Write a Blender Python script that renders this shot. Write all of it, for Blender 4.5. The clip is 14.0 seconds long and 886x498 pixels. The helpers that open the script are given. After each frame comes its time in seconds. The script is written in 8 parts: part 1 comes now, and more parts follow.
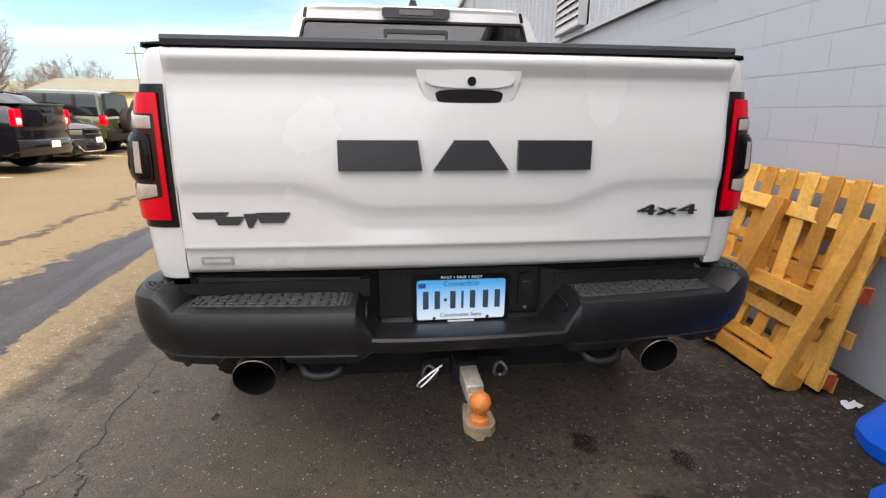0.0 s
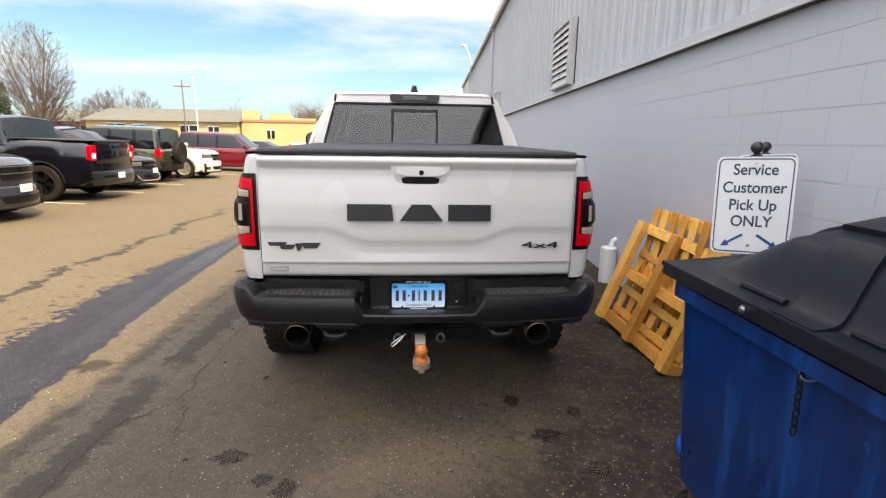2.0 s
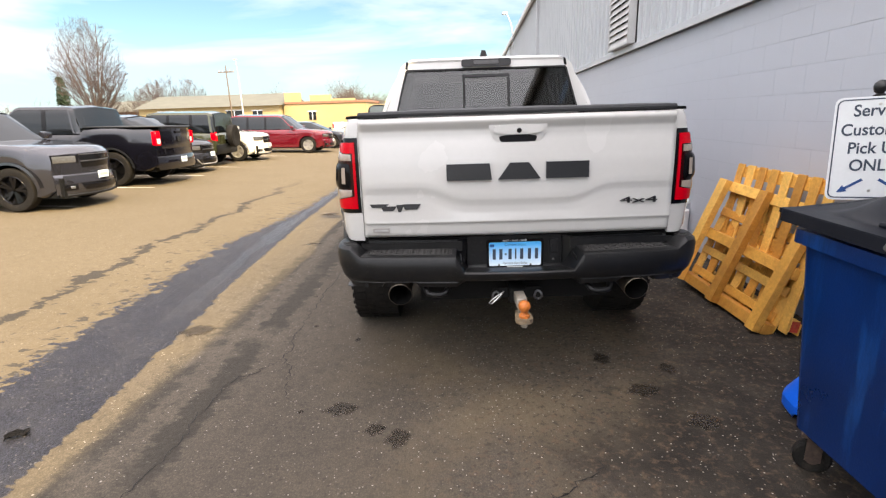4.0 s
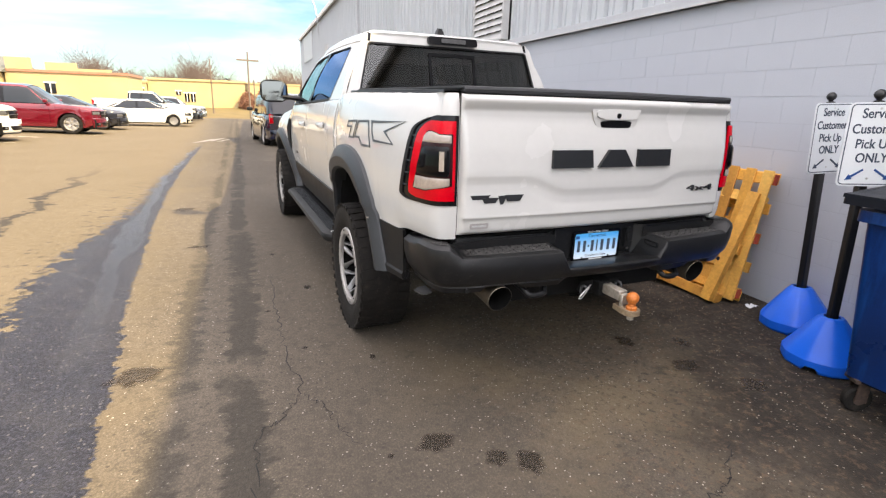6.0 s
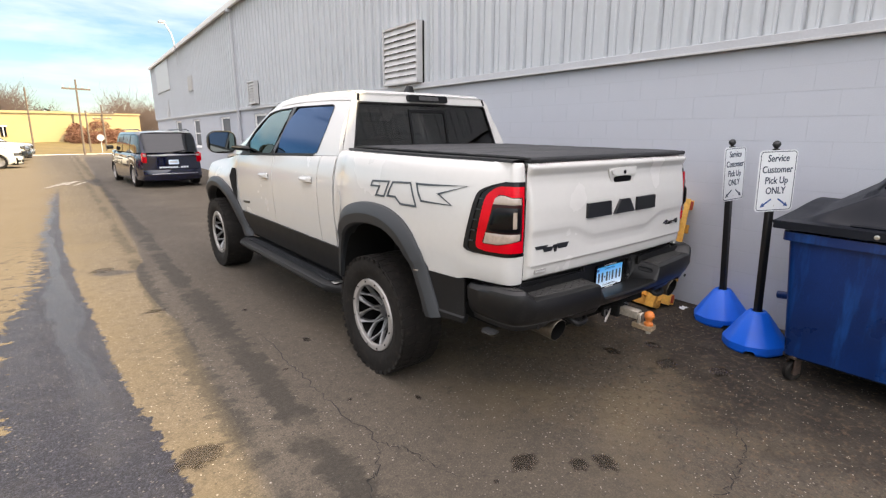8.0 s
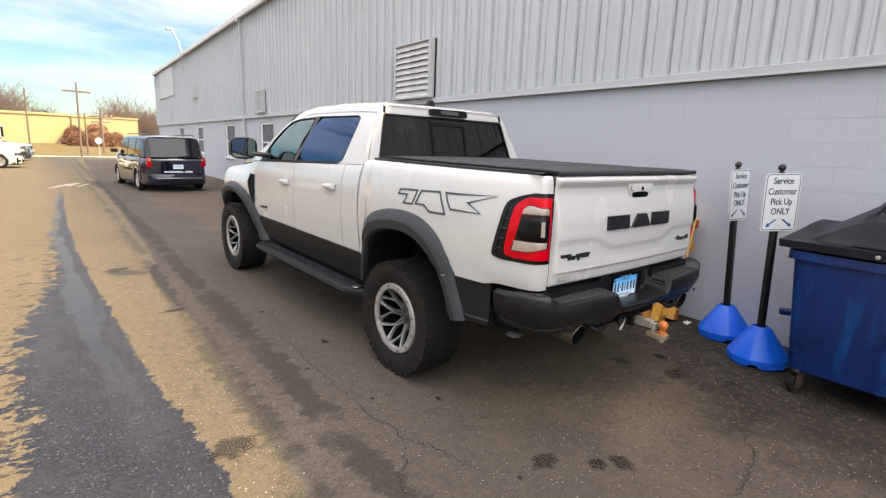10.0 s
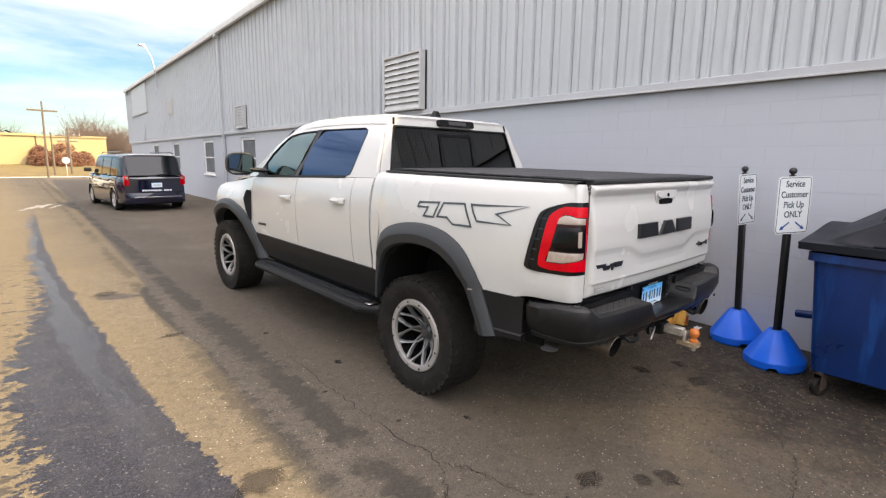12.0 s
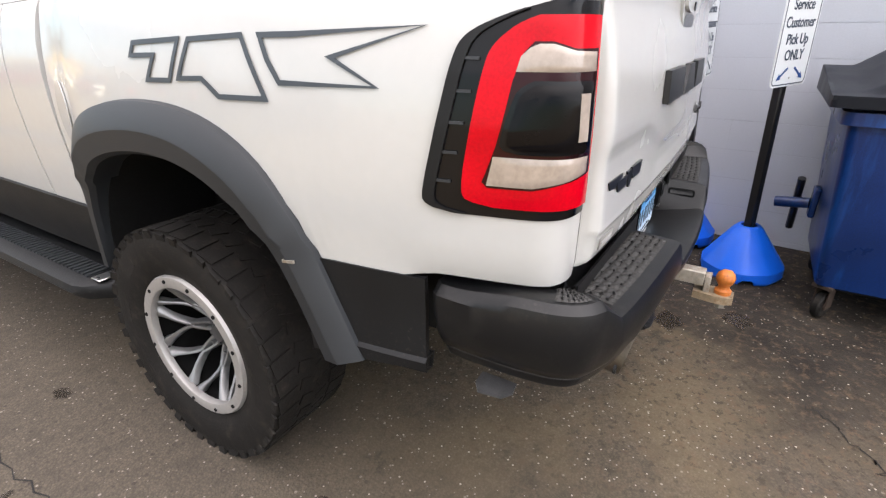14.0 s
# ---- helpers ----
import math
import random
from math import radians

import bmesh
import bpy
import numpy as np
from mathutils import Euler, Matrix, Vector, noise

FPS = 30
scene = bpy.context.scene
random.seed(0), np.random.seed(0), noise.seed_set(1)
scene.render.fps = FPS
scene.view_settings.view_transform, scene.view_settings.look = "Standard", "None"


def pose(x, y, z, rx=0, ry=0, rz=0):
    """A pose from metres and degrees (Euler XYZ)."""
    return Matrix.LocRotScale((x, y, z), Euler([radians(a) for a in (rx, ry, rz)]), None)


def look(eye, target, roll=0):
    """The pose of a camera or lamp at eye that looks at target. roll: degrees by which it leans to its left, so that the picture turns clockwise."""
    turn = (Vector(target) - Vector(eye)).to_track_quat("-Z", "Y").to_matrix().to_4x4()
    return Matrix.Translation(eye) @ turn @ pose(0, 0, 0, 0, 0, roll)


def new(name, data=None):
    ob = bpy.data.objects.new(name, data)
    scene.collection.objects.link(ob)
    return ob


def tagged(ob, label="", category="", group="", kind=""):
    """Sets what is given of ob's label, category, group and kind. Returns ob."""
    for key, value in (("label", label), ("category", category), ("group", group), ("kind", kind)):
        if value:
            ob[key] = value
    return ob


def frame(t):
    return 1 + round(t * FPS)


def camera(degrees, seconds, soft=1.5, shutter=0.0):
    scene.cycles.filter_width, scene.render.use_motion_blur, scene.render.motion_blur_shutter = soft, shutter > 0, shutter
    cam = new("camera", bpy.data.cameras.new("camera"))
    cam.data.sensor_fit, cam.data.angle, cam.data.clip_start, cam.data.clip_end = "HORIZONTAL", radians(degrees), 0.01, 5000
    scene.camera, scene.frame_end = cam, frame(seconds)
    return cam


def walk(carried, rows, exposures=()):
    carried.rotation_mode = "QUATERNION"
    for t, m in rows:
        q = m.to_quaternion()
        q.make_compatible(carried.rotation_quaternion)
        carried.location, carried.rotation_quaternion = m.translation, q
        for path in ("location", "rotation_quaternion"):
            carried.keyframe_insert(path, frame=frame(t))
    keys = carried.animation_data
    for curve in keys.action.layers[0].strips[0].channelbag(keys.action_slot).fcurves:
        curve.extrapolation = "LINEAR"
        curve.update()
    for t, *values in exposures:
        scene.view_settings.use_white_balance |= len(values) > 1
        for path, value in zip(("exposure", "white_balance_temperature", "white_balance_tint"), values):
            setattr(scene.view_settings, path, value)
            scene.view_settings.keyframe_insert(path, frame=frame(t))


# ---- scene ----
# ---- camera and its walk ----
cam = camera(82.8, 14.0, soft=1.3)
PATH = [
    (0, (-0.263, -1.548, 1.448), (-0.019, 0.362, 0.907), 0.5),
    (0.5, (-0.259, -1.979, 1.519), (-0.035, -0.057, 1.015), 1.0),
    (1, (-0.238, -2.363, 1.593), (-0.049, -0.432, 1.106), 0.4),
    (1.5, (-0.103, -2.595, 1.653), (0.051, -0.658, 1.179), 0.6),
    (2, (-0.065, -2.699, 1.714), (0.076, -0.753, 1.273), 0.9),
    (2.5, (-0.07, -2.75, 1.719), (0.044, -0.8, 1.289), 1.2),
    (3, (-0.069, -2.755, 1.719), (0.01, -0.802, 1.296), 1.2),
    (3.5, (-0.092, -2.734, 1.664), (-0.029, -0.779, 1.249), 0.5),
    (4, (-0.382, -2.755, 1.634), (-0.403, -0.827, 1.103), -1.8),
    (4.2, (-0.538, -2.731, 1.619), (-0.559, -0.805, 1.078), -3.7),
    (6.3, (-2.086, -2.028, 1.562), (-1.202, -0.342, 0.95), 0.5),
    (6.5, (-2.245, -2.0, 1.557), (-1.349, -0.34, 0.892), -1.5),
    (7, (-2.533, -1.867, 1.696), (-1.553, -0.235, 1.082), 0.3),
    (7.5, (-2.735, -1.832, 1.743), (-1.573, -0.285, 1.235), 1.0),
    (8, (-2.891, -1.807, 1.783), (-1.666, -0.297, 1.314), 0.5),
    (8.2, (-2.946, -1.83, 1.801), (-1.706, -0.311, 1.406), 0.3),
    (10.3, (-3.242, -1.779, 1.76), (-1.99, -0.276, 1.345), 2.5),
    (10.5, (-3.312, -1.729, 1.8), (-2.036, -0.246, 1.382), 1.2),
    (11, (-3.397, -1.7, 1.838), (-2.079, -0.251, 1.43), 0.9),
    (11.5, (-3.418, -1.658, 1.821), (-2.1, -0.2, 1.451), 1.1),
    (12, (-3.325, -1.517, 1.747), (-2.003, -0.062, 1.381), 1.2),
    (12.5, (-3.018, -1.275, 1.653), (-1.586, 0.052, 1.22), -2.2),
    (13, (-2.743, -0.904, 1.549), (-1.332, 0.368, 0.922), -2.4),
    (13.5, (-2.395, -0.604, 1.509), (-0.873, 0.453, 0.756), 0.9),
    (14, (-1.895, -0.283, 1.459), (-0.332, 0.672, 0.655), -0.0),
]
EXPOSE = [(0, 0.91), (0.5, 0.87), (1, 0.82), (2, 0.74), (3.5, 0.74), (4.2, 0.98), (6.3, 1.03), (7, 0.95), (8, 0.85), (10.5, 0.8), (12, 0.82), (12.5, 0.96), (13, 1.22), (13.5, 1.42), (14, 1.28)]
walk(cam, [(t, look(eye, target, roll)) for t, eye, target, roll in PATH], exposures=[(t, e, 6500, 17) for t, e in EXPOSE])


# ---- world, sun ----
SUN = Vector((0.665, -0.80, 1.0)).normalized()


def sky():
    w = bpy.data.worlds.new("sky")
    scene.world = w
    w.use_nodes = True
    n, l = w.node_tree.nodes, w.node_tree.links
    n.clear()
    out, bg = n.new("ShaderNodeOutputWorld"), n.new("ShaderNodeBackground")
    st = n.new("ShaderNodeTexSky")
    st.sky_type, st.sun_disc = "NISHITA", False
    st.sun_elevation = math.asin(SUN.z)
    st.sun_rotation = math.atan2(SUN.x, SUN.y)
    st.air_density, st.dust_density, st.ozone_density = 1.0, 0.5, 1.5
    # thin streaks of high cloud
    tc, mp = n.new("ShaderNodeTexCoord"), n.new("ShaderNodeMapping")
    mp.inputs["Rotation"].default_value = (0.12, -0.10, 0.5)
    mp.inputs["Scale"].default_value = (1.1, 1.6, 7.0)
    nz = n.new("ShaderNodeTexNoise")
    nz.inputs["Scale"].default_value, nz.inputs["Detail"].default_value = 1.5, 8.0
    nz.inputs["Roughness"].default_value, nz.inputs["Distortion"].default_value = 0.55, 0.35
    rp = n.new("ShaderNodeValToRGB")
    rp.color_ramp.elements[0].position, rp.color_ramp.elements[1].position = 0.34, 0.60
    mx = n.new("ShaderNodeMix")
    mx.data_type = "RGBA"
    mx.inputs[7].default_value = CLOUD
    l.new(tc.outputs["Generated"], mp.inputs["Vector"])
    l.new(mp.outputs["Vector"], nz.inputs["Vector"])
    # the veil of cloud thickens overhead
    sep, lift = n.new("ShaderNodeSeparateXYZ"), n.new("ShaderNodeMath")
    lift.operation = "MULTIPLY_ADD"
    lift.inputs[1].default_value = 0.80
    l.new(tc.outputs["Generated"], sep.inputs[0])
    off = n.new("ShaderNodeMath")
    off.operation = "SUBTRACT"
    off.inputs[1].default_value = 0.22
    l.new(sep.outputs[2], off.inputs[0])
    l.new(off.outputs[0], lift.inputs[0])
    l.new(nz.outputs["Fac"], lift.inputs[2])
    l.new(lift.outputs[0], rp.inputs["Fac"])
    l.new(rp.outputs["Color"], mx.inputs[0])
    tone = n.new("ShaderNodeVectorMath")
    tone.operation = "MULTIPLY"
    tone.inputs[1].default_value = (1.25, 1.50, 1.36)
    l.new(st.outputs["Color"], tone.inputs[0])
    # a clear winter horizon: no brighter than pale blue
    cap = n.new("ShaderNodeVectorMath")
    cap.operation = "MINIMUM"
    # towards the sun the sky stays as bright as it is
    toward, near, lid = n.new("ShaderNodeVectorMath"), n.new("ShaderNodeMapRange"), n.new("ShaderNodeMix")
    toward.operation = "DOT_PRODUCT"
    toward.inputs[1].default_value = SUN
    l.new(tc.outputs["Generated"], toward.inputs[0])
    near.interpolation_type = "SMOOTHSTEP"
    near.inputs["From Min"].default_value, near.inputs["From Max"].default_value = -0.1, 0.9
    l.new(toward.outputs["Value"], near.inputs["Value"])
    lid.data_type = "RGBA"
    lid.inputs[6].default_value, lid.inputs[7].default_value = (*HORIZON, 1), (40, 40, 40, 1)
    l.new(near.outputs[0], lid.inputs[0])
    l.new(lid.outputs[2], cap.inputs[1])
    l.new(tone.outputs[0], cap.inputs[0])
    l.new(cap.outputs[0], mx.inputs[6])
    # low clouds are softer than the veil overhead
    up, cl = n.new("ShaderNodeMapRange"), n.new("ShaderNodeMix")
    up.inputs["From Min"].default_value, up.inputs["From Max"].default_value = 0.30, 0.75
    l.new(sep.outputs[2], up.inputs["Value"])
    cl.data_type = "RGBA"
    cl.inputs[6].default_value, cl.inputs[7].default_value = LOW_CLOUD, CLOUD
    l.new(up.outputs[0], cl.inputs[0])
    # clouds on the sun's side scatter its light forward
    glare, bright = n.new("ShaderNodeMath"), n.new("ShaderNodeVectorMath")
    glare.operation, bright.operation = "MULTIPLY_ADD", "SCALE"
    glare.inputs[1].default_value, glare.inputs[2].default_value = 1.3, 1.0
    l.new(near.outputs[0], glare.inputs[0])
    l.new(cl.outputs[2], bright.inputs[0])
    l.new(glare.outputs[0], bright.inputs["Scale"])
    l.new(bright.outputs[0], mx.inputs[7])
    haze = n.new("ShaderNodeMath")
    haze.operation = "MULTIPLY_ADD"
    haze.inputs[1].default_value = 0.25
    l.new(near.outputs[0], haze.inputs[0])
    l.new(lift.outputs[0], haze.inputs[2])
    l.new(haze.outputs[0], rp.inputs["Fac"])
    l.new(mx.outputs[2], bg.inputs["Color"])
    bg.inputs["Strength"].default_value = SKY_STRENGTH
    l.new(bg.outputs["Background"], out.inputs["Surface"])


SKY_STRENGTH, CLOUD, LOW_CLOUD, HORIZON = 0.063, (17.3, 16.8, 16.6, 1), (11.6, 12.3, 12.6, 1), (7.1, 9.6, 10.4)
sky()
sun = new("sun", bpy.data.lights.new("sun", "SUN"))
sun.data.energy, sun.data.angle, sun.data.color = 5.0, radians(0.6), (1.0, 0.80, 0.39)
sun.matrix_world = look((12, -12, 15), Vector((12, -12, 15)) - SUN)


# ---- materials ----
def pbr(name, col, rough=0.6, metal=0.0, var=0.12, scale=3.0, fine=60.0, bump=0.15, dist=0.004, coat=0.0, rand=0.0, spec=0.5, dirt=None, rvar=0.1, run=1.0, scuff=None):
    """A surface with variation at two scales: soft stains and fine grain, with relief."""
    m = bpy.data.materials.new(name)
    m.use_nodes = True
    n, l = m.node_tree.nodes, m.node_tree.links
    b = n["Principled BSDF"]
    tc = n.new("ShaderNodeTexCoord")
    big, small = n.new("ShaderNodeTexNoise"), n.new("ShaderNodeTexNoise")
    for q, s, d in ((big, scale, 5.0), (small, fine, 3.0)):
        q.inputs["Scale"].default_value, q.inputs["Detail"].default_value = s, d
        l.new(tc.outputs["Object"], q.inputs["Vector"])
    lo = [c * (1 - var) for c in col] + [1]
    hi = [min(1, c * (1 + var)) for c in col] + [1]
    add = n.new("ShaderNodeMath")
    add.operation = "MULTIPLY_ADD"
    add.inputs[1].default_value = 0.4
    l.new(small.outputs["Fac"], add.inputs[0])
    sc = n.new("ShaderNodeMath")
    sc.operation = "MULTIPLY"
    sc.inputs[1].default_value = 0.6
    l.new(big.outputs["Fac"], sc.inputs[0])
    l.new(sc.outputs[0], add.inputs[2])
    rp = n.new("ShaderNodeValToRGB")
    rp.color_ramp.elements[0].position, rp.color_ramp.elements[1].position = 0.34, 0.66
    rp.color_ramp.elements[0].color, rp.color_ramp.elements[1].color = lo, hi
    l.new(add.outputs[0], rp.inputs["Fac"])
    colour = rp.outputs["Color"]
    if dirt:
        dn, dr, dm = n.new("ShaderNodeTexNoise"), n.new("ShaderNodeValToRGB"), n.new("ShaderNodeMix")
        dn.inputs["Scale"].default_value, dn.inputs["Detail"].default_value, dn.inputs["Roughness"].default_value = scale * 2.3, 8.0, 0.7
        ms = n.new("ShaderNodeMapping")
        ms.inputs["Scale"].default_value = (1, 1, run)
        l.new(tc.outputs["Object"], ms.inputs["Vector"])
        l.new(ms.outputs["Vector"], dn.inputs["Vector"])
        dr.color_ramp.elements[0].position, dr.color_ramp.elements[1].position = 0.52, 0.72
        dm.data_type = "RGBA"
        l.new(dn.outputs["Fac"], dr.inputs["Fac"])
        l.new(dr.outputs["Color"], dm.inputs[0])
        l.new(colour, dm.inputs[6])
        dm.inputs[7].default_value = (*dirt, 1)
        colour = dm.outputs[2]
    if scuff:
        # small pale knocks, gathered in patches
        kn, kr, pn, pr, km, kx = [n.new("ShaderNode" + k) for k in ("TexNoise", "MapRange", "TexNoise", "MapRange", "Math", "Mix")]
        kn.inputs["Scale"].default_value, kn.inputs["Detail"].default_value = 75.0, 4.0
        pn.inputs["Scale"].default_value, pn.inputs["Detail"].default_value = 5.0, 4.0
        for q, r, a, b2 in ((kn, kr, 0.60, 0.68), (pn, pr, 0.46, 0.66)):
            l.new(tc.outputs["Object"], q.inputs["Vector"])
            l.new(q.outputs["Fac"], r.inputs["Value"])
            r.inputs["From Min"].default_value, r.inputs["From Max"].default_value = a, b2
        km.operation, kx.data_type = "MULTIPLY", "RGBA"
        l.new(kr.outputs[0], km.inputs[0])
        l.new(pr.outputs[0], km.inputs[1])
        l.new(km.outputs[0], kx.inputs[0])
        l.new(colour, kx.inputs[6])
        kx.inputs[7].default_value = (*scuff, 1)
        colour = kx.outputs[2]
    if rand:
        oi, hs, mr = n.new("ShaderNodeObjectInfo"), n.new("ShaderNodeHueSaturation"), n.new("ShaderNodeMapRange")
        mr.inputs["To Min"].default_value, mr.inputs["To Max"].default_value = 1 - rand, 1 + rand
        l.new(oi.outputs["Random"], mr.inputs["Value"])
        l.new(mr.outputs[0], hs.inputs["Value"])
        l.new(colour, hs.inputs["Color"])
        colour = hs.outputs["Color"]
    l.new(colour, b.inputs["Base Color"])
    rr = n.new("ShaderNodeMapRange")
    rr.inputs["To Min"].default_value, rr.inputs["To Max"].default_value = max(0.02, rough - rvar), min(1, rough + rvar)
    l.new(big.outputs["Fac"], rr.inputs["Value"])
    l.new(rr.outputs[0], b.inputs["Roughness"])
    b.inputs["Metallic"].default_value = metal
    b.inputs["Coat Weight"].default_value, b.inputs["Coat Roughness"].default_value = coat, 0.03
    b.inputs["Specular IOR Level"].default_value = spec
    if bump:
        bp = n.new("ShaderNodeBump")
        bp.inputs["Strength"].default_value, bp.inputs["Distance"].default_value = bump, dist
        l.new(small.outputs["Fac"], bp.inputs["Height"])
        l.new(bp.outputs["Normal"], b.inputs["Normal"])
    return m


def tinted(name, tint, rough=0.02, ior=1.7, sheen=(1, 1, 1)):
    """Car glass: a tinted pane that mirrors the sky by its Fresnel gloss."""
    m = bpy.data.materials.new(name)
    m.use_nodes = True
    n, l = m.node_tree.nodes, m.node_tree.links
    n.clear()
    out, tr, gl, mx, fr = [n.new("ShaderNode" + k) for k in ("OutputMaterial", "BsdfTransparent", "BsdfGlossy", "MixShader", "Fresnel")]
    tr.inputs["Color"].default_value = (*tint, 1)
    gl.inputs["Roughness"].default_value, gl.inputs["Color"].default_value = rough, (*sheen, 1)
    fr.inputs["IOR"].default_value = ior
    l.new(fr.outputs[0], mx.inputs[0])
    l.new(tr.outputs[0], mx.inputs[1])
    l.new(gl.outputs[0], mx.inputs[2])
    l.new(mx.outputs[0], out.inputs["Surface"])
    return m


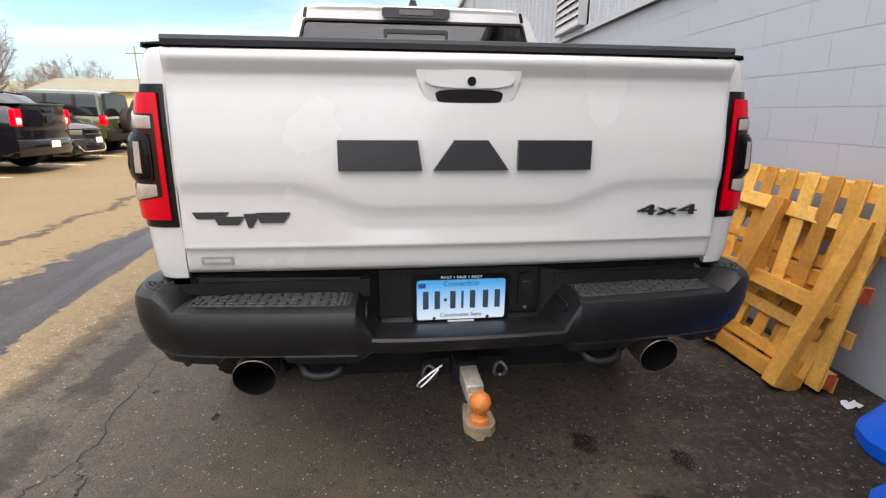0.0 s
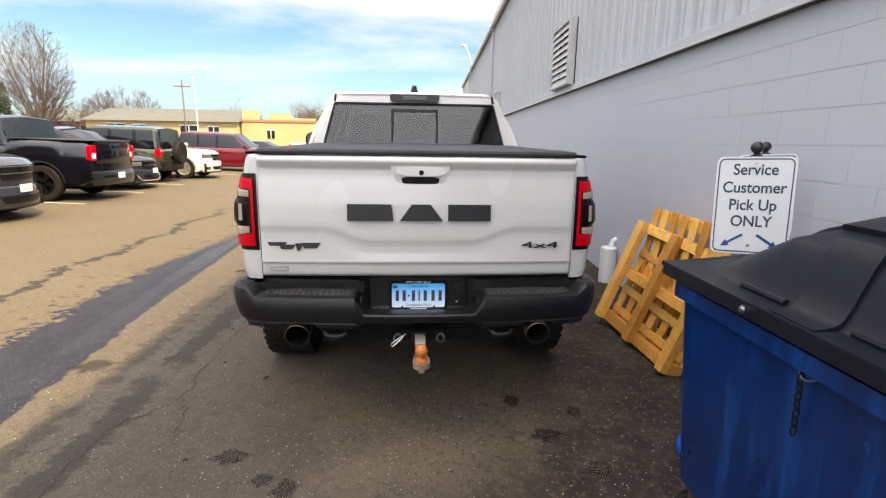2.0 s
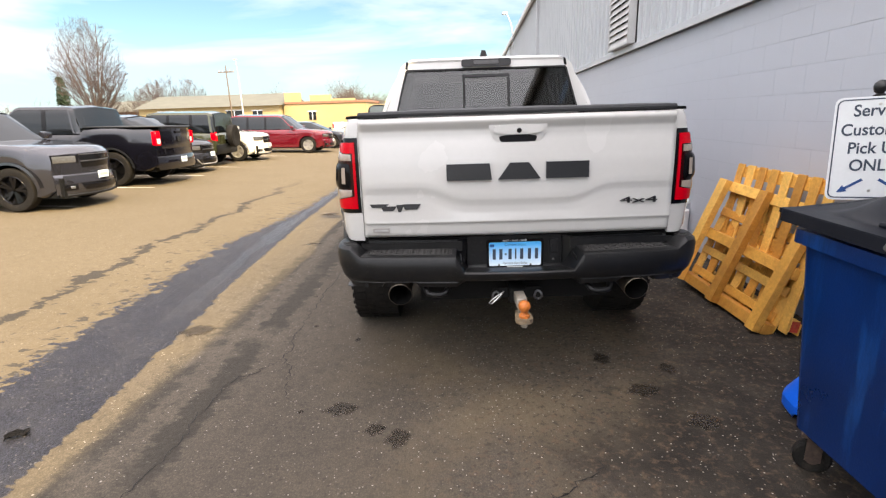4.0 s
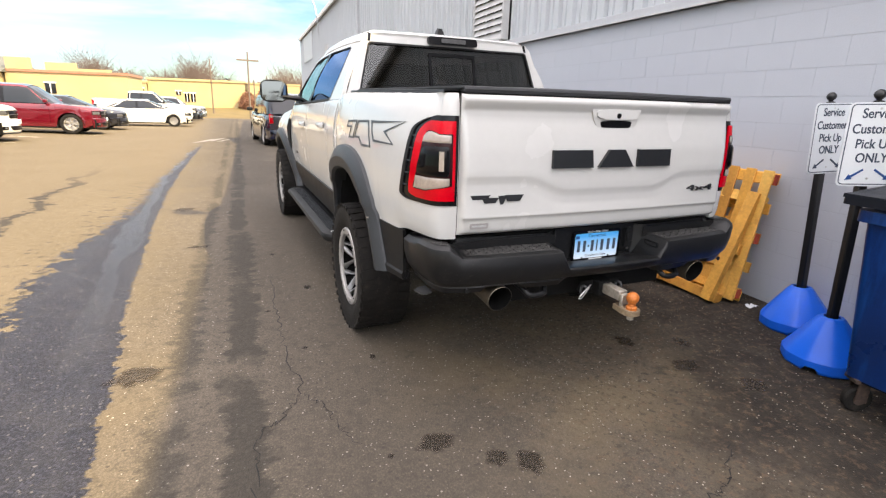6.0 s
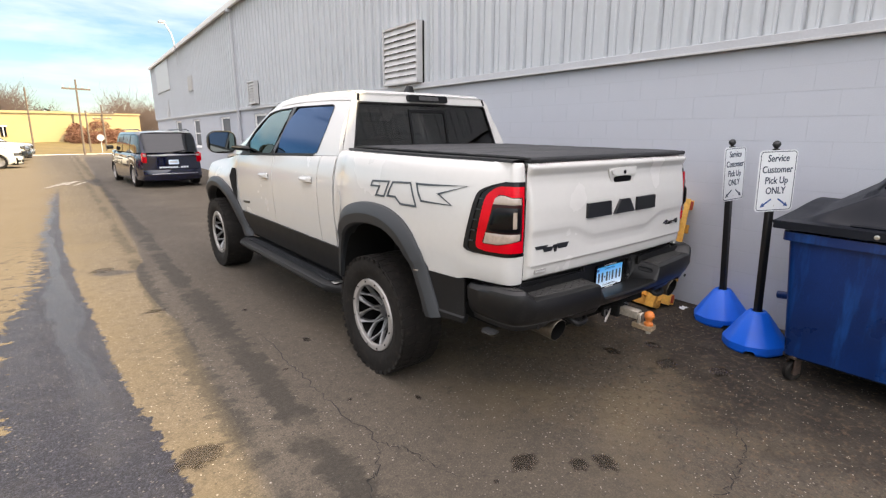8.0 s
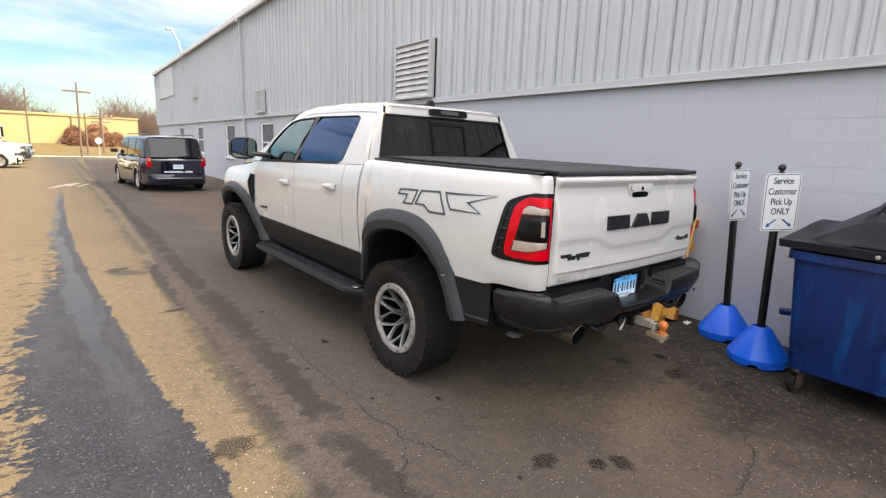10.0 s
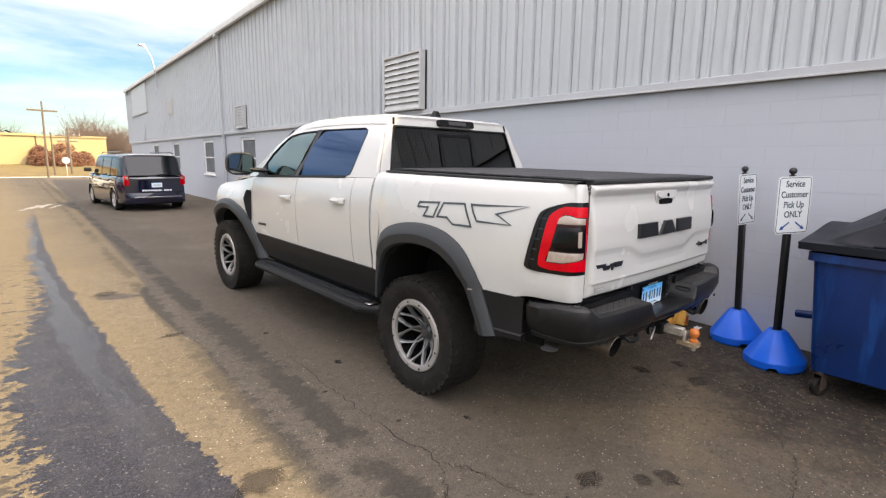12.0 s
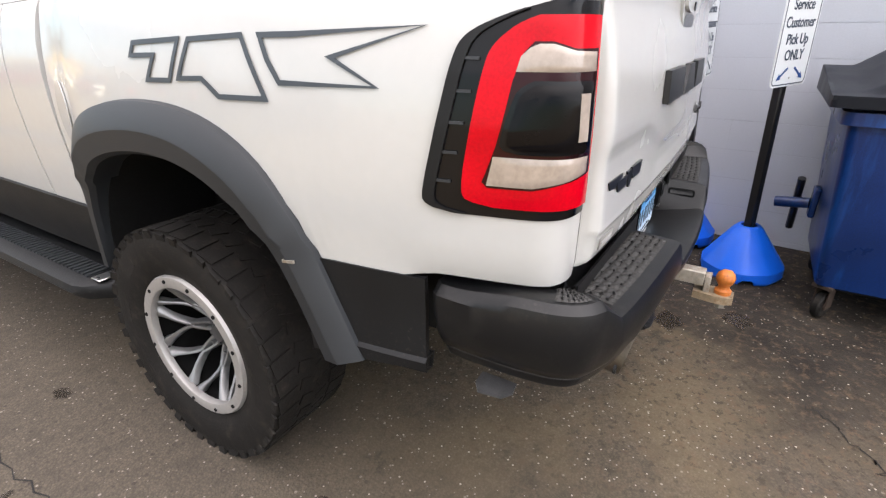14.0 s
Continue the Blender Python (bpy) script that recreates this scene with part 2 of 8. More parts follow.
M = {
    "white": pbr("white_paint", (0.500, 0.497, 0.480), 0.26, var=0.02, scale=1.5, fine=30, bump=0.0, coat=0.65, spec=0.42, rvar=0.06),
    "plastic": pbr("black_plastic", (0.0072, 0.0075, 0.0082), 0.48, spec=0.28, var=0.25, scale=5, fine=400, bump=0.3, dist=0.001, scuff=(0.024, 0.023, 0.021)),
    "bumper": pbr("bumper_plastic", (0.0078, 0.0080, 0.0087), 0.36, spec=0.32, var=0.25, scale=6, fine=350, bump=0.15, dist=0.001, dirt=(0.017, 0.0165, 0.0155), scuff=(0.026, 0.025, 0.023)),
    "pad": pbr("scuffed_tread_plastic", (0.024, 0.0235, 0.0225), 0.6, spec=0.4, var=0.3, scale=9, fine=300, bump=0.3, dist=0.001, dirt=(0.045, 0.043, 0.040)),
    "faded": pbr("faded_paint_patch", (0.21, 0.20, 0.195), 0.85, var=0.35, scale=5, fine=60, bump=0.2, dirt=(0.17, 0.15, 0.125)),
    "tab": pbr("scuffed_grey_tab", (0.045, 0.045, 0.046), 0.45, var=0.3, scale=30, fine=200, bump=0.3, dist=0.001),
    "flare": pbr("flare_plastic", (0.018, 0.0205, 0.024), 0.5, var=0.12, scale=4, fine=350, bump=0.25, dist=0.001, rvar=0.06),
    "gloss": pbr("gloss_black", (0.005, 0.005, 0.006), 0.14, var=0.2, bump=0.0, coat=0.0, spec=0.26),
    "dark": pbr("underbody", (0.006, 0.006, 0.006), 0.85, var=0.4, scale=6, bump=0.3, spec=0.2),
    "badge": pbr("badge_black", (0.012, 0.013, 0.015), 0.35, var=0.1, bump=0.0),
    "decal": pbr("decal_grey", (0.045, 0.055, 0.065), 0.45, var=0.08, bump=0.0),
    "rubber": pbr("tyre_rubber", (0.0105, 0.0094, 0.0085), 0.7, var=0.35, scale=8, fine=120, bump=0.5, dist=0.003, dirt=(0.030, 0.025, 0.020), spec=0.2),
    "alloy": pbr("alloy", (0.38, 0.365, 0.35), 0.42, metal=0.45, var=0.1, scale=12, bump=0.05),
    "satin": pbr("satin_silver_spoke", (0.22, 0.22, 0.222), 0.34, metal=0.7, var=0.1, scale=14, bump=0.03),
    "darkalloy": pbr("dark_alloy", (0.10, 0.10, 0.105), 0.4, metal=0.7, var=0.2, scale=12, bump=0.05),
    "chrome": pbr("steel", (0.55, 0.54, 0.52), 0.3, metal=1.0, var=0.15, scale=20, bump=0.1),
    "red": pbr("red_lens", (0.50, 0.0, 0.007), 0.16, var=0.22, scale=7, fine=160, bump=0.06, dist=0.001, coat=0.0, spec=0.22),
    "clear": pbr("clear_lens", (0.33, 0.272, 0.225), 0.12, var=0.16, scale=25, fine=90, bump=0.15, dist=0.002, coat=1.0),
    "smoke": pbr("smoked_lens", (0.004, 0.0035, 0.004), 0.05, var=0.2, bump=0.0, coat=0.0, spec=0.16),
    "vinyl": pbr("tonneau_vinyl", (0.016, 0.017, 0.02), 0.62, var=0.3, scale=4, fine=500, bump=0.5, dist=0.0015),
    "tint": tinted("tinted_glass", (0.34, 0.345, 0.345), ior=1.58),
    # the blue of the mirrored sky is put into this gloss colour
    "blue_glass": tinted("blue_gloss_glass", (0.03, 0.035, 0.05), ior=2.05, sheen=(0.40, 0.60, 1.0)),
    "side": tinted("side_glass", (0.60, 0.68, 0.65), ior=2.35, sheen=(0.78, 1.0, 1.0)),
    "winpane": pbr("dusty_window_pane", (0.13, 0.14, 0.155), 0.55, var=0.3, scale=2.5, bump=0.0, spec=0.12),
    "pane": tinted("lighter_glass", (0.50, 0.58, 0.56), ior=1.45),
    "orange": pbr("rusty_orange_ball", (0.48, 0.14, 0.02), 0.5, var=0.3, scale=22, bump=0.3, dirt=(0.20, 0.07, 0.02)),
    "oldmetal": pbr("worn_aluminium", (0.33, 0.30, 0.255), 0.55, metal=0.4, var=0.25, scale=18, bump=0.4, dirt=(0.25, 0.17, 0.09)),
    "seat": pbr("dark_upholstery", (0.03, 0.03, 0.032), 0.8, var=0.2, scale=8, bump=0.3),
    "letter": pbr("sign_lettering", (0.030, 0.046, 0.075), 0.5, var=0.1, bump=0.0),
    "blue_ink": pbr("blue_arrow_ink", (0.014, 0.06, 0.22), 0.45, var=0.1, bump=0.0),
    "sign": pbr("sign_white", (0.66, 0.685, 0.70), 0.4, var=0.03, scale=5, bump=0.0),
    "black": pbr("black_powder_coat", (0.012, 0.012, 0.013), 0.4, var=0.2, bump=0.1),
    "base": pbr("blue_polyethylene", (0.002, 0.118, 0.72), 0.42, var=0.12, scale=4, fine=200, bump=0.15, dist=0.001),
    # brighter blue upright streaks: scuffs, with the body's vertical sheen painted in
    "bin": pbr("dark_blue_bin", (0.0012, 0.018, 0.098), 0.30, var=0.3, scale=3, fine=150, bump=0.25, dist=0.002, dirt=(0.005, 0.060, 0.245), run=0.14),
    "lid": pbr("bin_lid_plastic", (0.0050, 0.0064, 0.0110), 0.45, spec=0.25, var=0.25, scale=6, fine=300, bump=0.4, dist=0.001),
    "block": pbr("painted_block", (0.440, 0.458, 0.505), 0.75, var=0.035, scale=1.4, fine=90, bump=0.35, dist=0.004, rand=0.005),
    "mortar": pbr("painted_mortar", (0.415, 0.430, 0.472), 0.85, var=0.05, fine=120, bump=0.3),
    "siding": pbr("painted_steel_siding", (0.475, 0.500, 0.525), 0.5, var=0.03, scale=0.8, fine=20, bump=0.05, rand=0.02),
    "trim": pbr("painted_flashing", (0.43, 0.44, 0.465), 0.5, var=0.06, scale=2, bump=0.05),
    "gutter": pbr("white_gutter", (0.74, 0.74, 0.74), 0.5, var=0.05, bump=0.05),
    "slat": pbr("louvre_slat", (0.46, 0.46, 0.46), 0.6, var=0.12, scale=5, bump=0.1),
    "frame": pbr("white_window_frame", (0.75, 0.75, 0.74), 0.5, var=0.05, bump=0.05),
    "cream": pbr("cream_stucco", (0.43, 0.335, 0.165), 0.85, var=0.08, scale=0.4, fine=8, bump=0.2),
    "roofgrey": pbr("grey_shingle", (0.115, 0.115, 0.095), 0.9, var=0.2, scale=1, fine=20, bump=0.3),
    "brick": pbr("red_brick", (0.35, 0.16, 0.10), 0.85, var=0.2, scale=2, bump=0.2),
    "bark": pbr("grey_brown_bark", (0.13, 0.10, 0.082), 0.9, var=0.25, scale=4, bump=0.3),
    "twig": pbr("reddish_twigs", (0.105, 0.078, 0.066), 0.9, var=0.3, scale=0.2, bump=0.0),
    "evergreen": pbr("dark_evergreen", (0.035, 0.06, 0.03), 0.9, var=0.4, scale=2, bump=0.0),
    "grass": pbr("winter_grass", (0.118, 0.082, 0.020), 0.95, var=0.3, scale=0.6, fine=30, bump=0.3, dist=0.03),
    "pole": pbr("weathered_pole", (0.15, 0.115, 0.085), 0.9, var=0.2, scale=3, bump=0.2),
    "line": pbr("worn_white_line", (0.62, 0.58, 0.5), 0.85, var=0.2, scale=6, bump=0.2),
    "crack": pbr("crack_dark", (0.012, 0.011, 0.010), 0.95, var=0.3, bump=0.0),
    "oil_shadow": None,
}


def oil_shadow_spot():
    """A dried spot (one is painted shadow) that fades out raggedly towards the rim of its patch."""
    m = pbr("oil_shadow_spot", (0.036, 0.027, 0.018), 0.75, var=0.3, scale=2, fine=7, bump=0.0)
    n, l = m.node_tree.nodes, m.node_tree.links
    tc, ln, nz, ad, mr, tr, mx = [n.new("ShaderNode" + k) for k in ("TexCoord", "VectorMath", "TexNoise", "Math", "MapRange", "BsdfTransparent", "MixShader")]
    ln.operation, ad.operation = "LENGTH", "MULTIPLY_ADD"
    nz.inputs["Scale"].default_value, nz.inputs["Detail"].default_value, nz.inputs["Roughness"].default_value = 1.7, 3.0, 0.55
    l.new(tc.outputs["Object"], ln.inputs[0])
    l.new(tc.outputs["Object"], nz.inputs["Vector"])
    ad.inputs[1].default_value = 1.1
    l.new(nz.outputs["Fac"], ad.inputs[0])
    l.new(ln.outputs["Value"], ad.inputs[2])
    mr.inputs["From Min"].default_value, mr.inputs["From Max"].default_value = 1.32, 1.02
    mr.inputs["To Max"].default_value = 0.72
    l.new(ad.outputs[0], mr.inputs["Value"])
    l.new(mr.outputs[0], mx.inputs[0])
    l.new(tr.outputs[0], mx.inputs[1])
    l.new(n["Principled BSDF"].outputs[0], mx.inputs[2])
    l.new(mx.outputs[0], n["Material Output"].inputs["Surface"])
    return m


M["oil_shadow"] = oil_shadow_spot()
WOOD = []
for i, c in enumerate([(0.62, 0.31, 0.048), (0.72, 0.41, 0.085), (0.52, 0.24, 0.034)]):
    WOOD.append(pbr("pine_board_%s" % "abc"[i], c, 0.7, var=0.22, scale=5, fine=45, bump=0.3, rand=0.16, dirt=(c[0] * 0.75, c[1] * 0.65, c[2] * 0.6)))


# ---- building tools ----
def part(name, bm, material, parent=None, label="", smooth=40, m=None):
    """Links a bmesh as one mesh object under a thing or a part."""
    me = bpy.data.meshes.new(name)
    bmesh.ops.recalc_face_normals(bm, faces=bm.faces)
    bm.to_mesh(me)
    bm.free()
    me.materials.append(material)
    if smooth:
        me.shade_smooth()
        me.set_sharp_from_angle(angle=radians(smooth))
    ob = new(name, me)
    ob.parent = parent
    if m is not None:
        ob.matrix_basis = m
    if label:
        ob["label"] = label
    return ob


def again(name, me, parent, m, label=""):
    """Another object on a mesh that is already made."""
    ob = new(name, me)
    ob.parent, ob.matrix_basis = parent, m
    if label:
        ob["label"] = label
    return ob


def thing(name, label, category, group="", m=None, kind=""):
    ob = new(name)
    ob.empty_display_size = 0.1
    if m is not None:
        ob.matrix_basis = m
    return tagged(ob, label, category, group, kind)


def box(x0, x1, y0, y1, z0, z1, bev=0.0, bm=None, seg=1):
    bm = bm or bmesh.new()
    r = bmesh.ops.create_cube(bm, size=1.0, matrix=Matrix.Translation(((x0 + x1) / 2, (y0 + y1) / 2, (z0 + z1) / 2)) @ Matrix.Diagonal((abs(x1 - x0), abs(y1 - y0), abs(z1 - z0), 1)))
    if bev:
        es = {e for v in r["verts"] for e in v.link_edges}
        bmesh.ops.bevel(bm, geom=list(es), offset=bev, segments=seg, affect="EDGES", profile=0.6)
    return bm


def grid(fn, us, vs, bm=None, thick=0.0, close=False, core=(0, 2.5, 1.0)):
    """A sheet fn(u, v) over the values us and vs, thickened towards the core if asked."""
    bm = bm or bmesh.new()
    us, vs = list(us), list(vs)
    rows = [[bm.verts.new(fn(u, v)) for v in vs] for u in us]
    n = len(us) if close else len(us) - 1
    fs = []
    for i in range(n):
        a, b = rows[i], rows[(i + 1) % len(us)]
        for j in range(len(vs) - 1):
            fs.append(bm.faces.new((a[j], b[j], b[j + 1], a[j + 1])))
    if thick:
        bm.normal_update()
        core = Vector(core)
        vote = sum(f.normal.dot(f.calc_center_median() - core) * f.calc_area() for f in fs)
        s = thick if vote > 0 else -thick
        inner = [[bm.verts.new(v.co - v.normal * s) for v in r] for r in rows]
        for i in range(n):
            a, b = inner[i], inner[(i + 1) % len(us)]
            for j in range(len(vs) - 1):
                bm.faces.new((a[j], a[j + 1], b[j + 1], b[j]))
            for j in (0, len(vs) - 1):
                p, q = rows[i], rows[(i + 1) % len(us)]
                bm.faces.new((p[j], q[j], b[j], a[j]))
        if not close:
            for i in (0, len(us) - 1):
                for j in range(len(vs) - 1):
                    bm.faces.new((rows[i][j], rows[i][j + 1], inner[i][j + 1], inner[i][j]))
    return bm


def dense(poly, step=0.03):
    """The same outline with points no further apart than step."""
    out = []
    for i, p in enumerate(poly):
        q = poly[(i + 1) % len(poly)]
        n = max(1, int(math.hypot(q[0] - p[0], q[1] - p[1]) / step))
        out += [(p[0] + (q[0] - p[0]) * k / n, p[1] + (q[1] - p[1]) * k / n) for k in range(n)]
    return out


def lin(a, b, n):
    return [a + (b - a) * i / (n - 1) for i in range(n)]


def tube(pts, r, seg=8, bm=None, cap=True, radii=None):
    """A round bar along points."""
    bm = bm or bmesh.new()
    pts = [Vector(p) for p in pts]
    rings, side = [], None
    for i, p in enumerate(pts):
        d = (pts[min(i + 1, len(pts) - 1)] - pts[max(i - 1, 0)]).normalized()
        if side is None:
            side = d.orthogonal().normalized()
        side = (side - d * side.dot(d)).normalized()
        up = d.cross(side)
        rr = radii[i] if radii else r
        rings.append([bm.verts.new(p + (side * math.cos(2 * math.pi * k / seg) + up * math.sin(2 * math.pi * k / seg)) * rr) for k in range(seg)])
    for a, b in zip(rings, rings[1:]):
        for k in range(seg):
            bm.faces.new((a[k], a[(k + 1) % seg], b[(k + 1) % seg], b[k]))
    if cap:
        bm.faces.new(rings[0][::-1])
        bm.faces.new(rings[-1])
    return bm


def lathe(profile, seg=48, axis="X", bm=None):
    """A body turned round an axis from (radius, place along the axis)."""
    bm = bm or bmesh.new()
    rings = []
    for k in range(seg):
        c, s = math.cos(2 * math.pi * k / seg), math.sin(2 * math.pi * k / seg)
        rings.append([bm.verts.new((a, r * c, r * s) if axis == "X" else (r * c, r * s, a)) for r, a in profile])
    for k in range(seg):
        p, q = rings[k], rings[(k + 1) % seg]
        for j in range(len(profile) - 1):
            bm.faces.new((p[j], q[j], q[j + 1], p[j + 1]))
    bmesh.ops.remove_doubles(bm, verts=bm.verts, dist=1e-5)
    return bm


def slab(poly, place, depth, bm=None, holes=()):
    """A flat plate: an outline in two dimensions, put in space by place(a, b, d), from d = 0 to depth."""
    bm = bm or bmesh.new()
    if not holes:
        a = [bm.verts.new(place(p[0], p[1], 0)) for p in poly]
        b = [bm.verts.new(place(p[0], p[1], depth)) for p in poly]
        n = len(poly)
        for i in range(n):
            bm.faces.new((a[i], a[(i + 1) % n], b[(i + 1) % n], b[i]))
        bm.faces.new(a[::-1])
        bm.faces.new(b)
        return bm
    flat = bmesh.new()
    es = []
    for loop in (poly, *holes):
        vs = [flat.verts.new((p[0], p[1], 0)) for p in loop]
        es += [flat.edges.new((vs[i], vs[(i + 1) % len(vs)])) for i in range(len(vs))]
    bmesh.ops.triangle_fill(flat, use_beauty=True, edges=es)
    flat.verts.index_update()
    low = [bm.verts.new(place(v.co.x, v.co.y, 0)) for v in flat.verts]
    top = [bm.verts.new(place(v.co.x, v.co.y, depth)) for v in flat.verts]
    for f in flat.faces:
        i = [v.index for v in f.verts]
        bm.faces.new([low[k] for k in i][::-1])
        bm.faces.new([top[k] for k in i])
    for e in flat.edges:
        if len(e.link_faces) == 1:
            p, q = e.verts[0].index, e.verts[1].index
            bm.faces.new((low[p], low[q], top[q], top[p]))
    flat.free()
    return bm


def ring(poly, width):
    """The outline of poly, moved inwards by width."""
    n, out = len(poly), []
    area = sum(poly[i][0] * poly[(i + 1) % n][1] - poly[(i + 1) % n][0] * poly[i][1] for i in range(n))
    s = 1 if area > 0 else -1
    for i in range(n):
        a, b, c = Vector(poly[i - 1][:2]), Vector(poly[i][:2]), Vector(poly[(i + 1) % n][:2])
        n1 = Vector((-(b - a).y, (b - a).x)).normalized() * s
        n2 = Vector((-(c - b).y, (c - b).x)).normalized() * s
        k = (n1 + n2) / max(0.35, 1 + n1.dot(n2))
        out.append(tuple(b + k * width))
    return out


def rrect(w, h, r, n=5, cx=0.0, cy=0.0):
    out = []
    for sx, sy, a0 in ((1, 1, 0), (-1, 1, 90), (-1, -1, 180), (1, -1, 270)):
        for k in range(n):
            a = radians(a0 + 90 * k / (n - 1))
            out.append((cx + sx * (w / 2 - r) + r * math.cos(a), cy + sy * (h / 2 - r) + r * math.sin(a)))
    return out


def curve_at(pts, t):
    """A smooth curve through points, t from 0 to 1."""
    f = t * (len(pts) - 1)
    i = min(int(f), len(pts) - 2)
    f -= i
    p = [Vector(pts[max(0, min(len(pts) - 1, i + k))]) for k in (-1, 0, 1, 2)]
    return 0.5 * ((2 * p[1]) + (p[2] - p[0]) * f + (2 * p[0] - 5 * p[1] + 4 * p[2] - p[3]) * f * f + (3 * p[1] - p[0] - 3 * p[2] + p[3]) * f ** 3)


def interp(x, pts):
    return float(np.interp(x, [p[0] for p in pts], [p[1] for p in pts]))


def smoothstep(a, b, x):
    t = max(0.0, min(1.0, (x - a) / (b - a)))
    return t * t * (3 - 2 * t)


def writing(name, text, size, material, parent, m, depth=0.001, stretch=1.0, label="", bold=0.0):
    """Raised lettering in the built-in font, centred, as a mesh."""
    cu = bpy.data.curves.new(name, "FONT")
    cu.body, cu.size, cu.extrude, cu.align_x, cu.align_y, cu.offset = text, size, depth, "CENTER", "CENTER", bold
    tmp = bpy.data.objects.new(name, cu)
    me = bpy.data.meshes.new_from_object(tmp)
    bpy.data.objects.remove(tmp)
    for v in me.vertices:
        v.co.x *= stretch
    me.materials.clear()
    me.materials.append(material)
    return again(name, me, parent, m, label)


# ---- ground ----
def ground_z(x, y):
    """The lot falls away gently beyond the truck and rises a little to the parked row."""
    return -0.0145 * (max(0.0, y - 4.0) ** 2 / (max(0.0, y - 4.0) + 2.0)) + 0.022 * max(0.0, min(-x - 3.5, 12.0)) * smoothstep(0, 6, -x - 3.5) - 1.32 * smoothstep(46.5, 88, y)


def asphalt():
    m = bpy.data.materials.new("asphalt")
    m.use_nodes = True
    n, l = m.node_tree.nodes, m.node_tree.links
    b = n["Principled BSDF"]
    tc = n.new("ShaderNodeTexCoord")
    sep = n.new("ShaderNodeSeparateXYZ")
    l.new(tc.outputs["Object"], sep.inputs[0])

    def noise_at(scale, detail=4.0, rough=0.55, vec=None, dist=0.0):
        q = n.new("ShaderNodeTexNoise")
        q.inputs["Scale"].default_value, q.inputs["Detail"].default_value, q.inputs["Roughness"].default_value, q.inputs["Distortion"].default_value = scale, detail, rough, dist
        l.new(vec or tc.outputs["Object"], q.inputs["Vector"])
        return q.outputs["Fac"]

    def calc(op, a, c, third=None):
        q = n.new("ShaderNodeMath")
        q.operation = op
        for i, v in enumerate((a, c, third)):
            if v is None:
                continue
            if isinstance(v, (int, float)):
                q.inputs[i].default_value = v
            else:
                l.new(v, q.inputs[i])
        return q.outputs[0]

    def ramp(v, a, c):
        q = n.new("ShaderNodeMapRange")
        q.interpolation_type = "SMOOTHSTEP"
        q.inputs["From Min"].default_value, q.inputs["From Max"].default_value = a, c
        l.new(v, q.inputs["Value"])
        return q.outputs[0]

    def mix(f, a, c):
        q = n.new("ShaderNodeMix")
        q.data_type = "RGBA"
        for i, v in ((0, f), (6, a), (7, c)):
            if isinstance(v, tuple):
                q.inputs[i].default_value = (*v, 1)
            else:
                l.new(v, q.inputs[i])
        return q.outputs[2]

    stretch = n.new("ShaderNodeMapping")
    stretch.inputs["Scale"].default_value = (1.0, 0.22, 1.0)
    l.new(tc.outputs["Object"], stretch.inputs["Vector"])
    long_noise = noise_at(1.6, 8, 0.65, stretch.outputs[0])
    grit, soft = noise_at(230, 2, 0.5), noise_at(0.55, 5, 0.6)
    stone = n.new("ShaderNodeTexVoronoi")
    stone.inputs["Scale"].default_value = 115
    l.new(tc.outputs["Object"], stone.inputs["Vector"])
    shade_of = n.new("ShaderNodeSeparateColor")
    l.new(stone.outputs["Color"], shade_of.inputs[0])
    pick, gap = shade_of.outputs[0], stone.outputs["Distance"]
    grain = noise_at(38, 6, 0.75)
    # weathered asphalt with pale stone showing
    col = mix(ramp(soft, 0.35, 0.65), (0.093, 0.077, 0.057), (0.121, 0.100, 0.075))
    col = mix(calc("MULTIPLY", ramp(pick, 0.35, 1.0), 0.38), col, (0.19, 0.158, 0.115))
    col = mix(calc("MULTIPLY", ramp(gap, 0.30, 0.75), 0.45), col, (0.045, 0.038, 0.029))
    col = mix(calc("MULTIPLY", ramp(grain, 0.50, 0.34), 0.50), col, (0.050, 0.042, 0.030))
    col = mix(calc("MULTIPLY", ramp(shade_of.outputs[1], 0.978, 0.990), calc("MULTIPLY", ramp(gap, 0.5, 0.3), 0.75)), col, (0.50, 0.46, 0.41))
    # coarse pale chips, darker mottling and a little moss
    chip = n.new("ShaderNodeTexVoronoi")
    chip.inputs["Scale"].default_value = 42
    l.new(tc.outputs["Object"], chip.inputs["Vector"])
    chip_of = n.new("ShaderNodeSeparateColor")
    l.new(chip.outputs["Color"], chip_of.inputs[0])
    col = mix(calc("MULTIPLY", ramp(chip_of.outputs[0], 0.935, 0.95), ramp(chip.outputs["Distance"], 0.30, 0.16)), col, (0.36, 0.32, 0.27))
    col = mix(calc("MULTIPLY", ramp(chip_of.outputs[1], 0.90, 0.94), ramp(chip.outputs["Distance"], 0.45, 0.25)), col, (0.055, 0.046, 0.036))
    col = mix(calc("MULTIPLY", ramp(noise_at(11, 8, 0.7), 0.47, 0.64), 0.55), col, (0.055, 0.046, 0.036))
    moss = calc("MULTIPLY", ramp(noise_at(1.1, 6, 0.65), 0.40, 0.62), calc("MULTIPLY", ramp(sep.outputs[0], -1.6, -0.3), ramp(sep.outputs[1], 4.0, 1.5)))
    col = mix(calc("MULTIPLY", calc("MULTIPLY", moss, 0.52), ramp(sep.outputs[0], 1.3, 0.6)), col, (0.158, 0.122, 0.070))
    # shade painted into the colour: ground darkened behind and beside the parked truck
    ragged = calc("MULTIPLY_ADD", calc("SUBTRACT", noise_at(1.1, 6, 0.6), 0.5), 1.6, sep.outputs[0])
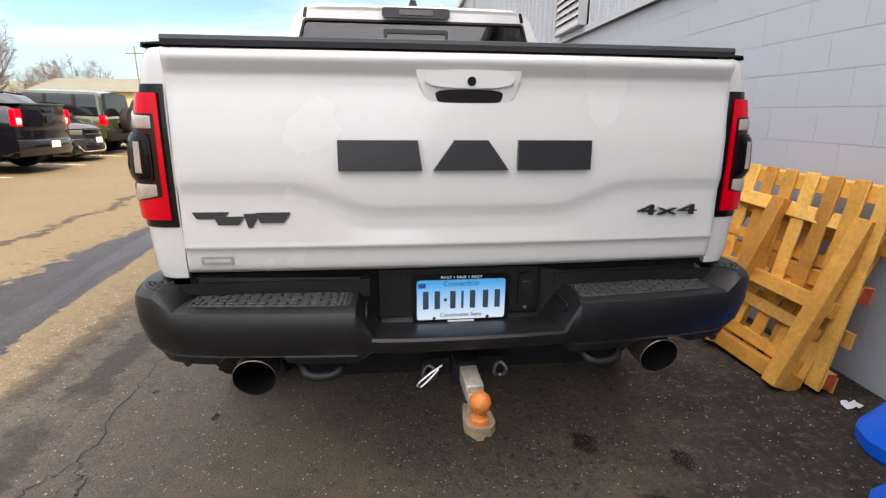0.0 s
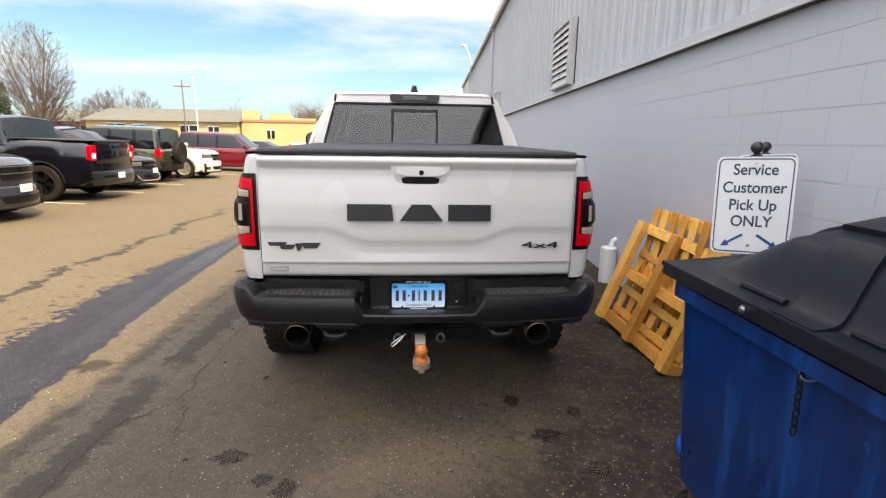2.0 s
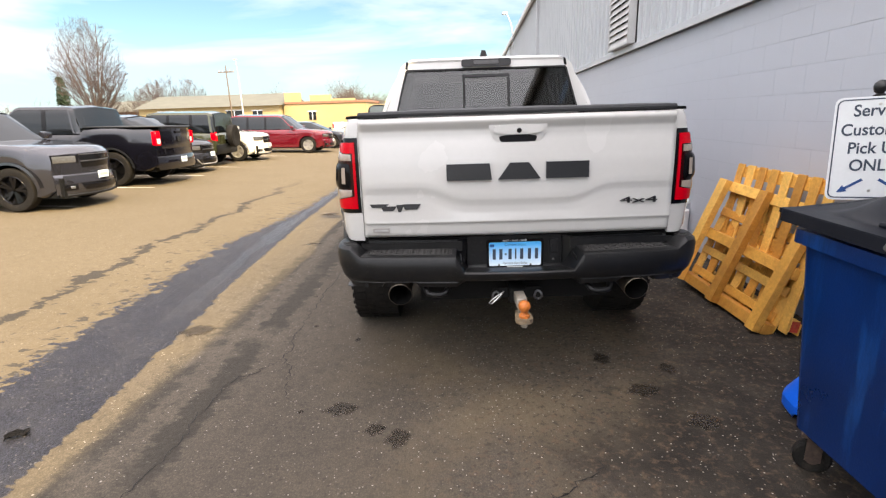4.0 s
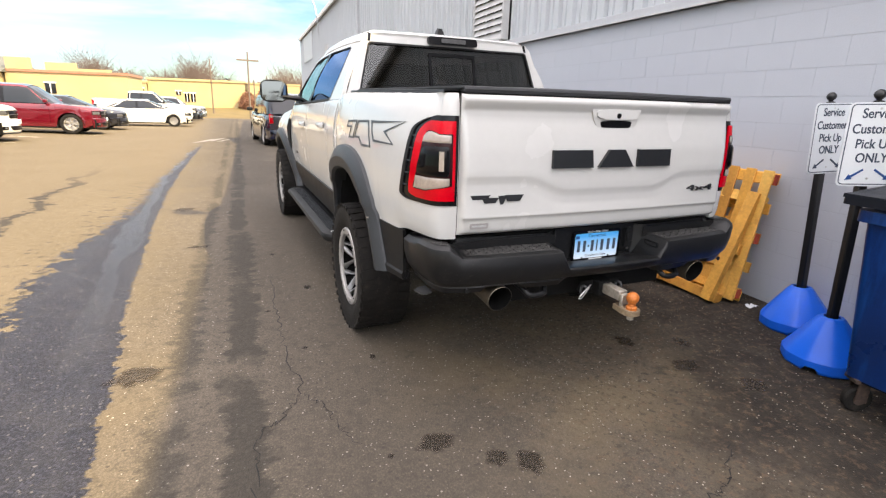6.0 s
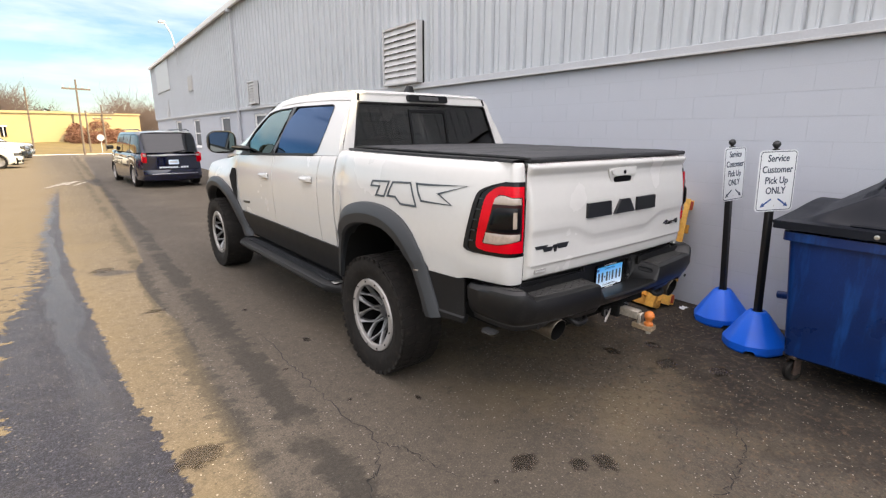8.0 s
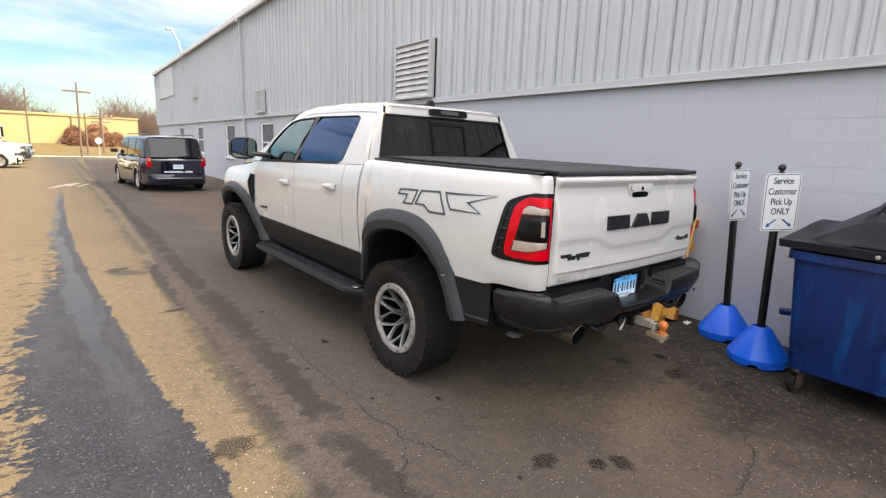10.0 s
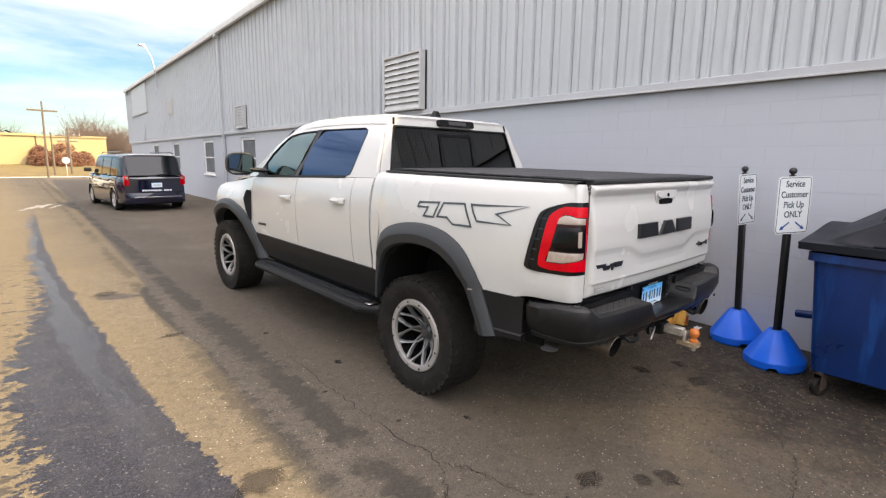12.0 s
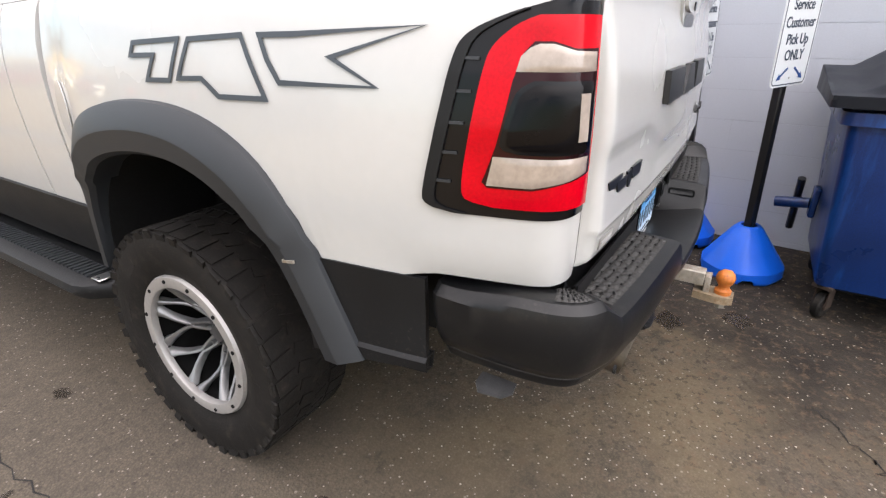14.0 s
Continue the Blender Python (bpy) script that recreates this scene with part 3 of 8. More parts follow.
    ragged_y = calc("MULTIPLY_ADD", calc("SUBTRACT", noise_at(1.7, 6, 0.6), 0.5), 0.9, sep.outputs[1])
    painted_shade = calc("MULTIPLY", ramp(ragged, -2.3, -1.5), calc("MAXIMUM", ramp(ragged, -0.2, -0.9), ramp(ragged_y, -0.25, -0.75)))
    col = mix(calc("MULTIPLY", painted_shade, 0.40), col, (0.047, 0.040, 0.033))
    # sunlight painted into the colour: the open lot is tinted lighter and yellower
    col = mix(calc("MULTIPLY", ramp(ragged, -2.0, -3.2), 0.40), col, (0.170, 0.131, 0.073))
    # two ragged lines of old stains that run along the truck
    streak = n.new("ShaderNodeMapping")
    streak.inputs["Scale"].default_value = (1.0, 2.6, 1.0)
    l.new(tc.outputs["Object"], streak.inputs["Vector"])
    torn = calc("SUBTRACT", noise_at(3.2, 9, 0.72, streak.outputs[0]), 0.5)
    along = calc("MULTIPLY_ADD", sep.outputs[1], -0.035, sep.outputs[0])
    for centre, width, low, deep in ((1.86, 0.10, 0.42, 0.92), (2.20, 0.07, 0.44, 0.78)):
        band = calc("ABSOLUTE", calc("ADD", along, calc("MULTIPLY_ADD", calc("SUBTRACT", long_noise, 0.5), 0.35, centre)), 0)
        band = calc("MULTIPLY_ADD", torn, 0.42, band)
        col = mix(calc("MULTIPLY", ramp(band, width + 0.025, width - 0.025), calc("MULTIPLY", ramp(noise_at(1.3, 5, 0.6), low - 0.06, low + 0.06), calc("MULTIPLY_ADD", ramp(grain, 0.35, 0.65), -0.30, deep))), col, (0.034, 0.030, 0.024))
    # damp dirt and moss at the wall's foot, the bin's contact shade painted in
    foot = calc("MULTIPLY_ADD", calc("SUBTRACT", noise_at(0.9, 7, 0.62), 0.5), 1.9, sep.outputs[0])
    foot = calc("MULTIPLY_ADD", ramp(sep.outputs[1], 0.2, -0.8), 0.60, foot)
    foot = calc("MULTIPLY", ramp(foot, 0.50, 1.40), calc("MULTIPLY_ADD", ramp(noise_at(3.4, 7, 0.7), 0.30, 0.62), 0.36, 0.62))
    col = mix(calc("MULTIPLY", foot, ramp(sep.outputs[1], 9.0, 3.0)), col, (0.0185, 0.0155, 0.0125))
    col = mix(calc("MULTIPLY", ramp(chip_of.outputs[2], 0.955, 0.965), calc("MULTIPLY", ramp(chip.outputs["Distance"], 0.26, 0.14), calc("MULTIPLY", foot, 0.6))), col, (0.24, 0.22, 0.19))
    blotch = calc("MULTIPLY", ramp(noise_at(19, 5, 0.7), 0.50, 0.66), ramp(sep.outputs[0], -1.2, 0.4))
    col = mix(calc("MULTIPLY", blotch, 0.60), col, (0.122, 0.080, 0.050))
    blotch = calc("MULTIPLY", ramp(noise_at(26, 5, 0.72), 0.53, 0.62), ramp(sep.outputs[0], -1.2, 0.4))
    col = mix(calc("MULTIPLY", blotch, 0.62), col, (0.028, 0.022, 0.017))
    speck = n.new("ShaderNodeTexVoronoi")
    speck.inputs["Scale"].default_value = 70
    l.new(tc.outputs["Object"], speck.inputs["Vector"])
    speck_of = n.new("ShaderNodeSeparateColor")
    l.new(speck.outputs["Color"], speck_of.inputs[0])
    col = mix(calc("MULTIPLY", ramp(speck_of.outputs[0], 0.945, 0.960), calc("MULTIPLY", ramp(speck.outputs["Distance"], 0.34, 0.18), ramp(sep.outputs[0], -1.9, -0.6))), col, (0.40, 0.36, 0.30))
    spots = noise_at(2.6, 6, 0.72)
    col = mix(calc("MULTIPLY", ramp(spots, 0.60, 0.70), calc("MULTIPLY", ramp(sep.outputs[0], -1.9, -0.6), 0.6)), col, (0.03, 0.026, 0.02))
    # the dark repaired trench and the damp run in it
    def along_lot(pts):
        """A value that changes piece by piece along y."""
        lo, hi = min(p[1] for p in pts), max(p[1] for p in pts)
        q, r = n.new("ShaderNodeMapRange"), n.new("ShaderNodeValToRGB")
        q.inputs["From Min"].default_value, q.inputs["From Max"].default_value = pts[0][0], pts[-1][0]
        l.new(sep.outputs[1], q.inputs["Value"])
        l.new(q.outputs[0], r.inputs["Fac"])
        for i, (y, v) in enumerate(pts):
            f = (y - pts[0][0]) / (pts[-1][0] - pts[0][0])
            e = r.color_ramp.elements[0] if i == 0 else r.color_ramp.elements[i] if i == len(pts) - 1 else r.color_ramp.elements.new(f)
            e.position, e.color = f, (*[(v - lo) / (hi - lo)] * 3, 1)
        return calc("MULTIPLY_ADD", r.outputs["Color"], hi - lo, lo)

    right = along_lot(((-3.0, -2.42), (0.0, -2.46), (1.2, -2.53), (2.0, -2.58), (3.0, -2.63), (5.0, -2.68), (9.0, -2.68), (14.0, -2.50), (20.0, -2.26)))
    left = along_lot(((-3.0, -3.28), (0.0, -3.31), (1.5, -3.37), (3.4, -3.36), (4.3, -3.22), (5.3, -3.07), (6.5, -3.00), (9.0, -2.93), (14.0, -2.66), (20.0, -2.30)))
    teeth = n.new("ShaderNodeMapping")
    teeth.inputs["Scale"].default_value = (0.85, 1.35, 1.0)
    teeth.inputs["Rotation"].default_value = (0, 0, 0.35)
    l.new(tc.outputs["Object"], teeth.inputs["Vector"])
    fray = calc("SUBTRACT", noise_at(5.0, 5, 0.65, teeth.outputs[0]), 0.5)
    crumb = calc("SUBTRACT", noise_at(17.0, 4, 0.6, teeth.outputs[0]), 0.5)
    wander = calc("SUBTRACT", noise_at(0.9, 3, 0.5), 0.5)
    to_right = calc("ADD", calc("MULTIPLY_ADD", fray, 0.16, calc("MULTIPLY_ADD", crumb, 0.15, calc("MULTIPLY", wander, 0.12))), calc("SUBTRACT", sep.outputs[0], right))
    to_left = calc("ADD", calc("MULTIPLY_ADD", fray, 0.70, calc("MULTIPLY_ADD", crumb, 0.45, calc("MULTIPLY", wander, 0.25))), calc("SUBTRACT", left, sep.outputs[0]))
    trench = ramp(calc("MAXIMUM", to_right, to_left), 0.010, -0.010)
    trench = calc("MULTIPLY", trench, ramp(sep.outputs[1], 20.5, 13.0))
    tar = mix(ramp(pick, 0.3, 1.0), (0.0055, 0.0055, 0.0085), (0.027, 0.026, 0.038))
    tar = mix(calc("MULTIPLY", ramp(noise_at(3.1, 8, 0.7), 0.44, 0.64), 0.30), tar, (0.040, 0.037, 0.038))
    tar = mix(calc("MULTIPLY", ramp(shade_of.outputs[2], 0.975, 0.985), 0.5), tar, (0.16, 0.15, 0.15))
    col = mix(trench, col, tar)
    beside = calc("SUBTRACT", left, sep.outputs[0])
    fleck = calc("SUBTRACT", noise_at(7.5, 5, 0.65, teeth.outputs[0]), 0.5)
    flank = ramp(calc("MULTIPLY_ADD", beside, -0.16, calc("MULTIPLY_ADD", fray, 0.5, fleck)), 0.045, 0.075)
    flank = calc("MULTIPLY", flank, calc("MULTIPLY", ramp(beside, -0.05, 0.03), ramp(sep.outputs[1], 11.0, 6.0)))
    flank = calc("MULTIPLY", flank, ramp(beside, 1.1, 0.7))
    col = mix(calc("MULTIPLY", flank, 0.85), col, (0.042, 0.038, 0.034))
    # an older seam further out, broken into dashes
    seam = calc("ABSOLUTE", calc("ADD", calc("MULTIPLY_ADD", wander, 0.8, sep.outputs[0]), 4.30), 0)
    seam = calc("MULTIPLY_ADD", fray, 0.55, calc("MULTIPLY_ADD", crumb, 0.20, seam))
    second = calc("MULTIPLY", ramp(seam, 0.085, 0.045), ramp(sep.outputs[1], 12.0, 7.0))
    col = mix(calc("MULTIPLY", second, 0.88), col, (0.030, 0.027, 0.024))
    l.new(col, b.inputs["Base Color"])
    wet = calc("MULTIPLY", trench, ramp(noise_at(2.6, 8, 0.72, stretch.outputs[0]), 0.42, 0.60))
    core = ramp(calc("ABSOLUTE", calc("MULTIPLY_ADD", calc("SUBTRACT", long_noise, 0.5), 0.6, calc("ADD", calc("SUBTRACT", sep.outputs[0], right), 0.19)), 0), 0.13, 0.05)
    wet = calc("MULTIPLY", calc("MAXIMUM", calc("MULTIPLY", wet, 0.30), calc("MULTIPLY", core, trench)), calc("MULTIPLY_ADD", ramp(sep.outputs[1], 0.8, 4.0), 0.80, 0.20))
    l.new(calc("MULTIPLY_ADD", wet, -0.20, calc("MULTIPLY_ADD", trench, -0.36, 0.90)), b.inputs["Roughness"])
    l.new(calc("MULTIPLY_ADD", wet, 0.15, calc("MULTIPLY_ADD", trench, 0.10, 0.25)), b.inputs["Specular IOR Level"])
    bp = n.new("ShaderNodeBump")
    bp.inputs["Strength"].default_value, bp.inputs["Distance"].default_value = 0.6, 0.005
    l.new(calc("MULTIPLY_ADD", gap, -0.8, calc("MULTIPLY_ADD", grit, 0.3, pick)), bp.inputs["Height"])
    l.new(bp.outputs["Normal"], b.inputs["Normal"])
    return m


def ground():
    xs = [-1500, -400, -120, -60, -40, -30, -24] + [-20 + 0.5 * i for i in range(61)] + [14, 20, 40, 120, 400, 1500]
    ys = [-1500, -300, -80, -30, -15] + [-10 + 0.5 * i for i in range(101)] + [44, 50, 60, 75, 100, 160, 400, 1500]
    bm = grid(lambda x, y: (x, y, ground_z(x, y)), xs, ys)
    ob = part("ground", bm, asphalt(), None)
    tagged(ob, "weathered grey-brown asphalt lot with a dark damp repair strip", "ground", kind="structure")


ground()


def strip(name, pts, width, mat, label, jitter=0.7, lift=0.003):
    """A thin flat ribbon on the ground along points, with an uneven width."""
    rnd = random.Random(len(pts) * 7 + int(abs(pts[0][0]) * 100))
    dense = []
    n = 10 * (len(pts) - 1)
    for i in range(n + 1):
        k = min(int(i / 10), len(pts) - 2)
        p = Vector((*pts[k], 0)).lerp(Vector((*pts[k + 1], 0)), i / 10 - k)
        dense.append(p + Vector((rnd.uniform(-1, 1), rnd.uniform(-1, 1), 0)) * jitter * 0.035)
    bm = bmesh.new()
    prev = None
    for i, p in enumerate(dense):
        d = (dense[min(i + 1, n)] - dense[max(i - 1, 0)]).normalized()
        s = Vector((-d.y, d.x, 0)) * width * rnd.uniform(0.35, 1.0) * (0.4 if i in (0, n) else 1) * 0.5
        z = ground_z(p.x, p.y) + lift
        a, b = bm.verts.new((p.x + s.x, p.y + s.y, z)), bm.verts.new((p.x - s.x, p.y - s.y, z))
        if prev:
            bm.faces.new((prev[0], a, b, prev[1]))
        prev = (a, b)
    return tagged(part(name, bm, mat, None), label, name.replace("_", " "), kind="structure")


strip("crack", [(-1.53, 2.35), (-1.56, 1.6), (-1.574, 1.07), (-1.545, 0.42), (-1.70, 0.2), (-1.80, 0.15), (-1.83, -0.2), (-1.82, -0.5), (-1.9, -0.9), (-1.95, -1.5)], 0.0075, M["crack"], "long jagged dark crack in the asphalt")
strip("crack", [(-1.545, 0.42), (-1.47, 0.30), (-1.44, 0.12), (-1.36, -0.10)], 0.007, M["crack"], "short dark side crack in the asphalt")
strip("crack", [(-1.45, -1.05), (-1.04, -0.957), (-0.75, -0.956), (-0.55, -1.0), (-0.33, -1.02), (-0.15, -0.97), (0.02, -0.955), (0.2, -0.86), (0.33, -0.72)], 0.008, M["crack"], "wandering dark crack in the asphalt")


def stain(x, y, rx, ry, seed, name="oil_shadow_spot", label="dark dried oily spot on the asphalt, one of the set painted shadow"):
    bm = bmesh.new()
    z = ground_z(x, y) + 0.0025 + 0.0004 * (seed % 4)
    k = 1.25
    bm.faces.new([bm.verts.new((k * math.cos(2 * math.pi * i / 20), k * math.sin(2 * math.pi * i / 20), 0)) for i in range(20)])
    return tagged(part(name, bm, M["oil_shadow"], None, m=Matrix.Translation((x, y, z)) @ Matrix.Rotation(0.7 * seed, 4, "Z") @ Matrix.Diagonal((rx, ry, 1, 1)) @ Matrix.Rotation(-0.7 * seed, 4, "Z")), label, "stain", kind="structure")


# the spot at (-2.38, 5.66) is the mirror's cast shadow, painted on
for i, (x, y, rx, ry) in enumerate([(-0.67, -0.50, 0.12, 0.085), (-0.80, -0.42, 0.085, 0.075), (-1.02, -0.22, 0.145, 0.085), (-1.265, 2.05, 0.08, 0.035), (-1.075, 0.685, 0.05, 0.028), (-1.25, -0.24, 0.03, 0.02), (-1.62, 1.63, 0.035, 0.022), (-1.45, 0.95, 0.03, 0.02), (-2.40, 0.93, 0.15, 0.20), (-1.45, 3.1, 0.05, 0.03), (0.75, -0.10, 0.16, 0.09), (0.95, -0.42, 0.14, 0.10), (0.62, 0.30, 0.12, 0.07), (1.0, 0.15, 0.10, 0.07), (-2.38, 5.66, 0.26, 0.06), (-2.15, 3.6, 0.16, 0.07)]):
    stain(x, y, rx, ry, i + 3)

for dx, dy, w in ((0.0, 0.0, 0.26), (0.30, 0.35, 0.20), (-0.22, -0.55, 0.16), (0.55, -0.10, 0.12)):
    strip("paint_mark", [(-2.42 + dx, 19.0 + dy), (-2.30 + dx, 19.5 + dy), (-2.12 + dx, 20.0 + dy), (-2.0 + dx, 20.4 + dy)], w, M["faded"], "worn patch of pale paint on the asphalt", 1.6, 0.004 + 0.001 * dx)
# faint bay lines of the parked row
for y in (6.9, 9.6, 12.3, 15.0, 17.7, 20.4):
    strip("bay_line", [(-12.6, y), (-11, y), (-9.4, y), (-7.6, y + 0.02)], 0.11, M["line"], "worn white parking bay line", 0.1, 0.004)

# ---- the service building ----
WALL = pose(2.30, 0, 0, -0.6, 0, -math.degrees(math.atan(0.055)))
Y0, Y1 = -17.0, 39.6
ROOF, BAND = 6.02, 2.47
WINDOWS = [(14.45, 15.85), (19.15, 20.65), (25.0, 26.5), (30.0, 31.7)]
WZ0, WZ1 = 1.03, 2.34


def building():
    wall = thing("wall_service_building", "long painted block wall with grey ribbed steel siding above", "wall", m=WALL, kind="structure")
    # core of the wall, in pieces round the window openings
    ys = [Y0] + [v for w in WINDOWS for v in w] + [Y1]
    for i in range(0, len(ys), 2):
        part("core", box(0.0018, 0.30, ys[i], ys[i + 1], -1.0, BAND + 0.03), M["mortar"], wall)
    for a, b in WINDOWS:
        part("core", box(0.0018, 0.30, a, b, -1.0, WZ0), M["mortar"], wall)
        part("core", box(0.0018, 0.30, a, b, WZ1, BAND + 0.03), M["mortar"], wall)
    part("back_wall", box(9.7, 10.0, Y0, Y1, -1.0, ROOF), M["siding"], wall)
    part("end_wall", box(0.30, 9.7, Y0, Y0 + 0.3, -1.0, ROOF), M["siding"], wall)
    part("end_wall", box(0.30, 9.7, Y1 - 0.3, Y1, -1.0, ROOF), M["siding"], wall)
    part("upper_core", box(0.05, 0.30, Y0, Y1, BAND + 0.034, ROOF - 0.02), M["siding"], wall)
    # flashing between block and siding, two steps
    part("flashing", box(-0.056, 0.046, Y0, Y1, BAND + 0.045, BAND + 0.125, 0.004), M["trim"], wall, "grey sheet-metal flashing")
    part("flashing_lip", box(-0.070, -0.058, Y0, Y1, BAND + 0.030, BAND + 0.052, 0.003), M["slat"], wall, "grey drip edge")
    # siding panels, three ribs each
    step = 0.327
    prof = [(0.0, 0.0), (0.088, 0.0), (0.092, 0.012), (0.102, 0.012), (0.110, -0.008), (0.130, -0.008), (0.139, 0.0), (0.196, 0.0), (0.203, 0.026), (0.224, 0.026), (0.237, -0.036), (0.290, -0.036), (0.301, 0.0), (0.327, 0.0)]
    z0, z1 = BAND + 0.126, ROOF
    bm = bmesh.new()
    pts = [(k * step + a, x) for k in range(3) for a, x in prof]
    lo = [bm.verts.new((x, a, z0)) for a, x in pts]
    hi = [bm.verts.new((x, a, z1)) for a, x in pts]
    for i in range(len(pts) - 1):
        bm.faces.new((lo[i], lo[i + 1], hi[i + 1], hi[i]))
    y = 0.16 - 0.262 - step * 51
    first = part("siding_panel", bm, M["siding"], wall, smooth=20, m=Matrix.Translation((0.0, y, 0)))
    y += 3 * step
    while y < Y1 - 0.3:
        again("siding_panel", first.data, wall, Matrix.Translation((0.0, y, 0)))
        y += 3 * step
    # eave, gutter, downspout
    part("eave", box(-0.09, 10.0, Y0 - 0.1, Y1 + 0.1, ROOF + 0.002, ROOF + 0.07), M["gutter"], wall)
    g = grid(lambda u, v: (-0.09 + [0.0, -0.09, -0.11, -0.105, -0.03, 0.0][u], v, ROOF + [-0.11, -0.11, -0.03, 0.06, 0.06, 0.06][u]), range(6), [Y0, 10, 17.2, 30, Y1 + 0.1])
    part("gutter", g, M["gutter"], wall, "white eave gutter")
    part("downspout", box(-0.13, -0.045, 17.45, 17.56, -0.6, ROOF - 0.1, 0.012), M["trim"], wall, "grey downspout")
    part("downspout_elbow", box(-0.22, -0.046, 17.42, 17.59, ROOF - 0.24, ROOF - 0.10, 0.02), M["trim"], wall)
    return wall


wall = building()


def louvre(y0, y1, z0, z1, n):
    """A framed louvre; its foot rests on the flashing."""
    v = thing("wall_vent", "large grey metal louvre vent in the siding" if n > 6 else "small grey louvre vent on the siding", "vent", m=WALL)
    t = 0.04
    x0, x1 = -0.15, -0.03
    part("backing", box(x1, 0.052, y0, y1, z0, z1), M["dark"], v)
    for a, b, c, d in ((y0, y0 + t, z0, z1), (y1 - t, y1, z0, z1), (y0 + t, y1 - t, z0, z0 + t), (y0 + t, y1 - t, z1 - t, z1)):
        part("frame", box(x0, x1 - 0.001, a, b, c, d, 0.006), M["slat"], v)
    h = (z1 - z0 - 2 * t) / n
    bm = bmesh.new()
    a, b = y0 + t + 0.002, y1 - t - 0.002
    q = [(x0 + 0.006, 0), (x0 + 0.016, 0.004), (x0 + 0.062, h * 0.99), (x0 + 0.048, h * 0.99)]
    lo, hi = [bm.verts.new((x, a, z)) for x, z in q], [bm.verts.new((x, b, z)) for x, z in q]
    for i in range(4):
        bm.faces.new((lo[i], lo[(i + 1) % 4], hi[(i + 1) % 4], hi[i]))
    bm.faces.new(lo)
    bm.faces.new(hi[::-1])
    first = part("slat", bm, M["slat"], v, m=Matrix.Translation((0, 0, z0 + t)))
    for k in range(1, n):
        again("slat", first.data, v, Matrix.Translation((0, 0, z0 + t + k * h)))


louvre(5.50, 6.69, 2.60, 3.60, 9)
louvre(15.05, 15.85, 2.65, 3.36, 7)
sq = thing("wall_vent", "square grey louvre high in the siding", "vent", m=WALL)
part("backing", box(-0.05, 0.04, 25.4, 26.6, 3.70, 4.42), M["slat"], sq)
for k in range(6):
    part("slat", box(-0.075, -0.052, 25.45, 26.55, 3.74 + k * 0.11, 3.82 + k * 0.11), M["slat"], sq)
pn = thing("siding_door", "pale outlined hatch panel high on the siding", "panel", m=WALL)
part("panel", box(-0.055, 0.03, 32.2, 37.4, 4.25, 5.85), M["siding"], pn)
for a, b, c, d in ((32.1, 32.2, 4.2, 5.9), (37.4, 37.5, 4.2, 5.9), (32.2, 37.4, 4.2, 4.25)):
    part("edge", box(-0.07, 0.03, a, b, c, d), M["trim"], pn)

for i, (a, b) in enumerate(WINDOWS):
    w = thing("window_%d" % (i + 1), "white-framed two-light window in the block wall", "window", m=WALL, kind="structure")
    t = 0.07
    for p, q, c, d in ((a, a + t, WZ0, WZ1), (b - t, b, WZ0, WZ1), (a + t, b - t, WZ0, WZ0 + t), (a + t, b - t, WZ1 - t, WZ1), (a + t, b - t, 1.66, 1.71)):
        part("window_frame", box(0.03, 0.11, p, q, c, d, 0.005), M["frame"], w)
    part("pane", box(0.07, 0.078, a + t, b - t, WZ0 + t, 1.66), M["winpane"], w)
    part("pane", box(0.07, 0.078, a + t, b - t, 1.71, WZ1 - t), M["winpane"], w)
    part("blind", box(0.16, 0.17, a, b, WZ0, WZ1), M["mortar"], w)
    part("window_sill", box(-0.04, 0.12, a - 0.03, b + 0.03, WZ0 - 0.06, WZ0 - 0.003, 0.006), M["frame"], w)

lamp = thing("flood_lamp", "floodlight on a bent arm over the eave", "lamp", m=WALL)
part("arm", tube([(-0.16, 28.1, ROOF - 0.9), (-0.20, 28.1, ROOF - 0.1), (-0.30, 28.15, ROOF + 0.55), (-0.55, 28.4, ROOF + 1.15)], 0.035, 8), M["trim"], lamp)
part("head", box(-0.80, -0.50, 28.32, 28.6, ROOF + 1.10, ROOF + 1.22, 0.03), M["slat"], lamp)
wl = thing("wall_light", "small wall fixture beside a far window", "lamp", m=WALL)
part("box", box(-0.16, 0.0, 33.3, 33.6, 2.62, 2.95, 0.02), M["slat"], wl)
part("conduit", tube([(-0.05, 33.45, 2.9), (-0.05, 33.45, 3.6)], 0.03, 6), M["slat"], wl)


# ---- the white pickup ----
truck = thing("pickup_truck", "white crew-cab off-road pickup with black bumper and folded tonneau", "pickup truck")

BED_PLAN = [(0.853, 0.0), (0.885, 0.001), (0.915, 0.006), (0.945, 0.020), (0.966, 0.045), (0.980, 0.08), (0.998, 0.15), (1.030, 0.30), (1.058, 0.48), (1.078, 0.68), (1.088, 0.95), (1.090, 1.25), (1.086, 1.50), (1.070, 1.66), (1.045, 1.77), (1.032, 1.85), (1.030, 1.905)]
BED_IN = [(0.60, 0.03), (0.90, 0.026), (0.955, 0.022), (0.975, 0.008), (1.02, 0.010), (1.05, 0.003), (1.15, 0.0), (1.28, 0.004), (1.38, 0.014), (1.47, 0.030), (1.53, 0.046), (1.57, 0.064), (1.592, 0.085), (1.602, 0.110), (1.604, 0.135)]


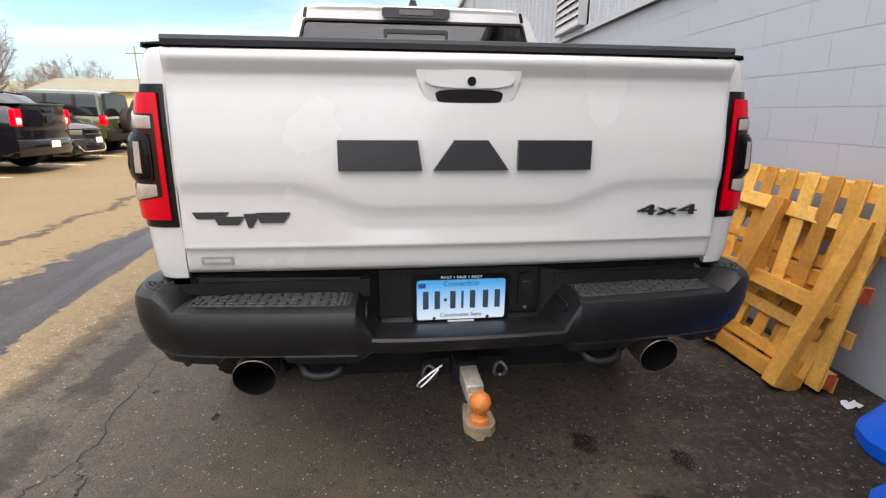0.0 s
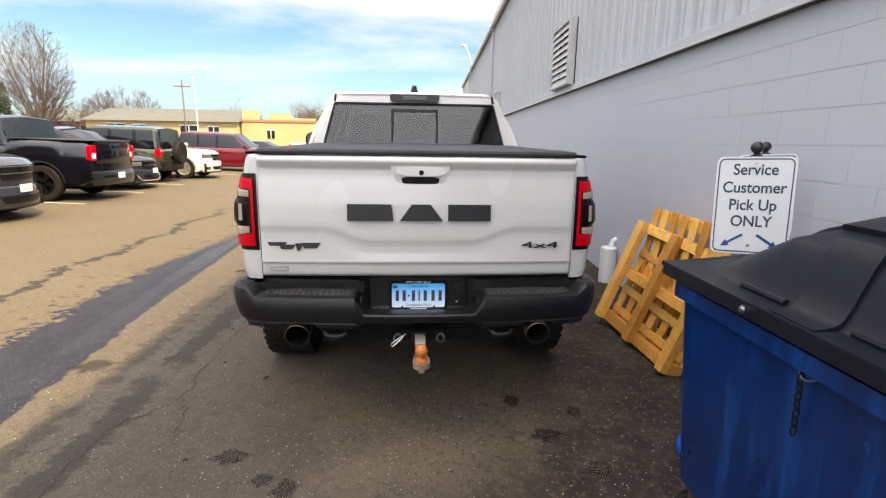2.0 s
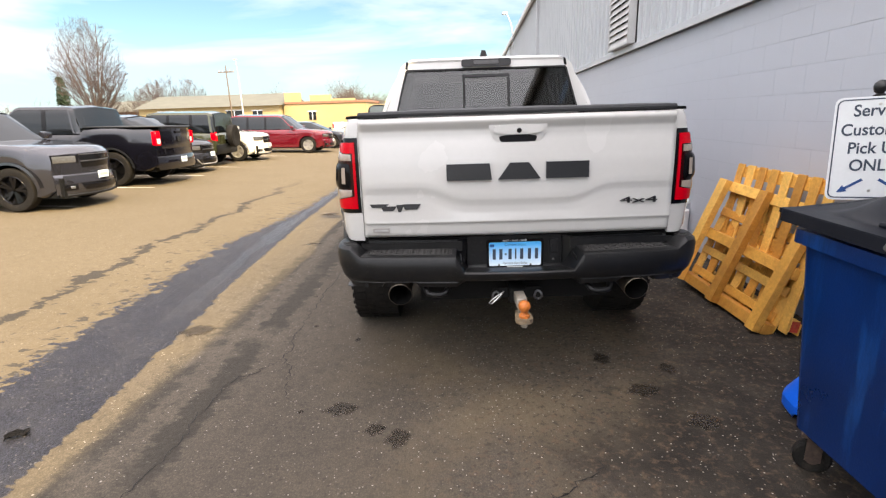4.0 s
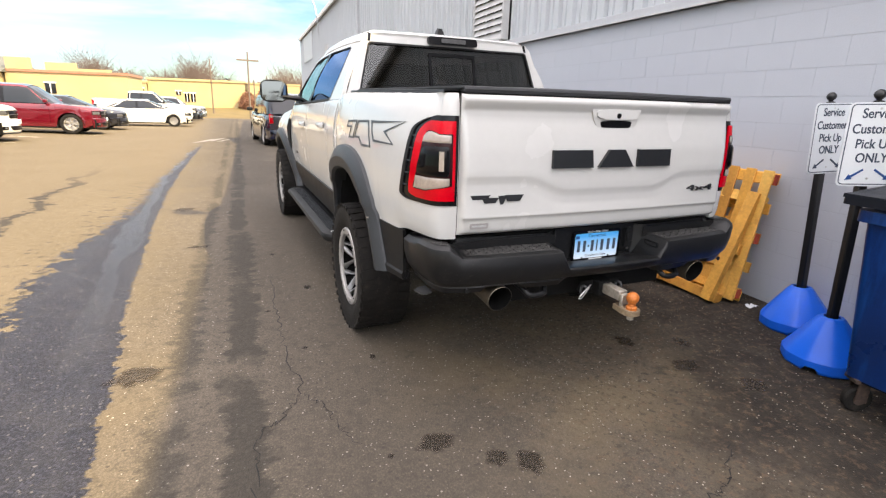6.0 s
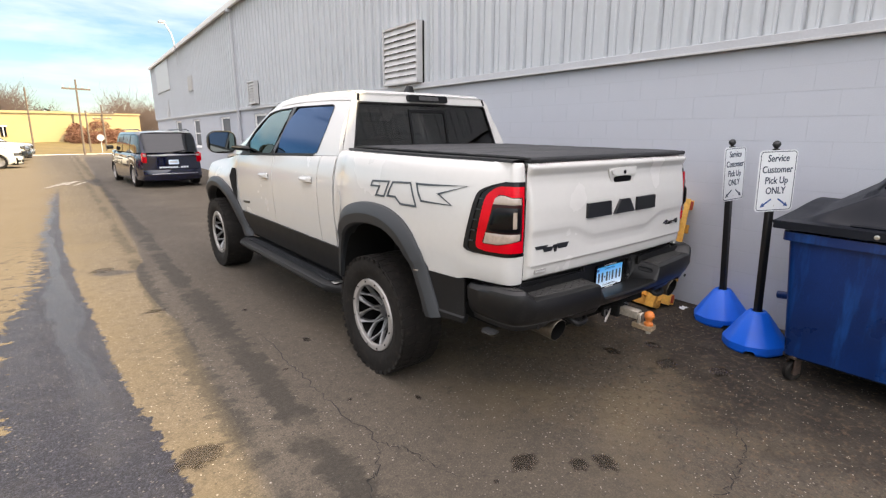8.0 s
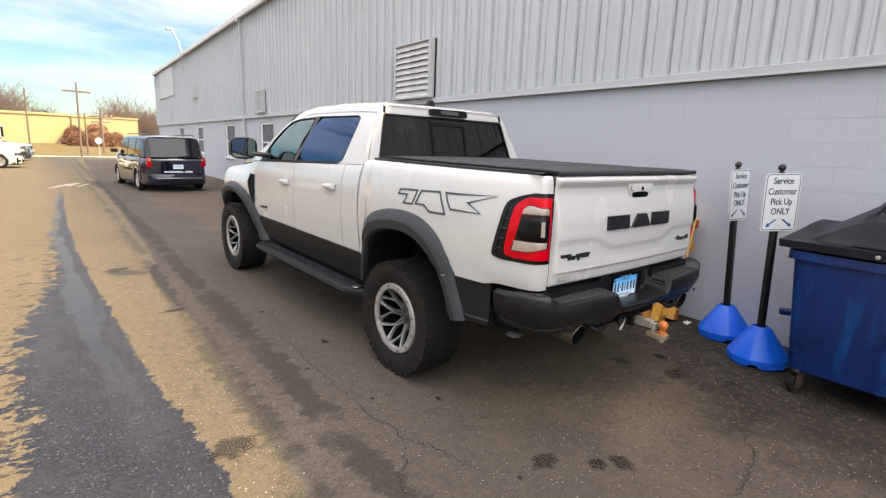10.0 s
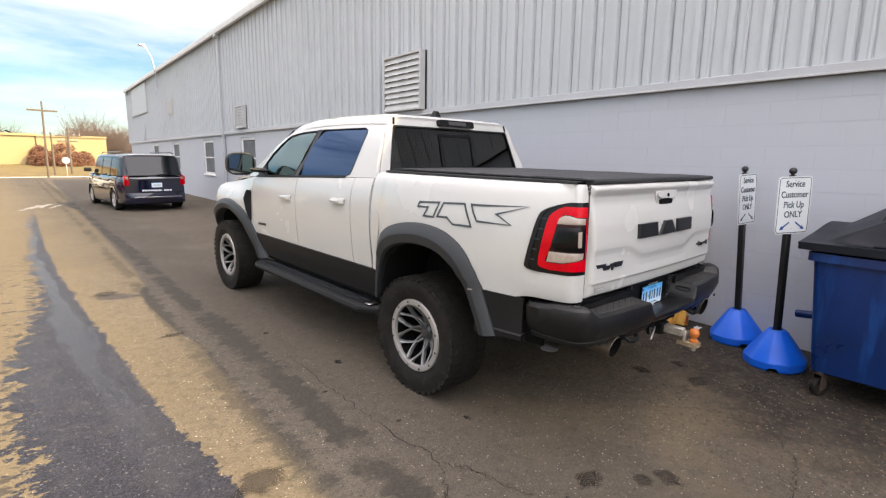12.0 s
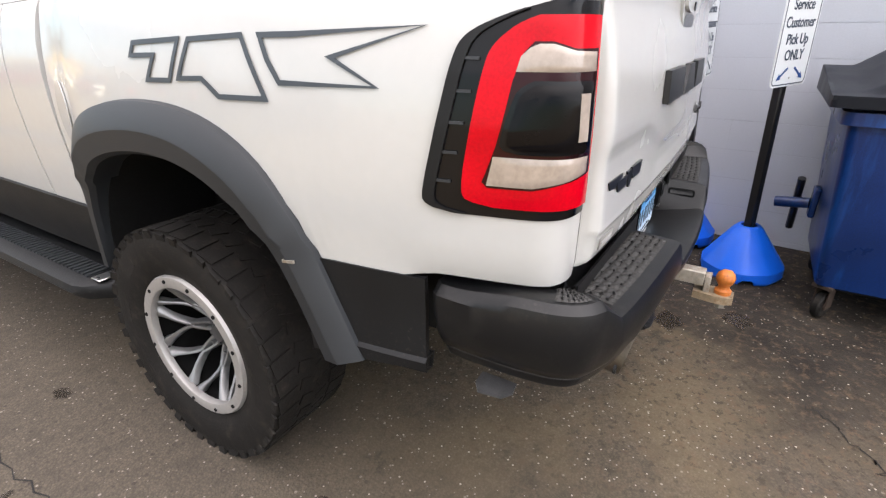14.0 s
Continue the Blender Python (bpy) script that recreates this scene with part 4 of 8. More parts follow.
def bed(u, z, off=0.0):
    """Outer skin of the bed, u from the tailgate seam (0) round the corner to the cab (1)."""
    p, q = curve_at([(*a, 0) for a in BED_PLAN], max(0, u - 0.004)), curve_at([(*a, 0) for a in BED_PLAN], min(1, u + 0.004))
    c = curve_at([(*a, 0) for a in BED_PLAN], u)
    d = (q - p).normalized()
    nrm = Vector((d.y, -d.x, 0))
    k = interp(z, BED_IN) * (0.25 + 0.75 * abs(nrm.x))
    k = min(k, interp(c.y, [(0.0, 0.055), (0.08, 0.065), (0.22, 0.135)]))
    c = c + nrm * (off - k)
    return Vector((c.x, c.y, z))


def bed_u(y):
    """The u at which the skin passes the place y along the side."""
    lo, hi = 0.15, 1.0
    for _ in range(30):
        mid = (lo + hi) / 2
        if curve_at([(*a, 0) for a in BED_PLAN], mid).y < y:
            lo = mid
        else:
            hi = mid
    return lo


BELT = lambda y: 1.462 + (4.2 - y) * 0.040
CAB_X = [(0.58, 0.965), (0.72, 0.990), (0.82, 1.004), (1.0, 1.022), (1.18, 1.030), (1.30, 1.027), (1.40, 1.012), (1.48, 0.985), (1.53, 0.955), (1.56, 0.93)]


def cab_side(y, z, off=0.0):
    x = interp(z - (4.2 - y) * 0.02, CAB_X)
    x += 0.045 * smoothstep(4.25, 4.75, y) * smoothstep(1.36, 1.1, z) - 0.30 * smoothstep(5.35, 5.85, y) ** 2
    if y > 4.3:
        x -= 0.05 * smoothstep(1.20, 1.42, z) * smoothstep(4.3, 4.8, y)
    return Vector((x + off, y, z))


R_OUT = [(0.485, 0.635), (0.555, 0.80), (0.65, 1.01), (0.77, 1.165), (0.96, 1.255), (1.20, 1.278), (1.45, 1.248), (1.64, 1.175), (1.755, 1.04), (1.795, 0.86), (1.80, 0.62)]
R_IN = [(0.60, 0.62), (0.675, 0.80), (0.752, 0.935), (0.86, 1.04), (0.995, 1.104), (1.17, 1.125), (1.38, 1.100), (1.545, 1.036), (1.66, 0.93), (1.725, 0.79), (1.755, 0.60)]
F_OUT = [(4.09, 0.53), (4.24, 0.68), (4.37, 0.86), (4.49, 1.0), (4.65, 1.1), (4.89, 1.155), (5.14, 1.155), (5.37, 1.1), (5.53, 1.0), (5.64, 0.86), (5.73, 0.7)]
F_IN = [(4.31, 0.5), (4.41, 0.65), (4.5, 0.79), (4.59, 0.9), (4.73, 0.985), (4.92, 1.03), (5.12, 1.03), (5.3, 0.98), (5.43, 0.9), (5.53, 0.78), (5.61, 0.66)]


def arch_low(y, out, base, drop=0.03):
    """The lowest edge of a side panel over a wheel arch."""
    if out[0][0] < y < out[-1][0]:
        return max(base, interp(y, out) - drop)
    return base


def flip(v, s):
    return Vector((v.x * s, v.y, v.z))


def truck_body():
    us = [bed_u(y) for y in lin(0.09, 0.43, 12)] + [bed_u(y) for y in lin(0.45, 1.80, 60)] + [bed_u(y) for y in lin(1.815, 1.90, 4)]
    rear_us = lin(0.0, us[0], 16)[:-1]
    for s in (1, -1):
        def skin(u, t):
            y = bed(u, 1.2).y
            low = 0.936 if y < 0.25 else 0.936 - 0.029 * smoothstep(0.25, 0.42, y)
            if y > 0.43:
                low = arch_low(y, R_OUT, 0.80)
            return flip(bed(u, low + (1.604 - low) * t), s)
        part("bed_side", grid(skin, rear_us + us, [0, 0.06, 0.15, 0.3, 0.45, 0.6, 0.72, 0.8, 0.86, 0.91, 0.945, 0.97, 0.985, 0.995, 1.0], thick=0.02), M["white"], truck, "white bed side")
        # rail cap
        part("rail_cap", grid(lambda y, k: Vector((s * (bed(bed_u(y), 1.604).x + [0.004, 0.0, -0.05, -0.09, -0.09][k]), y, 1.605 + [0, 0.013, 0.016, 0.013, -0.04][k])), lin(0.05, 1.86, 14), range(5), thick=0.006), M["plastic"], truck, "black rail cap")
        # lower black cladding: behind the rear wheel, and the rocker
        part("rear_cladding", grid(lambda y, z: flip(bed(bed_u(y), z, 0.006), s), lin(0.304, 0.62, 10), lin(0.64, 0.915, 7), thick=0.02), M["plastic"], truck, "black lower cladding")
        def valance(y, k):
            f = (0.66 - y) / 0.36
            x = bed(bed_u(y), 0.65).x
            return Vector((s * (x + [-0.03, 0.004, 0.016, 0.012, -0.02, -0.03][k]), y, [0.690, 0.688, 0.676, 0.622 + 0.030 * f, 0.612 + 0.032 * f, 0.690][k]))
        part("valance_strip", grid(valance, lin(0.306, 0.66, 9), range(6), thick=0.006), M["plastic"], truck, "scuffed lower valance strip")
        part("rocker", grid(lambda y, z: flip(cab_side(y, z, 0.012 * smoothstep(0.58, 0.66, z)), s), lin(1.80, 4.30, 14), [0.56, 0.60, 0.66, 0.72, 0.77, 0.795, 0.805], thick=0.03), M["plastic"], truck, "black rocker cladding")
        # cab corner, doors, wing
        for nm, a, b, n in (("cab_corner", 1.925, 2.205, 6), ("rear_door", 2.215, 3.245, 16), ("front_door", 3.255, 4.345, 16)):
            def panel(y, t):
                low, top = 0.808, BELT(y)
                return flip(cab_side(y, low + (top - low) * t), s)
            p = part(nm, grid(panel, lin(a, b, n), [0, 0.01, 0.1, 0.25, 0.4, 0.55, 0.7, 0.82, 0.9, 0.95, 0.98, 1.0], thick=0.025), M["white"], truck)
            if "door" in nm:
                y = a + 0.20
                z = 1.335 if a < 3 else 1.29
                x = cab_side(y, z).x
                part("door_handle", grid(lambda u, k: Vector((s * (x + [0.002, 0.03, 0.042, 0.036, 0.004][k] * (1 - abs(u) ** 6 * 0.7)), y + u * 0.115, z + [0.024, 0.022, 0.0, -0.02, -0.024][k] * (1 - 0.25 * max(0, u)))), lin(-1, 1, 11), range(5), thick=0.006), M["white"], p, "white door handle")
        def wing(y, t):
            low = arch_low(y, F_OUT, 0.70 if y > 5 else 0.808)
            top = interp(y, [(4.355, BELT(4.355)), (4.8, 1.40), (5.3, 1.34), (5.6, 1.26), (5.8, 1.15)])
            return flip(cab_side(y, low + (top - low) * t), s)
        part("front_wing", grid(wing, lin(4.355, 5.80, 44), [0, 0.1, 0.25, 0.4, 0.55, 0.7, 0.82, 0.9, 0.95, 1.0], thick=0.02), M["white"], truck, "white front wing")
        # dark vent behind the front wheel
        vent = [(4.365, 1.30), (4.50, 1.30), (4.54, 1.20), (4.49, 1.05), (4.40, 0.93), (4.375, 1.05)]
        part("wing_vent", slab(vent, lambda a, b, d: flip(cab_side(a, b, 0.010 + d), s), 0.006), M["dark"], truck, "black vent")
        if s < 0:
            part("door_badge", slab([(4.02, 0.925), (4.22, 0.915), (4.22, 0.94), (4.02, 0.95)], lambda a, b, d: flip(cab_side(a, b, 0.001 + d), s), 0.006), M["badge"], truck, "small dark badge bar")
        # fuel door, a shallow round lid
        if s < 0:
            part("fuel_door", slab([(1.80 + 0.055 * math.cos(a), 1.19 + 0.105 * math.sin(a)) for a in lin(0, 6.0, 24)], lambda a, b, d: flip(bed(bed_u(a), b, 0.002 + d), s), 0.004), M["white"], truck, "white fuel lid")
        # wheel-arch flares
        for out, inn in ((R_OUT, R_IN), (F_OUT, F_IN)):
            def flare(t, k):
                o, i = curve_at([(0, *p) for p in out], t), curve_at([(0, *p) for p in inn], t)
                f = [0.0, 0.03, 0.10, 0.46, 0.52, 0.92, 1.0, 1.0][k]
                p = o.lerp(i, f)
                base = bed(bed_u(min(1.86, p.y)), max(p.z, 0.62)).x if out is R_OUT else cab_side(p.y, max(0.62, min(p.z, 1.3))).x
                x = base + [-0.005, 0.018, 0.027, 0.053, 0.055, 0.046, 0.026, -0.06][k]
                return Vector((s * x, p.y, p.z))
            part("flare", grid(flare, lin(0, 1, 56), range(8), thick=0.006), M["flare"], truck, "dark grey wheel-arch flare", smooth=17)
            if out is R_OUT:
                part("flare_marker", slab([(0.646, 0.909), (0.684, 0.905), (0.685, 0.913), (0.647, 0.917)], lambda a, b, d: Vector((s * (bed(bed_u(a), b).x + 0.050 + d), a, b)), 0.006), M["oldmetal"], truck, "small worn marker on the flare")
            def liner(t, k):
                i = curve_at([(0, *p) for p in inn], t)
                return Vector((s * (1.03 - 0.45 * k), i.y, i.z + 0.015))
            part("wheel_well", grid(liner, lin(0, 1, 30), [0, 0.5, 1], thick=0.01), M["dark"], truck)
            yc, x = (1.15, 0.565) if out is R_OUT else (5.01, 0.565)
            part("inner_well", box(s * x, s * (x - 0.02), yc - 0.68, yc + 0.70, 0.45, 1.16), M["dark"], truck)
        # running board
        def board(y, k):
            e = smoothstep(1.79, 1.95, y) * smoothstep(4.27, 4.08, y)
            q = [(0.90, 0.50), (0.965, 0.515), (1.10, 0.512), (1.135, 0.498), (1.145, 0.47), (1.12, 0.435), (1.0, 0.425), (0.90, 0.44)][k]
            return Vector((s * (0.90 + (q[0] - 0.90) * (0.45 + 0.55 * e)), y, q[1] - 0.012 * (1 - e)))
        rb = part("running_board", grid(board, [1.81, 1.835, 1.87, 1.91, 1.96] + lin(2.04, 4.0, 12) + [4.08, 4.15, 4.21, 4.26], [0, 1, 2, 3, 4, 5, 6, 7, 0]), M["plastic"], truck, "black side step")
        part("step_end", box(s * 0.985, s * 1.075, 1.855, 1.92, 0.513, 0.520, 0.003), M["chrome"], rb, "worn bright step end")
        bm = bmesh.new()
        for k in range(60):
            y = 1.95 + k * 0.034
            box(s * 0.985, s * 1.075, y, y + 0.016, 0.512, 0.521, bm=bm)
        part("tread", bm, M["flare"], rb)
        for y in (2.1, 3.0, 3.9):
            part("bracket", box(s * 0.60, s * 0.95, y, y + 0.06, 0.47, 0.50), M["dark"], rb)
    # dark core that fills the gaps
    part("frame", box(-0.90, 0.90, 1.92, 4.30, 0.50, 1.35), M["dark"], truck, "dark underbody")
    part("bed_floor", box(-0.54, 0.54, 0.10, 1.90, 0.78, 0.86), M["dark"], truck)
    part("chassis", box(-0.55, 0.55, 0.05, 1.9, 0.55, 0.78), M["dark"], truck)
    part("nose", box(-0.78, 0.78, 4.35, 5.70, 0.50, 1.12), M["dark"], truck)
    part("front_wall", box(-0.80, 0.80, 1.87, 1.915, 0.80, 1.60), M["white"], truck)


def tailgate():
    def face(x, z):
        ax = abs(x)
        bow = -0.022 * (1 - (x / 0.853) ** 2)
        zc = 1.163 + 0.072 * smoothstep(0.27, 0.52, ax)
        prof = interp(z, [(0.957, -0.004), (0.972, -0.026), (1.03, -0.032), (1.043, -0.042), (1.053, -0.040), (zc - 0.07, -0.033), (zc - 0.035, -0.0325), (zc - 0.012, -0.0365), (zc, -0.040), (zc + 0.03, -0.040), (1.36, -0.033), (1.44, -0.020), (1.50, -0.006), (1.535, -0.004), (1.555, -0.016), (1.575, -0.026), (1.59, -0.022), (1.60, -0.006), (1.603, 0.03)])
        side = smoothstep(0.853, 0.835, ax)
        return Vector((x, (bow + prof) * side + 0.004 * (1 - side), z))
    xs = [-0.850, -0.845, -0.838] + lin(-0.82, 0.82, 84) + [0.838, 0.845, 0.850]
    zs = lin(0.957, 0.975, 4) + lin(0.99, 1.03, 4) + lin(1.037, 1.06, 6) + lin(1.075, 1.27, 26) + lin(1.29, 1.50, 10) + lin(1.51, 1.60, 14) + [1.603]
    gate = part("tailgate", grid(face, xs, zs, thick=0.04), M["white"], truck, "white tailgate", smooth=60)
    P = lambda a, b, d: Vector((a, face(a, b).y - 0.001 - d, b))
    # handle: raised surround, dark pocket, bar, camera eye
    def soft(pts, times=2):
        for _ in range(times):
            pts = [(a[0] + (b[0] - a[0]) * k, a[1] + (b[1] - a[1]) * k) for a, b in zip(pts, pts[1:] + pts[:1]) for k in (0.22, 0.78)]
        return pts
    outer = soft([(-0.150, 1.566), (0.156, 1.566), (0.158, 1.540), (0.128, 1.450), (-0.114, 1.450), (-0.152, 1.538)])
    H = lambda a, b, d: Vector((a, -0.020 - d, b))
    part("handle_surround", slab(outer, H, 0.016), M["white"], gate)
    inner = [(-0.100, 1.500), (0.106, 1.500), (0.100, 1.468), (0.086, 1.462), (-0.078, 1.462), (-0.092, 1.468)]
    part("handle_pocket", slab(soft(inner), lambda a, b, d: Vector((a, -0.0364 - d, b)), 0.001), M["gloss"], gate, "dark handle pocket")
    part("handle_bar", slab(soft([(-0.130, 1.554), (0.138, 1.554), (0.132, 1.503), (-0.122, 1.503)]), lambda a, b, d: Vector((a, -0.0355 - d * (1 + 0.5 * (1.549 - b) / 0.045), b)), 0.008), M["white"], gate, "white pull handle")
    part("camera_eye", slab([(0.008 + 0.013 * math.cos(a), 1.522 + 0.013 * math.sin(a)) for a in lin(0, 6.0, 20)], lambda a, b, d: Vector((a, -0.040 - d, b)), 0.010), M["gloss"], gate, "black round camera eye")
    # emblem: three broad black plates
    z0, z1 = 1.270, 1.357
    for poly in ([(-0.380, z0), (-0.380, z1), (-0.150, z1), (-0.138, z0)],
                 [(-0.105, z0), (-0.042, z1), (0.058, z1), (0.122, z0)],
                 [(0.150, z0), (0.150, z1), (0.378, z1), (0.378, z0)]):
        part("emblem_plate", slab(poly, P, 0.016), M["badge"], gate, "black emblem plate")
    # badges as plain bars
    for k, (a, b, c, d) in enumerate(((-0.805, -0.70, 1.150, 1.130), (-0.745, -0.655, 1.137, 1.112), (-0.66, -0.615, 1.145, 1.104), (-0.625, -0.525, 1.148, 1.118))):
        part("badge_bar", slab([(a, c), (b, c), (b - 0.02, d), (a + 0.012, d)], P, 0.003 + 0.0008 * k), M["badge"], gate, "dark badge bar")
    writing("badge_text", "4x4", 0.048, M["badge"], gate, pose(0.66, face(0.66, 1.135).y - 0.006, 1.136, 90, 0, 0), 0.005, 2.9, "black four-wheel-drive badge")
    bp = part("dealer_plaque", slab(rrect(0.094, 0.028, 0.004, 4, -0.75, 1.001), P, 0.003), M["alloy"], gate, "small silver plaque")
    part("plaque_bar", slab([(-0.787, 0.997), (-0.713, 0.997), (-0.713, 1.005), (-0.787, 1.005)], P, 0.0045), M["slat"], gate)
    return gate


def lamps():
    """Wrap-round tail lamps: every layer follows the skin of the bed corner."""
    HOUSE = [(1.098, 0.400), (1.103, 0.422), (1.115, 0.434), (1.133, 0.437), (1.305, 0.423), (1.40, 0.415), (1.445, 0.408), (1.47, 0.390), (1.490, 0.360), (1.500, 0.315), (1.506, 0.27)]
    RED = [(1.122, 0.370), (1.128, 0.394), (1.143, 0.405), (1.309, 0.395), (1.40, 0.387), (1.431, 0.381), (1.455, 0.366), (1.472, 0.345), (1.482, 0.31)]
    def eased(pts):
        """The same outline with its corners cut twice over."""
        for _ in range(2):
            pts = [pts[0]] + [(a[0] + (b[0] - a[0]) * k, a[1] + (b[1] - a[1]) * k) for a, b in zip(pts, pts[1:]) for k in (0.25, 0.75)] + [pts[-1]]
        return pts
    HOUSE, RED = eased(HOUSE), eased(RED)
    for s in (1, -1):
        def layer(nm, mat, back, front, z0, z1, off, parent, label="", th=0.008, n=26, m=22, low=((0, 0), (1, 0)), high=((0, 0), (1, 0)), bulge=0.0):
            def fn(a, v):
                z = z0 + (z1 - z0) * v
                lo, hi = (interp(z, back) if isinstance(back, list) else back), (interp(z, front) if isinstance(front, list) else front)
                u = lo + (hi - lo) * a
                z += interp(u, low) * (1 - v) + interp(u, high) * v
                k = bulge * (1 - (2 * a - 1) ** 6) * (1 - (2 * v - 1) ** 6)
                return flip(bed(u, z, off + k), s)
            return part(nm, grid(fn, lin(0, 1, n), lin(0, 1, m), thick=th), mat, parent, label)
        h = layer("tail_lamp", M["gloss"], 0.012, HOUSE, 1.098, 1.506, 0.003, truck, "black tail lamp housing", m=60)
        fr = [(z, u - 0.010) for z, u in HOUSE]
        layer("rim_edge", M["plastic"], fr, HOUSE, 1.100, 1.494, 0.010, h, "raised front edge", n=4, m=50)
        layer("red_lens", M["red"], 0.042, RED, 1.122, 1.482, 0.012, h, "red wrap-round lens", m=54, bulge=0.003)
        layer("reversing_lens", M["clear"], 0.082, [(1.384, 0.349), (1.413, 0.342), (1.428, 0.324), (1.434, 0.305)], 1.386, 1.434, 0.0165, h, "grey-white upper lens", m=8, high=((0.08, -0.014), (0.18, -0.012), (0.26, 0.0)), bulge=0.003)
        layer("reversing_lens", M["clear"], 0.092, [(1.169, 0.379), (1.223, 0.373)], 1.169, 1.228, 0.0165, h, "grey-white lower lens", m=8, low=((0.09, 0.026), (0.20, 0.012), (0.30, 0.0)), bulge=0.003)
        layer("lens_surround", M["red_dark"], 0.066, [(1.164, 0.378), (1.174, 0.384), (1.25, 0.370), (1.37, 0.353), (1.42, 0.338), (1.438, 0.316)], 1.164, 1.438, 0.0150, h, "", bulge=0.001, m=26, low=((0.05, 0.030), (0.20, 0.014), (0.30, 0.0)), high=((0.03, -0.012), (0.18, -0.012), (0.26, 0.0)))
        c = layer("centre_lens", M["smoke"], eased([(1.243, 0.125), (1.250, 0.106), (1.356, 0.106), (1.364, 0.125)]), eased([(1.243, 0.330), (1.247, 0.352), (1.262, 0.358), (1.330, 0.342), (1.352, 0.333), (1.364, 0.305)]), 1.243, 1.364, 0.024, h, "smoked centre lens", bulge=0.006, th=0.012)
        layer("lens_rim", M["gloss"], eased([(1.236, 0.115), (1.244, 0.096), (1.362, 0.096), (1.371, 0.115)]), eased([(1.236, 0.335), (1.240, 0.361), (1.258, 0.367), (1.335, 0.351), (1.358, 0.341), (1.371, 0.310)]), 1.236, 1.371, 0.0205, h, "black rim", bulge=0.003)
        layer("bright_bar", M["clear"], 0.142, 0.176, 1.262, 1.350, 0.0305, c, "clear side bar", n=5, m=6, th=0.003)
        for k in range(5):
            z = 1.165 + 0.06 * k
            e = interp(z, HOUSE)
            layer("rib", M["flare"], e - 0.022, e - 0.008, z, z + 0.006, 0.008, h, n=4, m=2, th=0.004)


M["tongue"] = pbr("rust_stained_aluminium", (0.26, 0.20, 0.13), 0.6, metal=0.3, var=0.3, scale=18, bump=0.4, dirt=(0.20, 0.10, 0.035))
M["exhaust"] = pbr("exhaust_steel", (0.15, 0.13, 0.105), 0.5, metal=0.9, var=0.3, bump=0.05)
# matt black, shared by the sooty exhaust mouth and the dark rim barrel
M["matt_black"] = pbr("matt_black", (0.004, 0.004, 0.004), 0.9, var=0.1, bump=0.0, spec=0.1)
M["red_dark"] = pbr("dark_red_lens", (0.022, 0.002, 0.003), 0.12, var=0.1, bump=0.0, coat=0.0, spec=0.3)


